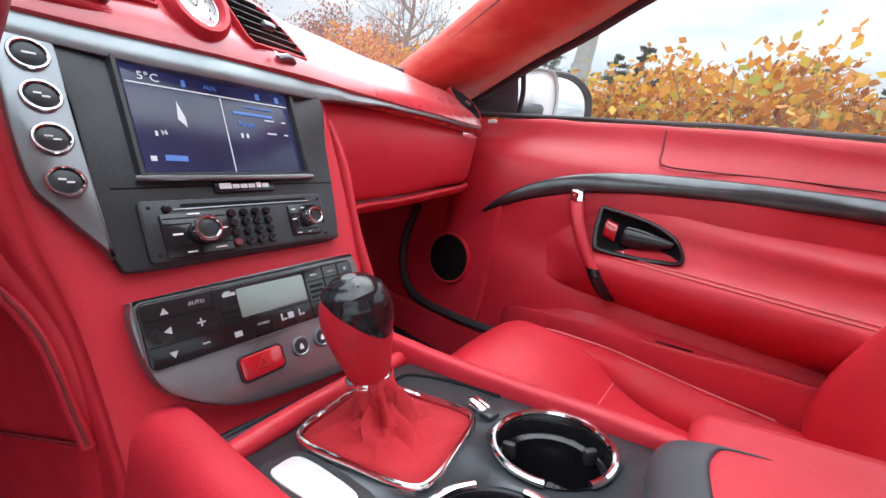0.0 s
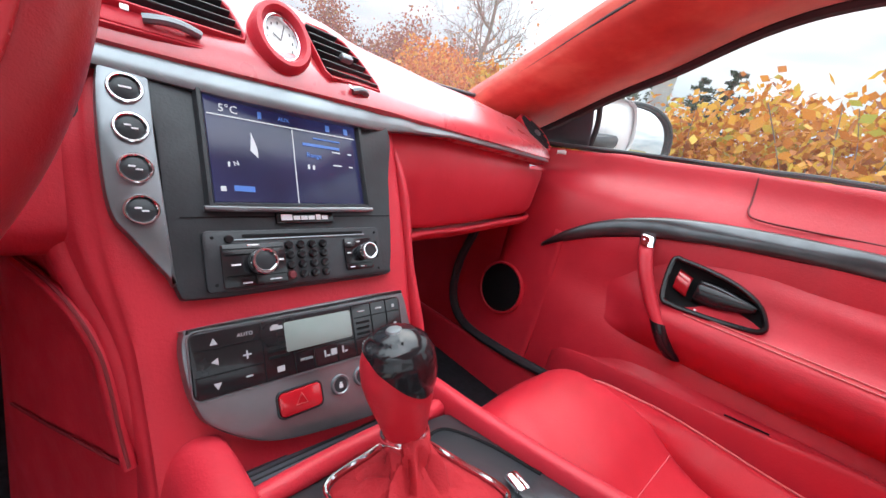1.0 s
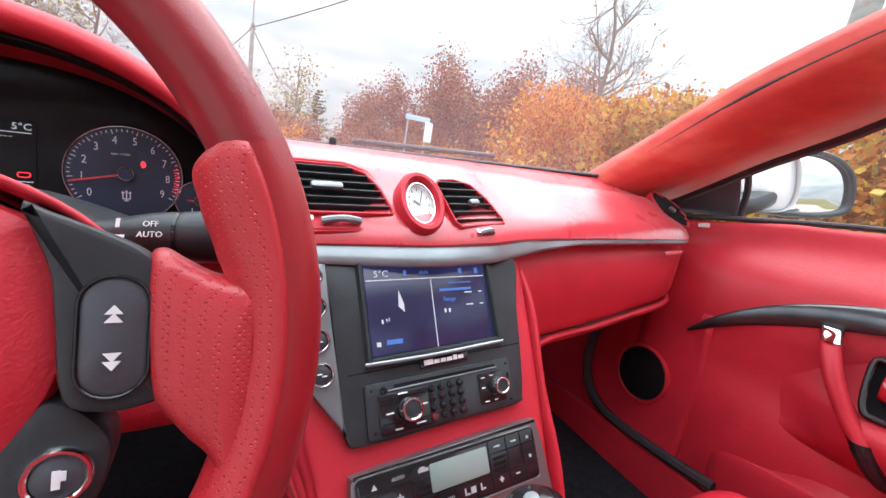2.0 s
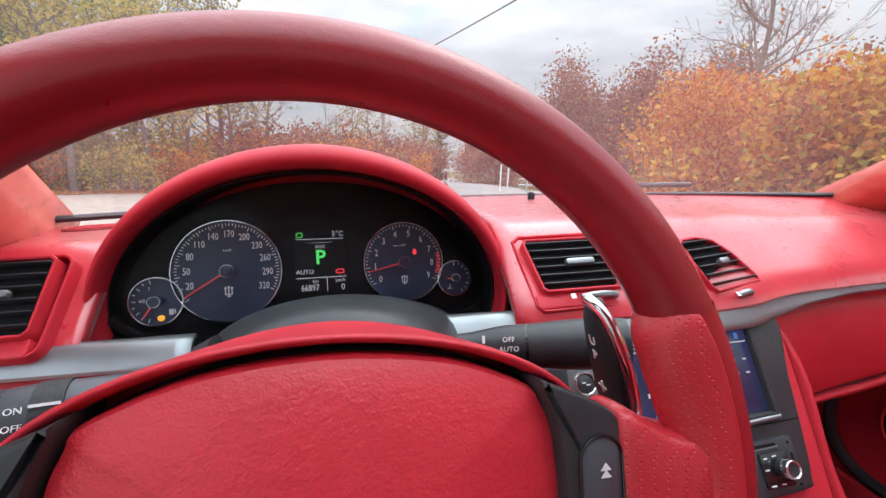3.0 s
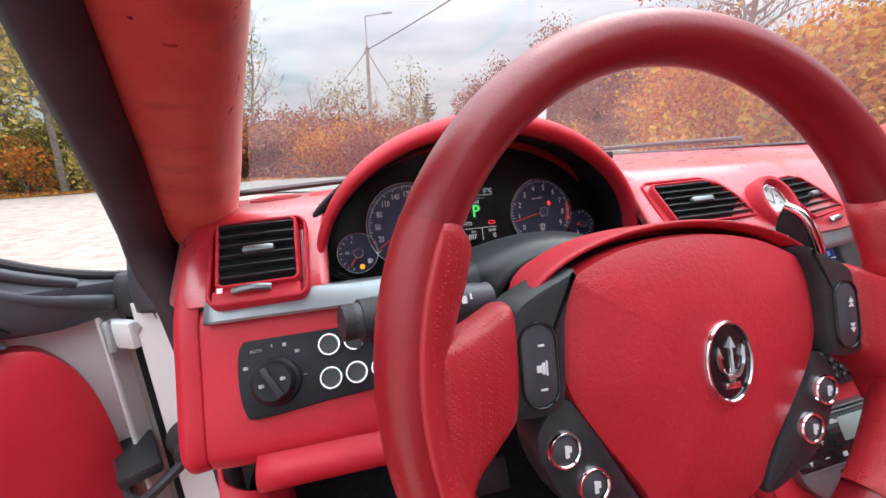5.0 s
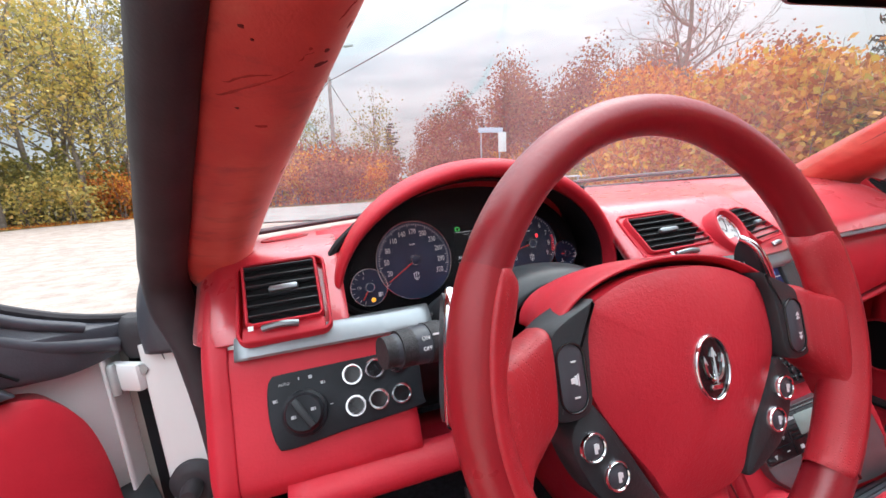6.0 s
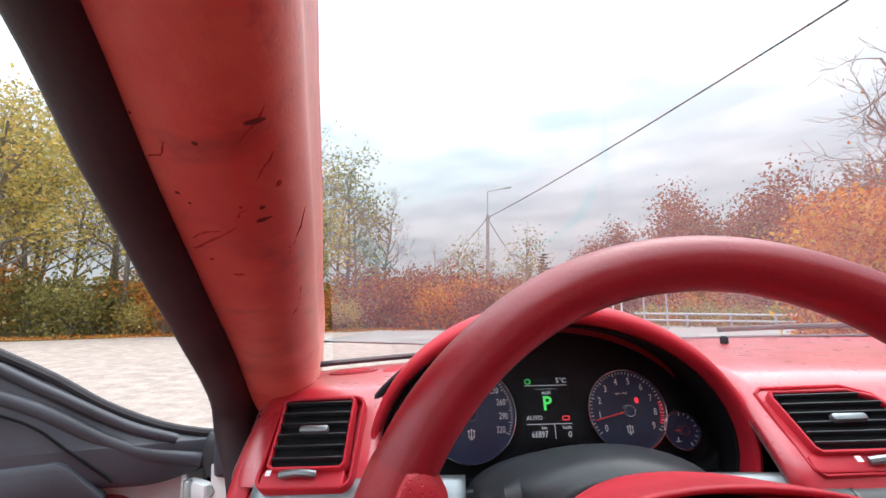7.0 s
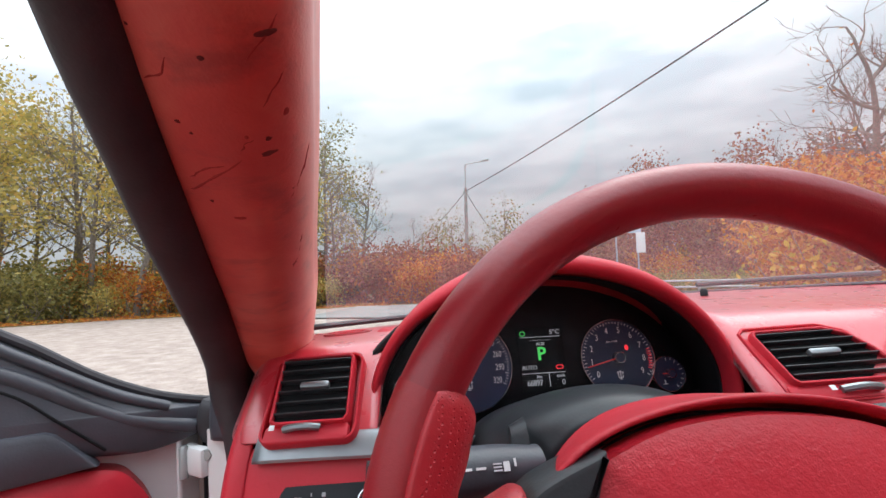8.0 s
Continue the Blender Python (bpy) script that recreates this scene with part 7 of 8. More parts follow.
# lower door pocket edge and bulge
part("pocket", loft([[on_door(y, 0.55, -0.006), V(0.548 + dx, y, zt), V(0.540 + dx, y, zt - 0.012), V(0.536 + dx, y, zt - 0.08), V(0.545, y, 0.32)] for y, zt, dx in ((-0.150, 0.504, 0.022), (-0.25, 0.518, 0.014), (-0.35, 0.531, 0.005), (-0.50, 0.547, 0.0), (-0.62, 0.560, 0.0), (-1.0, 0.58, 0.0))], 30, 16), RED, PD, "red leather door pocket", solid=0.006)
part("pocket_slot", tube([V(0.545, -0.445, 0.5435), V(0.544, -0.50, 0.549)], 0.0014, 6), VOID, PD)
# quarter triangle, mirror and side window
part("mirror_triangle", loft([[V(0.640, 0.085, 0.885), V(0.632, 0.075, 0.915), V(0.625, 0.06, 0.935)], [V(0.665, 0.0, 0.890), V(0.655, 0.0, 0.935), V(0.640, 0.0, 0.968)], [V(0.680, -0.035, 0.893), V(0.668, -0.035, 0.940), V(0.648, -0.035, 0.985)]], 10, 8), BLACK_SOFT, PD, "black mirror triangle", solid=0.006)
part("window_post", tube([V(0.684, -0.035, 0.890), V(0.670, -0.045, 0.940), V(0.640, -0.050, 0.990)], 0.006, 8, n=10), RUBBER, PD)
MM = axes((0.985, -0.005, 0.966), (0.80, -0.60, 0), (0.05, 0.06, 1))
mo = smooth2([(-0.105, -0.060), (-0.118, -0.010), (-0.095, 0.048), (-0.045, 0.078), (0.035, 0.078), (0.090, 0.045), (0.108, -0.010), (0.095, -0.054), (0.0, -0.070)], 60)
MH = part("mirror_housing", dome(mo, 0.0, -0.012, -0.085, MM, 10, 1.8), WHITE, PD, "white door mirror housing")
part("mirror_frame", rim([(x * 0.90, y * 0.88) for x, y in mo], 0.012, -0.02, 0.006, MM), BLACK, MH, "black mirror surround")
part("mirror_glass", plate([(x * 0.91, y * 0.89) for x, y in mo], -0.02, -0.004, MM, 0.001), MIRROR, MH, "mirror glass")
part("mirror_shell", dome(smooth2([(-0.085, -0.056), (-0.112, -0.030), (-0.075, 0.030), (-0.010, 0.066), (0.06, 0.072), (0.085, 0.02), (0.08, -0.05), (0.0, -0.066)], 48), 0.02, 0.0, 0.035, axes((0.885, 0.055, 0.962), (0.72, -0.69, 0), (0, 0.05, 1)), 8, 2), WHITE, MH, "white inner shell of the mirror")
part("mirror_foot", loft([[V(x, y - 0.03, z - 0.012), V(x, y + 0.03, z - 0.010), V(x, y + 0.03, z + 0.02), V(x, y - 0.03, z + 0.022)] for x, y, z in ((0.69, 0.02, 0.90), (0.78, 0.025, 0.905), (0.90, 0.04, 0.925))], 10, 12, True, True), BLACK, MH)
sw = part("side_window", facing(loft([[V(0.715, y, 0.89), V(0.695, y, 0.98), V(0.640, y, z1)] for y, z1 in ((-0.045, 0.985), (-0.20, 1.055), (-0.35, 1.125), (-0.6, 1.18), (-1.1, 1.19))], 14, 8), (0, -0.5, 0.9)), GLASS_SIDE, PD, "clear side window")
sw.visible_shadow = False

# kick panel with loudspeaker, footwell and floor
KP = thing("kick_panel", (0.50, 0.15, 0.35), "red leather footwell side panel with black round speaker", "kick panel")
part("panel", loft([[V(0.573, y, 0.72), V(0.573, y, 0.60), V(0.566, y, 0.50), V(0.550, y, 0.40), V(0.53, y, 0.30)] for y in (0.40, 0.20, 0.05, -0.05, -0.10)], 16, 14), RED, KP, solid=0.01)
SPM = axes((0.5520, 0.003, 0.557), (0.0, -1, 0), (0.05, 0, 1))
spk = part("speaker", dome(ellipse(0.052, 0.054, 40), -0.010, 0.001, 0.003, SPM, 6), VOID, KP, "black round loudspeaker grille")
part("speaker_rim", rim(ellipse(0.052, 0.054, 40), 0.005, -0.012, 0.004, SPM), RED, spk)
part("door_seal", tube([V(0.538, 0.100, 0.66), V(0.538, 0.125, 0.569), V(0.538, 0.117, 0.485), V(0.534, 0.060, 0.440), V(0.530, -0.06, 0.437), V(0.530, -0.18, 0.445)], 0.010, 8, n=40), RUBBER, KP, "black rubber door seal")
part("sill", loft([[V(0.535, y, 0.425), V(0.53, y, 0.395), V(0.525, y, 0.36), V(0.52, y, 0.30)] for y in (0.30, 0.0, -0.3, -1.0)], 10, 10), RED, KP, "red leather sill cover", solid=0.006)
fl = obj("floor", loft([[V(x, 0.62, 0.54), V(x, 0.50, 0.44), V(x, 0.36, 0.370), V(x, 0.0, 0.348), V(x, -0.6, 0.34), V(x, -1.4, 0.34)] for x in (-0.80, -0.4, 0.0, 0.3, 0.60)], 12, 24), CARPET, solid=0.02)
tagged(fl, "black carpeted car floor", "floor", "", "structure")
fw = obj("wall_front", loft([[V(x, 0.60, 0.45), V(x, 0.60, 0.70), V(x, 0.42, 0.88)] for x in (-0.80, 0.0, 0.65)], 6, 8), VOID, solid=0.02)
tagged(fw, "dark bulkhead behind the dashboard", "bulkhead", "", "structure")
tun = obj("tunnel", loft([[V(-0.155, y, 0.30), V(-0.150, y, 0.45), V(-0.14, y, z), V(0.0, y, z + 0.005), V(0.13, y, z), V(0.140, y, 0.45), V(0.145, y, 0.30)] for y, z in ((0.45, 0.52), (0.0, 0.53), (-0.2, 0.53), (-0.6, 0.55), (-1.3, 0.55))], 12, 20), CARPET, solid=0.01)
tagged(tun, "black carpeted transmission tunnel", "tunnel", "", "structure")

# passenger seat
ST = thing("passenger_seat", (0.34, -0.55, 0.30), "red leather passenger seat with raised stitched bolsters", "car seat")


# cushion: x of the inner edge, lobe, crease, bolster stitching and outer edge, with their heights, front to back
SEAT_ROWS = ((-0.200, 0.405, 0.410, 0.410, 0.400, 0.390), (-0.206, 0.455, 0.475, 0.470, 0.455, 0.430), (-0.222, 0.490, 0.520, 0.505, 0.485, 0.455), (-0.250, 0.515, 0.545, 0.532, 0.508, 0.472), (-0.285, 0.522, 0.5505, 0.540, 0.520, 0.480),
             (-0.330, 0.520, 0.544, 0.530, 0.520, 0.482), (-0.375, 0.510, 0.524, 0.505, 0.514, 0.480), (-0.420, 0.498, 0.490, 0.468, 0.508, 0.478), (-0.470, 0.495, 0.470, 0.455, 0.505, 0.476), (-0.560, 0.492, 0.462, 0.452, 0.500, 0.474), (-0.70, 0.49, 0.46, 0.45, 0.50, 0.47))


def seat_row(y, zi, zl, zk, zs, zo):
    c = interp(-y, [(0.20, 0.425), (0.29, 0.430), (0.42, 0.470), (0.70, 0.475)])[0]
    return [V(0.165, y, 0.35), V(0.160, y, zi - 0.05), V(0.172, y, zi - 0.012), V(0.200, y, zi), V(0.24, y, (zi + 2 * zl) / 3), V(0.30, y, zl), V(0.36, y, zl + 0.001), V(c - 0.030, y, zl - 0.001), V(c - 0.009, y, zk * 0.75 + zl * 0.25), V(c, y, zk - 0.016), V(c + 0.009, y, zk * 0.5 + zs * 0.5 - 0.002), V(c + 0.040, y, zs), V(c + 0.062, y, zs - 0.008), V(c + 0.080, y, zo), V(c + 0.082, y, zo - 0.05), V(c + 0.075, y, 0.35)]


part("cushion", loft([seat_row(*r) for r in SEAT_ROWS], 60, 80), RED_SEAT, ST, "red leather seat cushion with a full front lobe", solid=0.006)
part("backrest", loft([seat_row2 for seat_row2 in [[V(0.345 + sx * w, y + dy, z) for sx, w, dy in ((-1, 0.20, -0.10), (-1, 0.235, -0.02), (-1, 0.225, 0.055), (-1, 0.17, 0.085), (-1, 0.11, 0.03), (0, 0.0, 0.02), (1, 0.11, 0.03), (1, 0.17, 0.085), (1, 0.225, 0.055), (1, 0.235, -0.02), (1, 0.20, -0.10))] for y, z in ((-0.770, 0.44), (-0.735, 0.50), (-0.735, 0.58), (-0.775, 0.70), (-0.86, 0.90), (-0.90, 1.0))]], 30, 50), RED_SEAT, ST, "red leather backrest", solid=0.006)


def seat_seam(pts):
    return tube(pts, 0.0011, 5, n=40)


THREAD = plain("dark_red_thread", (0.70, 0.16, 0.17), 0.8)


def on_seat(y, dx):
    """A point just above the cushion at y, dx outwards of the crease."""
    v = [interp(-y, [(-r[0], r[i]) for r in SEAT_ROWS])[0] for i in range(1, 6)]
    row = cr(seat_row(y, *v), 120)
    c = interp(-y, [(0.20, 0.425), (0.29, 0.430), (0.42, 0.470), (0.70, 0.475)])[0]
    p = min(row[15:105], key=lambda q: abs(q.x - c - dx))
    return p + V(0, 0, 0.0012)


for dx in (0.044, 0.050):
    part("stitching", seat_seam([on_seat(y, dx) for y in (-0.235, -0.26, -0.29, -0.33, -0.38, -0.44, -0.52, -0.62)]), THREAD, ST)
for dx in (-0.220, -0.214):
    part("stitching", seat_seam([on_seat(y, dx) for y in (-0.225, -0.245, -0.27, -0.30, -0.33)]), THREAD, ST)
part("cross_seam", seat_seam([on_seat(-0.415 - 0.0 * k, -0.005 - 0.02 * k) for k in range(11)]), THREAD, ST)
# dark red line that paints shade into the crease beside the bolster
part("crease", seat_seam([on_seat(y, 0.0) - V(0, 0, 0.0005) for y in (-0.24, -0.27, -0.30, -0.34, -0.38, -0.42, -0.48, -0.56)]), plain("crease_shade_red", (0.20, 0.012, 0.018), 0.7), ST)

# unseen copy of the passenger seat, added to block light from the left rear
driver_seat = copy_thing(ST, Matrix.Translation((-0.70, -0.10, 0.0)))
driver_seat.name = "driver_seat"
tagged(driver_seat, "unseen red leather driver's seat added to block side light", "car seat")

# headliner, rear shell, rear-view mirror and windscreen
# unseen headliner; its pale grey is chosen to bounce light onto stack and wheel
rf = obj("ceiling", loft([[V(-0.50, y, z - 0.05), V(-0.40, y, z - 0.01), V(0.0, y, z + 0.01), V(0.38, y, z - 0.01), V(0.50, y, z - 0.05)] for y, z in ((-0.50, 1.205), (-0.70, 1.235), (-1.1, 1.25), (-1.6, 1.20))], 10, 14), plain("pale_grey_headliner", (0.60, 0.57, 0.54), 0.9, 0.0, 0.06, 40, 0.3, 0.0, 700), solid=0.03)
tagged(rf, "pale grey fabric headliner", "headliner", "", "structure")
rw = obj("wall_rear", loft([[V(x, -1.35, 0.28), V(x, -1.40, 0.60), V(x, -1.50, 0.85)] for x in (-0.75, 0.0, 0.72)], 8, 10), RED_SEAT, solid=0.05)
tagged(rw, "red leather rear bulkhead", "rear wall", "", "structure")
RV = thing("rear_view_mirror", (-0.02, -0.20, 1.15), "black rear-view mirror under the windscreen top", "mirror")
part("housing", dome(rounded(0.24, 0.065, 0.028, 8), 0.0, 0.0, 0.02, axes((-0.03, -0.215, 1.171), (1, 0, 0), (0, 0.15, -1)), 6, 2), BLACK, RV)
part("mirror_glass", plate(rounded(0.232, 0.057, 0.025, 8), -0.003, 0.003, axes((-0.03, -0.218, 1.171), (1, 0, 0), (0, 0.15, 1)), 0.001), MIRROR, RV)
part("stem", tube([V(-0.02, -0.20, 1.20), V(-0.02, -0.19, 1.225), V(-0.02, -0.20, 1.25)], 0.010, 10, n=8), BLACK, RV)


def screen_row(u):
    pts = []
    for k in range(9):
        x = -0.66 + 1.14 * k / 8
        yb, zb = glass_foot(x)
        w = (x + 0.09) * (1 - 0.27 * u) - 0.06
        yt = -0.50 + 0.14 * (1 - ((x + 0.08) / 0.6) ** 2)
        zt = 1.215 + 0.02 * (1 - ((x + 0.08) / 0.6) ** 2)
        bow = 0.030 * math.sin(math.pi * u)
        pts.append(V(w - 0.03 * (1 - u) * 1.0, yb + 0.012 + (yt - yb) * u + bow * 0.4, zb + (zt - zb) * u + bow))
    return pts




ws = obj("window_1", facing(loft([screen_row(u) for u in (0, 0.25, 0.5, 0.75, 1.0)], 16, 24), (0, -0.5, 0.9)), GLASS)
tagged(ws, "curved laminated windscreen", "windscreen", "", "structure")
ws.visible_shadow = False
sb2 = obj("trim", tube([V(x, glass_foot(x)[0] + 0.018, glass_foot(x)[1] - 0.001) for x in [-0.68 + 1.17 * k / 20 for k in range(21)]], 0.0042, 8), RUBBER)
tagged(sb2, "black windscreen edge seal", "seal", "", "structure")
WP = thing("wiper", (0.20, 0.33, 0.955), "black windscreen wiper resting at the glass foot", "wiper")
part("blade", tube([V(0.02, 0.345, 0.957), V(0.16, 0.325, 0.958), V(0.30, 0.262, 0.958)], 0.005, 8, n=14), BLACK, WP)


EXT_TILT = pose(0, 0, 0, 0, 3.18, 0)
# the white outer body that closes the cabin below, before and behind
BD = thing("car_body", (0, 0, 0), "white painted body of a parked sports coupe", "car body", "", "structure")


def shell(rows):
    """Body sections: y, half width, top height, height of the lower edge."""
    return loft([[V(-0.06 - w, y, lo), V(-0.06 - w * 1.03, y, lo + 0.15), V(-0.06 - w * 0.99, y, top - 0.10), V(-0.06 - w * 0.82, y, top - 0.01), V(-0.06, y, top + 0.02), V(-0.06 + w * 0.82, y, top - 0.01), V(-0.06 + w * 0.99, y, top - 0.10), V(-0.06 + w * 1.03, y, lo + 0.15), V(-0.06 + w, y, lo)] for y, w, top, lo in rows], 24, 32)


part("bonnet", shell(((0.66, 0.78, 0.66, 0.16), (1.0, 0.80, 0.66, 0.16), (1.5, 0.78, 0.62, 0.17), (1.9, 0.68, 0.52, 0.2), (2.05, 0.50, 0.42, 0.24))), WHITE, BD, "white bonnet and wings", solid=0.01)
part("rear_quarter", shell(((-1.52, 0.80, 0.80, 0.16), (-1.9, 0.80, 0.82, 0.17), (-2.3, 0.74, 0.80, 0.2), (-2.5, 0.60, 0.72, 0.3))), WHITE, BD, "white tail", solid=0.01)
part("roof_skin", loft([[V(-0.52, y, z - 0.03), V(-0.40, y, z + 0.02), V(-0.02, y, z + 0.045), V(0.38, y, z + 0.02), V(0.52, y, z - 0.03)] for y, z in ((-0.53, 1.235), (-0.70, 1.265), (-1.1, 1.28), (-1.62, 1.23))], 10, 14), WHITE, BD, "white roof", solid=0.008)
part("scuttle", loft([[V(x, 0.30 - 0.19 * ((x + 0.08) / 0.6) ** 2 + 0.05, 0.925), V(x, 0.44, 0.86), V(x, 0.58, 0.74), V(x, 0.70, 0.66)] for x in (-0.78, -0.4, 0.0, 0.35, 0.66)], 16, 12), BLACK, BD, "black scuttle panel below the windscreen", solid=0.006)
# wings and quarter panels added to close gaps that leak light into the cabin
for x, y0 in ((-0.835, 0.16), (0.712, -0.02)):
    s = 1 if x > 0 else -1
    part("wing", loft([[V(x - s * 0.10, y, 0.875 - 0.30 * max(0.0, y - 0.1)), V(x - s * 0.02, y, 0.855 - 0.30 * max(0.0, y - 0.1)), V(x, y, 0.76 - 0.15 * max(0.0, y - 0.1)), V(x + s * 0.02, y, 0.55), V(x, y, 0.18)] for y in (y0, 0.30, 0.50, 0.72)], 14, 16), WHITE, BD, "white front wing", solid=0.008)
    part("quarter_panel", loft([[V(x + s * 0.02, y, 0.18), V(x + s * 0.03, y, 0.50), V(x + s * 0.01, y, 0.84), V(x - s * 0.05, y, 0.92)] for y in (-1.12, -1.30, -1.56)], 14, 20), WHITE, BD, "white rear quarter panel", solid=0.02)
for x in (-0.80, 0.66):
    part("rocker", box(0.10, 1.9, 0.16, pose(x, -0.75, 0.24), 0.03), WHITE, BD, "white sill")
part("underbody", box(1.30, 3.2, 0.10, pose(-0.06, -0.2, 0.27), 0.02), BLACK, BD)
for x in (-0.80, 0.68):
    for y in (1.25, -1.75):
        tyre = part("tyre", lathe([(0.20, -0.11), (0.31, -0.11), (0.33, -0.08), (0.33, 0.08), (0.31, 0.11), (0.20, 0.11)], EXT_TILT @ pose(x, y, 0.33, 0, 90, 0), 36), RUBBER, BD, "black tyre")
        part("wheel_disc", lathe([(0.0, -0.10), (0.205, -0.105), (0.205, 0.105), (0.0, 0.10)], EXT_TILT @ pose(x, y, 0.33, 0, 90, 0), 30), TITAN, tyre, "grey wheel disc")

# ---- outside: ground, road, trees and street furniture ----
# the car stands on a slight slope: everything outside is built upright on the tilted ground frame
EXT = pose(0, 0, 0, 0, 3.18, 0)


def out_thing(name, x, y, label, category, group="", kind="", z=0.0):
    ob = new(name)
    ob.matrix_basis = EXT @ Matrix.Translation((x, y, z))
    return tagged(ob, label, category, group, kind)


def opart(name, bm, mat, parent, label="", smooth=True, sharp=38):
    """A part whose points are given in its thing's own frame."""
    ob = obj(name, bm, mat, smooth, sharp)
    ob.parent = parent
    return tagged(ob, label)


def sheet(name, pts, z, mat, label, category):
    bm = bmesh.new()
    bm.faces.new([bm.verts.new(EXT @ V(x, y, z)) for x, y in pts])
    bmesh.ops.recalc_face_normals(bm, faces=bm.faces)
    ob = obj(name, bm, mat, False)
    return tagged(ob, label, category, "", "structure")


sheet("ground", [(-900, -900), (900, -900), (900, 900), (-900, 900)], -0.03, VERGE, "leaf-strewn autumn grass ground", "ground")


def gravel_sheet():
    rng = np.random.RandomState(3)
    xs, ys = np.linspace(-26, 5.2, 90), np.linspace(-10, 15.2, 80)
    rows = []
    for x in xs:
        ymax = min(15.2, 15.6 + 0.75 * (x + 4)) if x < -4 else 15.2
        ymax += 0.25 * math.sin(x * 1.7) + 0.15 * math.sin(x * 4.1)
        rows.append([EXT @ V(x, -10 + (ymax + 10) * k / 79, 0.0 + 0.012 * noise.noise(V(x * 1.3, k * 0.4, 0))) for k in range(80)])
    return grid(rows)


g = obj("pavement", gravel_sheet(), GRAVEL)
tagged(g, "pale beige compacted gravel parking area", "gravel", "", "structure")
sheet("road", [(-4.6, 10.5), (-4.0, 15.3), (2.2, 16.4), (4.5, 30), (7, 60), (14, 130), (19, 130), (11.5, 60), (9.5, 30), (9.8, 22), (60, 17), (60, 7.5), (6, 9)], 0.035, ASPHALT, "grey asphalt road", "road")

RNG = np.random.RandomState(11)


def leaves(name, pts, size, mat, parent, label="", slim=0.62, seed=1, droop=0.0):
    """A crown of single leaves, each a small bent diamond, at the given points."""
    r = np.random.RandomState(seed)
    n = len(pts)
    pts = np.asarray(pts, float)
    a = r.normal(size=(n, 3))
    a[:, 2] -= droop
    a /= np.linalg.norm(a, axis=1)[:, None]
    b = np.cross(a, r.normal(size=(n, 3)))
    b /= np.linalg.norm(b, axis=1)[:, None]
    s = size * (0.6 + 0.8 * r.rand(n))[:, None]
    v = np.stack([pts - a * s * 0.5, pts + b * s * slim * 0.5, pts + a * s * 0.5, pts - b * s * slim * 0.5], 1).reshape(-1, 3)
    f = np.arange(n * 4).reshape(-1, 4)
    me = bpy.data.meshes.new(name)
    me.from_pydata(v.tolist(), [], f.tolist())
    me.materials.append(mat)
    ob = new(name, me)
    ob.parent = parent
    return tagged(ob, label)


def grow(p, d, length, r, depth, segs, tips, rs, spread=0.6, up=0.15, kids=(3, 4)):
    """Limbs that taper and fork; segs gets (points, radii), tips the outer ends."""
    pts, rad = [p], [r]
    n = 4
    for k in range(n):
        d = (d + Vector(rs.normal(size=3) * 0.13) + V(0, 0, up * 0.25)).normalized()
        p = p + d * (length / n)
        pts.append(p)
        rad.append(r * (1 - 0.55 * (k + 1) / n))
    segs.append((pts, rad))
    if depth == 0:
        tips.extend(pts[1:])
        return
    for j in range(rs.randint(kids[0], kids[1] + 1)):
        k = rs.randint(2, n + 1) if j else n
        q = (d + Vector(rs.normal(size=3)) * spread + V(0, 0, up)).normalized()
        grow(pts[k], q, length * (0.55 + 0.25 * rs.rand()), rad[k] * 0.7, depth - 1, segs, tips, rs, spread, up, kids)


def skeleton_mesh(segs, thin=0.004):
    bm = bmesh.new()
    for pts, rad in segs:
        tube(pts, [max(thin, q) for q in rad], 5 if rad[0] < 0.03 else 8, bm=bm, caps=False)
    return bm


def tree(name, label, h, seed, mat, nleaf, leaf, depth=3, lean=0.1, spread=0.6, trunk=0.10, first=0.35, scatter=0.35, cat="tree", group="roadside trees"):
    rs = np.random.RandomState(seed)
    root = out_thing(name, 0, 0, label, cat, group)
    segs, tips = [], []
    d = (V(0, 0, 1) + Vector(rs.normal(size=3)) * lean).normalized()
    stem, rad, p = [V(0, 0, -0.1)], [trunk * 1.25], V(0, 0, 0)
    for k in range(8):
        d = (d + Vector(rs.normal(size=3) * 0.06) + V(0, 0, 0.08)).normalized()
        p = p + d * h * 0.095
        stem.append(p)
        rad.append(trunk * (1 - 0.085 * k))
        if (k + 1) / 8 > first:
            for j in range(2):
                q = (Vector((*rs.normal(size=2), 0)).normalized() * (0.8) + V(0, 0, 0.55)).normalized()
                grow(p, q, h * (0.20 - 0.010 * k), trunk * 0.42, depth - 1, segs, tips, rs, spread)
    grow(p, d, h * 0.2, trunk * 0.4, depth - 1, segs, tips, rs, spread)
    opart("trunk", tube(stem, rad, 10), BARK, root, "slender grey-brown trunk")
    opart("limb", skeleton_mesh(segs), BARK, root, "fine bare branches")
    if nleaf:
        t = np.array([tuple(x) for x in tips])
        pick = t[rs.randint(0, len(t), nleaf)] + rs.normal(size=(nleaf, 3)) * scatter
        leaves("crown", pick, leaf, mat, root, "", seed=seed)
    return root


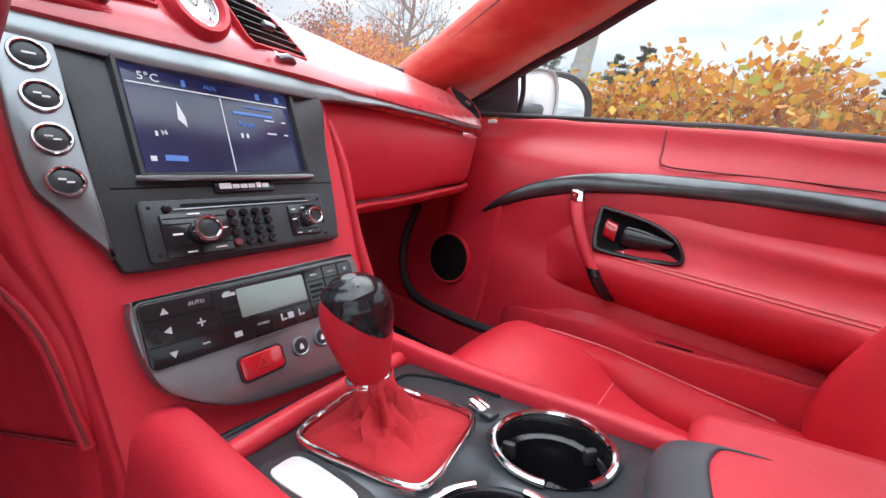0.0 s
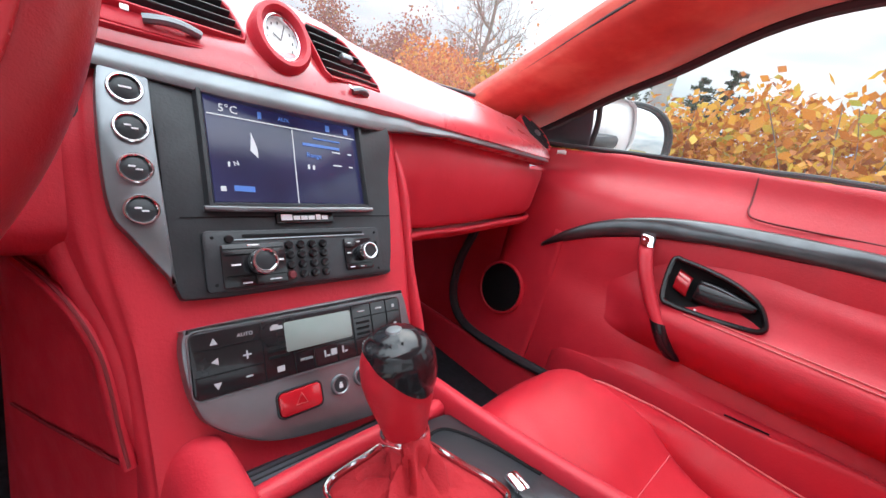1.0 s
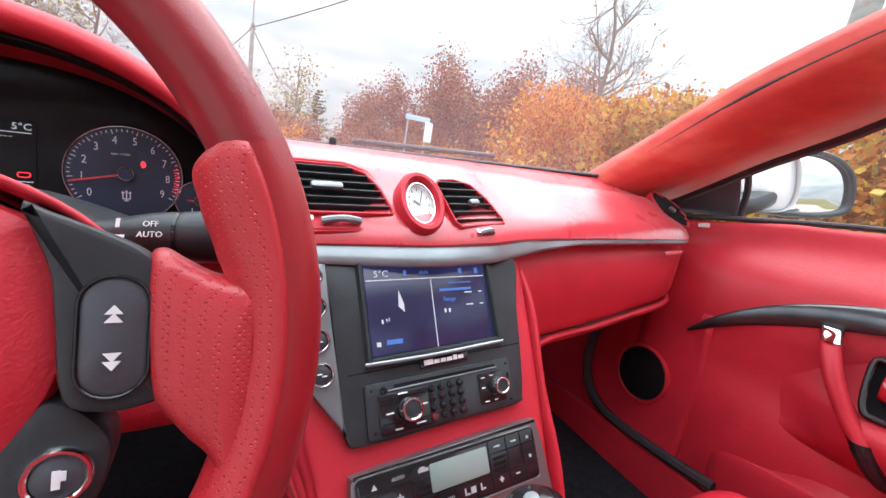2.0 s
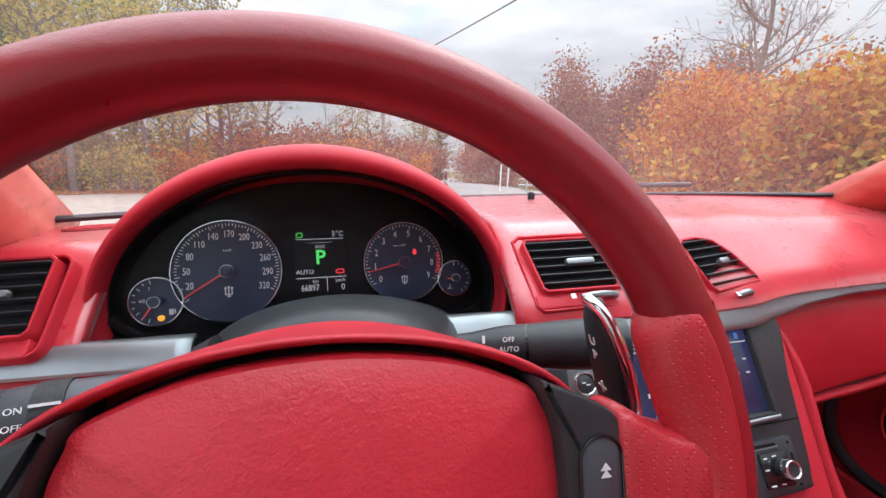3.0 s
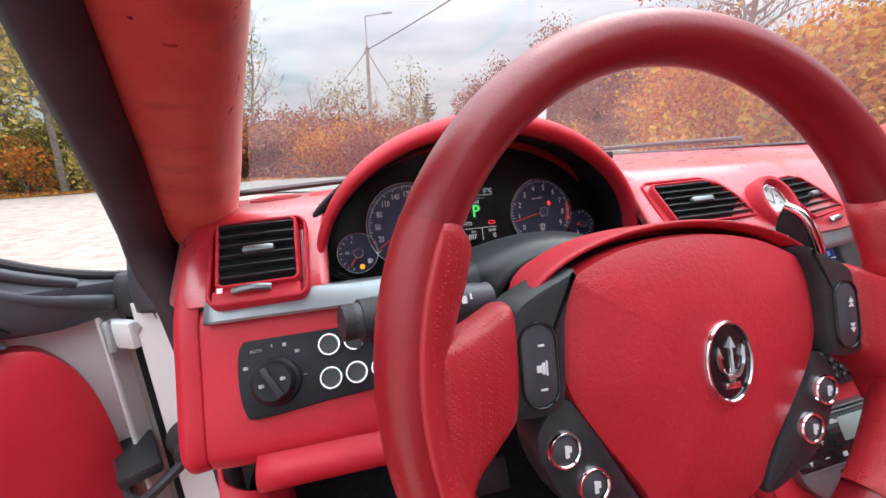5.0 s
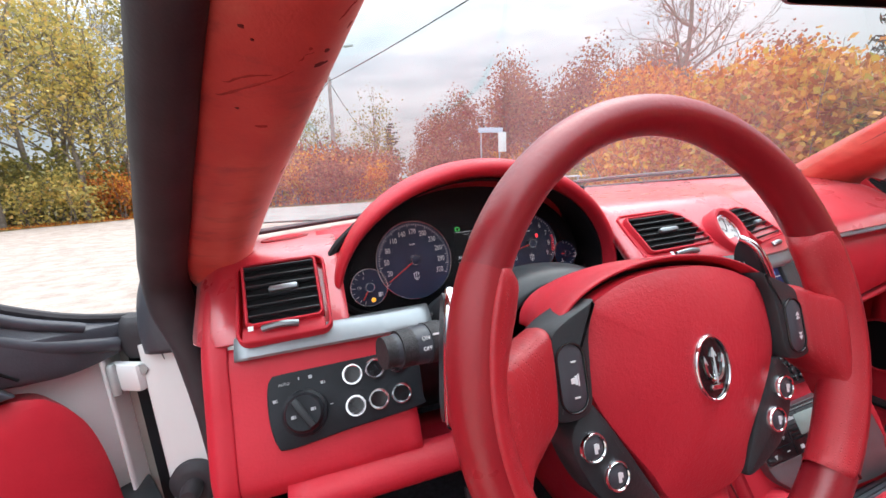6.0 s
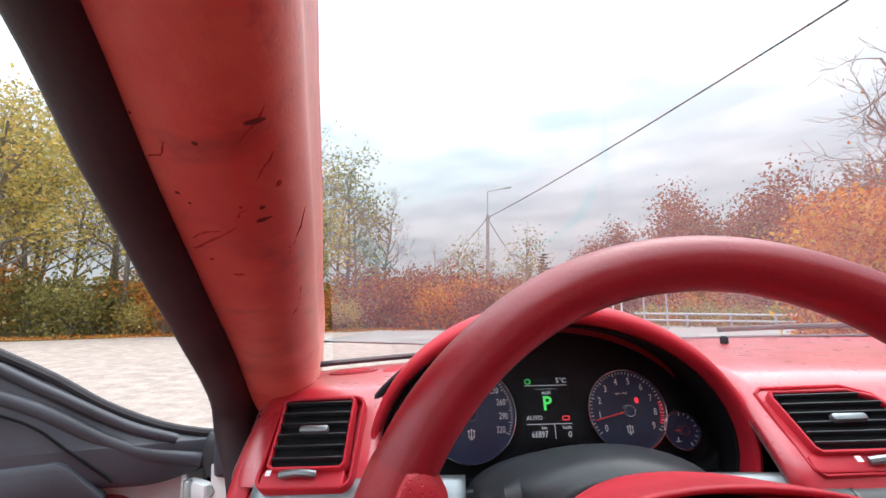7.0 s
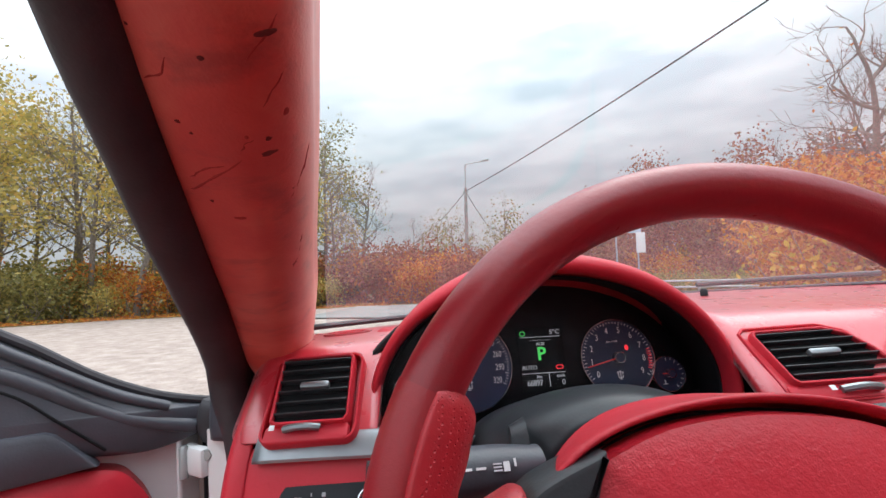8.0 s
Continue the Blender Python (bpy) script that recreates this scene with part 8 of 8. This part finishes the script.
def bush(name, label, w, d, h, seed, mat, nleaf, leaf, cat="bush", group="bushes"):
    rs = np.random.RandomState(seed)
    root = out_thing(name, 0, 0, label, cat, group)
    segs, tips = [], []
    for k in range(int(7 + w * 4)):
        p = V((rs.rand() - 0.5) * w * 0.8, (rs.rand() - 0.5) * d * 0.8, -0.03)
        grow(p, (V(0, 0, 1) + Vector(rs.normal(size=3)) * 0.28).normalized(), h * (0.40 + 0.25 * rs.rand()), 0.014, 1, segs, tips, rs, 0.5, 0.2)
    opart("branchwork", skeleton_mesh(segs, 0.003), BARK, root, "thin brown stems")
    t = np.array([tuple(x) for x in tips])
    low = np.stack([(rs.rand(nleaf // 3) - 0.5) * w, (rs.rand(nleaf // 3) - 0.5) * d, rs.rand(nleaf // 3) ** 1.2 * h * 0.75], 1)
    pick = np.concatenate([t[rs.randint(0, len(t), nleaf - nleaf // 3)] + rs.normal(size=(nleaf - nleaf // 3, 3)) * (0.16, 0.16, 0.14), low])
    pick = pick[pick[:, 2] > 0.02]
    leaves("crown", pick, leaf, mat, root, "", seed=seed)
    return root


def pine(name, label, h, seed, group="pines", dense=260):
    rs = np.random.RandomState(seed)
    root = out_thing(name, 0, 0, label, "pine tree", group)
    opart("trunk", tube([V(0, 0, -0.1), V(0.02 * h * 0.2, 0, h * 0.5), V(0, 0, h)], [0.02 * h, 0.014 * h, 0.003 * h], 8, n=8), BARK, root)
    segs, pts = [], []
    for k in range(15):
        z = h * (0.30 + 0.68 * k / 14)
        reach = h * (0.26 * (1 - (z / h - 0.3) / 0.72) + 0.03)
        for j in range(5):
            if rs.rand() < 0.18:
                continue
            a = rs.rand() * 6.283
            L = reach * (0.65 + 0.5 * rs.rand())
            e = V(math.cos(a) * L, math.sin(a) * L, z + L * (0.15 * rs.rand() + 0.05))
            segs.append(([V(0, 0, z), V(e.x * 0.5, e.y * 0.5, z + L * 0.02), e], [0.006 * h, 0.004 * h, 0.002 * h]))
            for i in range(dense // 5):
                u = 0.25 + 0.8 * rs.rand()
                pts.append((e.x * u + rs.normal() * L * 0.10, e.y * u + rs.normal() * L * 0.10, z + (e.z - z) * u + rs.normal() * L * 0.07))
    opart("limb", skeleton_mesh(segs), BARK, root)
    leaves("crown", pts, 0.035 * h, L_PINE, root, "", 0.25, seed)
    return root


def put(root, x, y, turn=0, s=1.0, z=0.0):
    root.matrix_basis = EXT @ pose(x, y, z, 0, 0, turn) @ Matrix.Diagonal((s, s, s, 1))
    return root


def again(root, x, y, turn=0, s=1.0, z=0.0):
    c = copy_thing(root, Matrix())
    return put(c, x, y, turn, s, z)


# woodland edge on the driver's side
T1 = put(tree("tree", "slender autumn tree with thin yellow-green leaves", 7.0, 1, L_YELLOW, 3000, 0.13, trunk=0.10), -10.6, 12.6)
T2 = put(tree("tree", "half-bare autumn tree with yellow leaves", 7.6, 2, L_YELLOW, 2400, 0.14, trunk=0.09, lean=0.2), -8.6, 13.2, 40)
T3 = put(tree("tree", "yellowing tree at the edge of the wood", 6.6, 3, L_YELLOW, 2600, 0.14, trunk=0.12), -14.2, 10.2)
T4 = put(tree("tree", "nearly bare grey tree with fine twigs", 7.4, 4, L_YELLOW, 350, 0.12, depth=4, trunk=0.09, spread=0.5), -12.2, 12.6, 10)
for root, x, y, a, s in ((T1, -7.2, 14.4, 120, 0.86), (T2, -11.6, 14.5, 200, 1.0), (T4, -9.2, 16.0, 75, 1.05), (T1, -13.6, 14.2, 260, 1.1), (T2, -15.6, 12.8, 310, 1.0), (T3, -17.0, 8.6, 90, 1.1), (T4, -14.9, 9.4, 190, 0.95), (T2, -6.4, 15.8, 15, 0.78), (T1, -17.5, 12.0, 45, 1.1), (T4, -7.8, 18.2, 150, 0.95), (T1, -9.8, 18.8, 330, 1.05), (T2, -18.6, 9.6, 130, 1.1), (T3, -20.0, 7.0, 15, 1.1), (T1, -20.5, 4.6, 80, 1.0), (T4, -5.8, 17.8, 260, 0.85), (T2, -13.0, 17.5, 290, 1.1)):
    again(root, x, y, a, s)
for i in range(16):
    u = (i * 0.618) % 1.0
    again((T4, T4, T2, T4)[i % 4], -25.0 + 18.5 * u, 6.5 + 11.0 * u + 4.0 + 5.0 * ((i * 0.377) % 1.0), 47 * i, 1.0 + 0.35 * ((i * 0.29) % 1.0))
B1 = put(bush("bush", "low undergrowth with yellow and green leaves", 2.2, 1.4, 1.5, 21, L_YELLOW, 2200, 0.10, group="undergrowth"), -7.6, 13.9)
B2 = put(bush("bush", "brown and orange undergrowth beside the gravel", 2.4, 1.4, 1.7, 22, L_RUST, 2400, 0.10, group="undergrowth"), -10.0, 13.0, 30)
B3 = put(bush("bush", "dark green undergrowth under the trees", 2.4, 1.6, 1.9, 23, L_GREEN, 2600, 0.11, group="undergrowth"), -12.6, 11.6, 80)
for root, x, y, a, s in ((B1, -14.6, 9.6, 120, 1.0), (B2, -16.4, 8.4, 200, 1.1), (B3, -8.9, 15.2, 10, 1.1), (B3, -18.4, 7.0, 250, 1.2), (B2, -6.6, 15.4, 100, 1.0), (B1, -11.2, 12.6, 60, 0.8), (B3, -14.0, 12.4, 30, 1.3), (B2, -12.9, 13.6, 140, 1.2), (B3, -10.6, 15.8, 180, 1.3), (B2, -20.6, 5.6, 20, 1.1), (B3, -7.8, 17.0, 300, 1.2), (B1, -5.9, 16.2, 220, 0.9)):
    again(root, x, y, a, s)
for i in range(9):
    u = (i * 0.618) % 1.0
    again((B3, B1, B2)[i % 3], -22.0 + 17.0 * u, 6.5 + 10.5 * u + 1.5 + 3.5 * ((i * 0.377) % 1.0), 71 * i, 1.2 + 0.5 * ((i * 0.43) % 1.0))
LT = leaves("leaf_litter", np.stack([(lambda u: -15.0 + 12 * u)(RNG.rand(5000)), np.zeros(5000), np.zeros(5000)], 1) + np.stack([RNG.normal(size=5000) * 0.3, np.zeros(5000), np.zeros(5000)], 1), 0.09, L_RUST, None, "fallen brown and yellow leaves on the verge")
me = LT.data
co = np.zeros(len(me.vertices) * 3)
me.vertices.foreach_get("co", co)
co = co.reshape(-1, 4, 3)
edge = np.where(co[:, :1, 0] < -4, 15.6 + 0.75 * (co[:, :1, 0] + 4), 15.5)
co[:, :, 1] += edge + (RNG.rand(len(co), 1) ** 2) * 2.2 - 0.15
co[:, :, 2] = co[:, :, 2] * 0.35 + 0.035
flat = co.reshape(-1, 3)
tilt = np.array(EXT.to_3x3())
me.vertices.foreach_set("co", (flat @ tilt.T).ravel())
tagged(LT, "fallen brown and yellow leaves on the verge", "leaf litter", "", "stuff")

# red-brown bushes across the road, and trees behind them
C1 = put(bush("bush", "red-brown autumn bush beside the road", 3.0, 1.8, 2.3, 31, L_RED, 4200, 0.14), -4.4, 17.8)
C2 = put(bush("bush", "rust-coloured autumn bush beside the road", 3.0, 1.8, 2.2, 32, L_RUST, 3800, 0.13), -2.2, 18.2, 20)
for root, x, y, a, s in ((C1, 0.0, 18.8, 100, 1.0), (C2, 1.6, 20.4, 160, 0.9), (C1, -3.0, 20.5, 220, 1.25), (C1, 2.8, 23.0, 40, 1.15), (C2, -0.6, 21.5, 310, 1.2), (C1, -5.6, 20.2, 60, 1.3), (C1, 1.0, 25.5, 10, 1.4), (C2, 3.2, 28.5, 75, 1.3), (C1, -2.2, 25.5, 140, 1.6), (C1, 12.5, 30.0, 140, 1.6), (C2, 14.5, 27.5, 0, 1.4), (C1, 17.5, 26.0, 70, 1.5), (C1, 20.5, 25.0, 110, 1.6), (C2, 23.0, 23.0, 200, 1.5), (C1, 10.5, 36.0, 20, 1.7), (C1, 26.0, 22.5, 330, 1.6)):
    again(root, x, y, a, s)
D1 = put(tree("tree", "bare grey tree with a rounded crown of twigs", 6.6, 41, L_YELLOW, 120, 0.12, depth=4, trunk=0.10, spread=0.75, first=0.2), -4.9, 21.5)
D2 = put(tree("tree", "small tree with sparse brown leaves", 5.2, 42, L_GREEN, 900, 0.14, trunk=0.08, first=0.2, spread=0.7), -0.6, 28.0)
put(tree("tree", "evergreen blue-green tree across the road", 8.6, 43, L_GREEN, 3200, 0.16, trunk=0.12, first=0.1), -7.0, 21.0)
for root, x, y, a, s in ((D2, 3.2, 27.0, 60, 1.15), (D1, -2.9, 30.0, 150, 0.75), (D2, 5.2, 44.0, 200, 1.2), (D1, 1.2, 34.0, 100, 0.8), (D2, -1.8, 36.0, 330, 1.2)):
    again(root, x, y, a, s)
R1 = put(tree("tree", "broad red-brown autumn tree across the road", 8.2, 51, L_RED, 9000, 0.22, trunk=0.16, first=0.12, spread=0.8, scatter=0.6, group="red trees"), 15.5, 30.5)
R2 = put(tree("tree", "rust-red autumn tree across the road", 7.4, 52, L_RED, 8500, 0.22, trunk=0.14, first=0.10, spread=0.8, scatter=0.6, group="red trees"), 19.0, 28.5, 70)
for root, x, y, a, s in ((R1, 22.0, 27.0, 100, 1.0), (R2, 25.0, 26.0, 200, 1.1), (R1, 18.5, 34.0, 240, 1.15), (R2, 13.0, 36.0, 30, 0.95), (R1, 28.5, 26.5, 300, 1.1), (R2, 11.5, 42.0, 160, 0.9), (R1, 23.5, 32.5, 20, 1.2), (R2, 31.0, 22.0, 90, 1.1)):
    again(root, x, y, a, s)
P1 = put(pine("pine_tree", "dark pine above the autumn trees", 10.0, 61), 24.0, 41.0)
for x, y, a, s in ((27.0, 43.0, 80, 0.95), (18.0, 44.0, 200, 0.75), (15.0, 47.0, 300, 0.72), (11.0, 62.0, 20, 0.9)):
    again(P1, x, y, a, s)
for x, y, a, s in ((21, 9.5, 30, 0.78), (24, 7.0, 100, 0.80), (19.5, 4.5, 200, 0.70), (22.5, 1.5, 20, 0.62), (20.0, -1.5, 140, 0.64), (24, -4.0, 260, 0.68), (18.5, 6.8, 310, 0.62)):
    again(P1, x, y, a, s)

# orange beech hedge close beside the passenger side
def hedge(y0, y1, x0, n, seed, mat, leaf, tall):
    rs = np.random.RandomState(seed)
    root = out_thing("hedge", x0, (y0 + y1) / 2, "dense beech hedge with orange and yellow autumn leaves", "hedge", "hedge bushes")
    segs, tips = [], []
    L = y1 - y0
    for k in range(int(L * 8)):
        p = V((rs.rand() - 0.5) * 1.2, (rs.rand() - 0.5) * L, -0.03)
        grow(p, (V(0, 0, 1) + Vector(rs.normal(size=3)) * 0.25).normalized(), (0.84 + 0.36 * rs.rand()) * tall, 0.014, 1, segs, tips, rs, 0.5, 0.25)
    opart("branchwork", skeleton_mesh(segs, 0.003), BARK, root, "thin grey stems")
    t = np.array([tuple(q) for q in tips])
    m = int(n * 0.8)
    low = np.stack([(rs.rand(m) - 0.5) * 1.3, (rs.rand(m) - 0.5) * L, rs.rand(m) * 2.0 * tall], 1)
    low[:, 2] *= 0.85 + 0.15 * np.sin(low[:, 1] * 2.1)
    pts = np.concatenate([t[rs.randint(0, len(t), n - m)] + rs.normal(size=(n - m, 3)) * (0.15, 0.15, 0.10), low])
    crest = 2.02 * tall * (0.93 + 0.05 * np.sin(pts[:, 1] * 2.3 + seed) + 0.04 * np.sin(pts[:, 1] * 5.9) + 0.05 * rs.rand(len(pts)))
    pts = pts[(pts[:, 2] > 0.03) & (pts[:, 2] < crest)]
    leaves("crown", pts, leaf, mat, root, "orange and yellow leaves", 0.66, seed, 0.4)
    return root


hedge(-6.0, -2.6, 4.4, 24000, 71, L_ORANGE, 0.075, 1.10)
hedge(-2.7, 0.9, 4.3, 30000, 72, L_ORANGE, 0.075, 1.10)
hedge(0.8, 3.6, 4.4, 28000, 73, L_ORANGE, 0.075, 1.14)
hedge(3.4, 6.6, 5.2, 30000, 74, L_RUST, 0.066, 1.42)
hedge(6.0, 9.5, 7.4, 28000, 75, L_RUST, 0.075, 1.55)
put(tree("tree", "bare dark tree behind the hedge", 7.0, 81, L_RUST, 60, 0.1, depth=4, trunk=0.11, spread=0.55, first=0.25), 9.4, 9.0)
put(tree("tree", "bare spreading tree behind the hedge", 7.2, 82, L_RUST, 60, 0.1, depth=4, trunk=0.10, spread=0.6, first=0.25, lean=0.3), 11.5, 10.2, 100)

# street lamp with cables
SL = out_thing("street_lamp", 0.75, 26.0, "grey concrete street lamp with an angled arm", "street lamp")
opart("pole", tube([V(0, 0, -0.1), V(0, 0, 7.0)], [0.14, 0.10], 12), CONCRETE, SL, "grey concrete pole")
opart("mast", tube([V(0, 0, 6.8), V(0, 0, 8.55), V(0.08, 0, 8.62), V(1.1, 0, 8.80)], [0.045, 0.04, 0.04, 0.035], 8), ZINC, SL, "steel mast and arm")
opart("lamp_head", box(0.55, 0.18, 0.12, pose(1.30, 0, 8.84, 0, -10, 0), 0.04), ZINC, SL, "grey lamp head")
opart("bracket", box(0.35, 0.12, 0.12, pose(0, 0, 6.75), 0.02), ZINC, SL)
UP = out_thing("utility_pole", 8.2, 2.9, "pale concrete utility pole behind the hedge", "utility pole")
opart("pole", tube([V(0, 0, -0.1), V(0.25, -0.2, 8.8)], [0.20, 0.15], 14), CONCRETE, UP)
UP2 = out_thing("utility_pole", -3.5, 48.0, "thin distant utility pole", "utility pole")
opart("pole", tube([V(0, 0, -0.1), V(0, 0, 6.6)], [0.14, 0.09], 10), CONCRETE, UP2)
opart("arm", tube([V(0, 0, 6.5), V(1.4, 0, 6.7)], 0.04, 6), ZINC, UP2)


def cable(a, b, sag, name="cable"):
    a, b = Vector(a), Vector(b)
    pts = [a.lerp(b, k / 24) - V(0, 0, sag * 4 * (k / 24) * (1 - k / 24)) for k in range(25)]
    c = out_thing("overhead_cable", 0, 0, "thin black overhead cable", "cable", "overhead cables")
    opart(name, tube(pts, 0.025, 6), BLACK, c)


cable((0.75, 26, 6.8), (8.55, 2.7, 7.35), 0.25)
cable((0.75, 26, 6.8), (-3.5, 48.0, 6.5), 0.4)
cable((0.75, 26, 6.75), (9.0, 60, 6.0), 0.9)

# guard rail, low evergreen hedge and signs across the road
GR = out_thing("guard_rail", 8.4, 21.0, "galvanised roadside guard rail on posts", "guard rail")
for k in range(12):
    opart("post", box(0.08, 0.10, 0.80, pose(2.0 * k, -0.16 * k, 0.36), 0.01), ZINC, GR)
opart("rail", tube([V(-0.5, -0.08, 0.70), V(23, -1.95, 0.70)], 0.05, 8), ZINC, GR, "upper rail")
opart("rail", tube([V(-0.5, -0.08, 0.38), V(23, -1.95, 0.38)], 0.05, 8), ZINC, GR, "lower rail")
EH = put(bush("hedge", "low dark green evergreen hedge behind the rail", 4.4, 1.2, 1.25, 91, L_GREEN, 3000, 0.12, "hedge", "evergreen hedge"), 11.0, 22.6, -5)
for k in range(4):
    again(EH, 15.2 + 4.0 * k, 22.2 - 0.4 * k, -5 + 180 * (k % 2), 1.0)
SG = out_thing("road_sign", 8.4, 18.6, "road sign with two white panels on grey posts", "road sign")
opart("post", tube([V(0, 0, -0.05), V(0, 0, 3.25)], 0.04, 8), ZINC, SG)
opart("post", tube([V(-1.0, 0, -0.05), V(-1.0, 0, 3.2)], 0.04, 8), ZINC, SG)
opart("panel", box(1.3, 0.03, 0.24, pose(-0.5, -0.05, 3.12), 0.005), plain("pale_blue_sign", (0.45, 0.58, 0.70), 0.5), SG, "pale blue direction panel")
opart("panel", box(0.42, 0.03, 0.95, pose(0.12, -0.06, 2.55), 0.005), plain("white_sign", (0.75, 0.77, 0.78), 0.5), SG, "white panel")
for y0, yy in ((20.2, 0), (20.6, 0.55)):
    F = out_thing("marker_post", 6.6 + yy, y0, "thin white roadside marker post", "marker post", "marker posts")
    opart("post", box(0.07, 0.05, 1.5, pose(0, 0, 0.7), 0.01), plain("white_post", (0.7, 0.7, 0.7), 0.5), F)

# distant parked van on the road
CV = out_thing("car", 7.4, 44.0, "distant white car with red stripe on the road", "car")
opart("body", loft([[V(x * w, y, z) for x, z in ((-1, 0.35), (-1.02, 0.7), (-0.95, 0.95), (-0.72, 1.0 + h), (0, 1.05 + h), (0.72, 1.0 + h), (0.95, 0.95), (1.02, 0.7), (1, 0.35))] for y, w, h in ((-2.1, 0.78, 0.0), (-1.6, 0.86, 0.40), (-0.3, 0.88, 0.48), (0.7, 0.88, 0.30), (1.2, 0.86, 0.0), (2.1, 0.75, -0.12))], 20, 24), WHITE, CV, "white car body")
opart("rear_window", box(1.2, 0.04, 0.38, pose(0, -1.86, 1.22, 25), 0.02), BLACK_GLOSS, CV)
for sx in (-0.72, 0.72):
    opart("tail_light", box(0.22, 0.06, 0.28, pose(sx * 0.92, -2.10, 0.80), 0.02), plain("red_lens", (0.5, 0.02, 0.02), 0.3), CV, "red tail light")
    for y in (-1.3, 1.3):
        opart("wheel", lathe([(0.20, -0.1), (0.32, -0.1), (0.32, 0.1), (0.20, 0.1)], pose(sx, y, 0.32, 0, 90, 0), 18), RUBBER, CV)
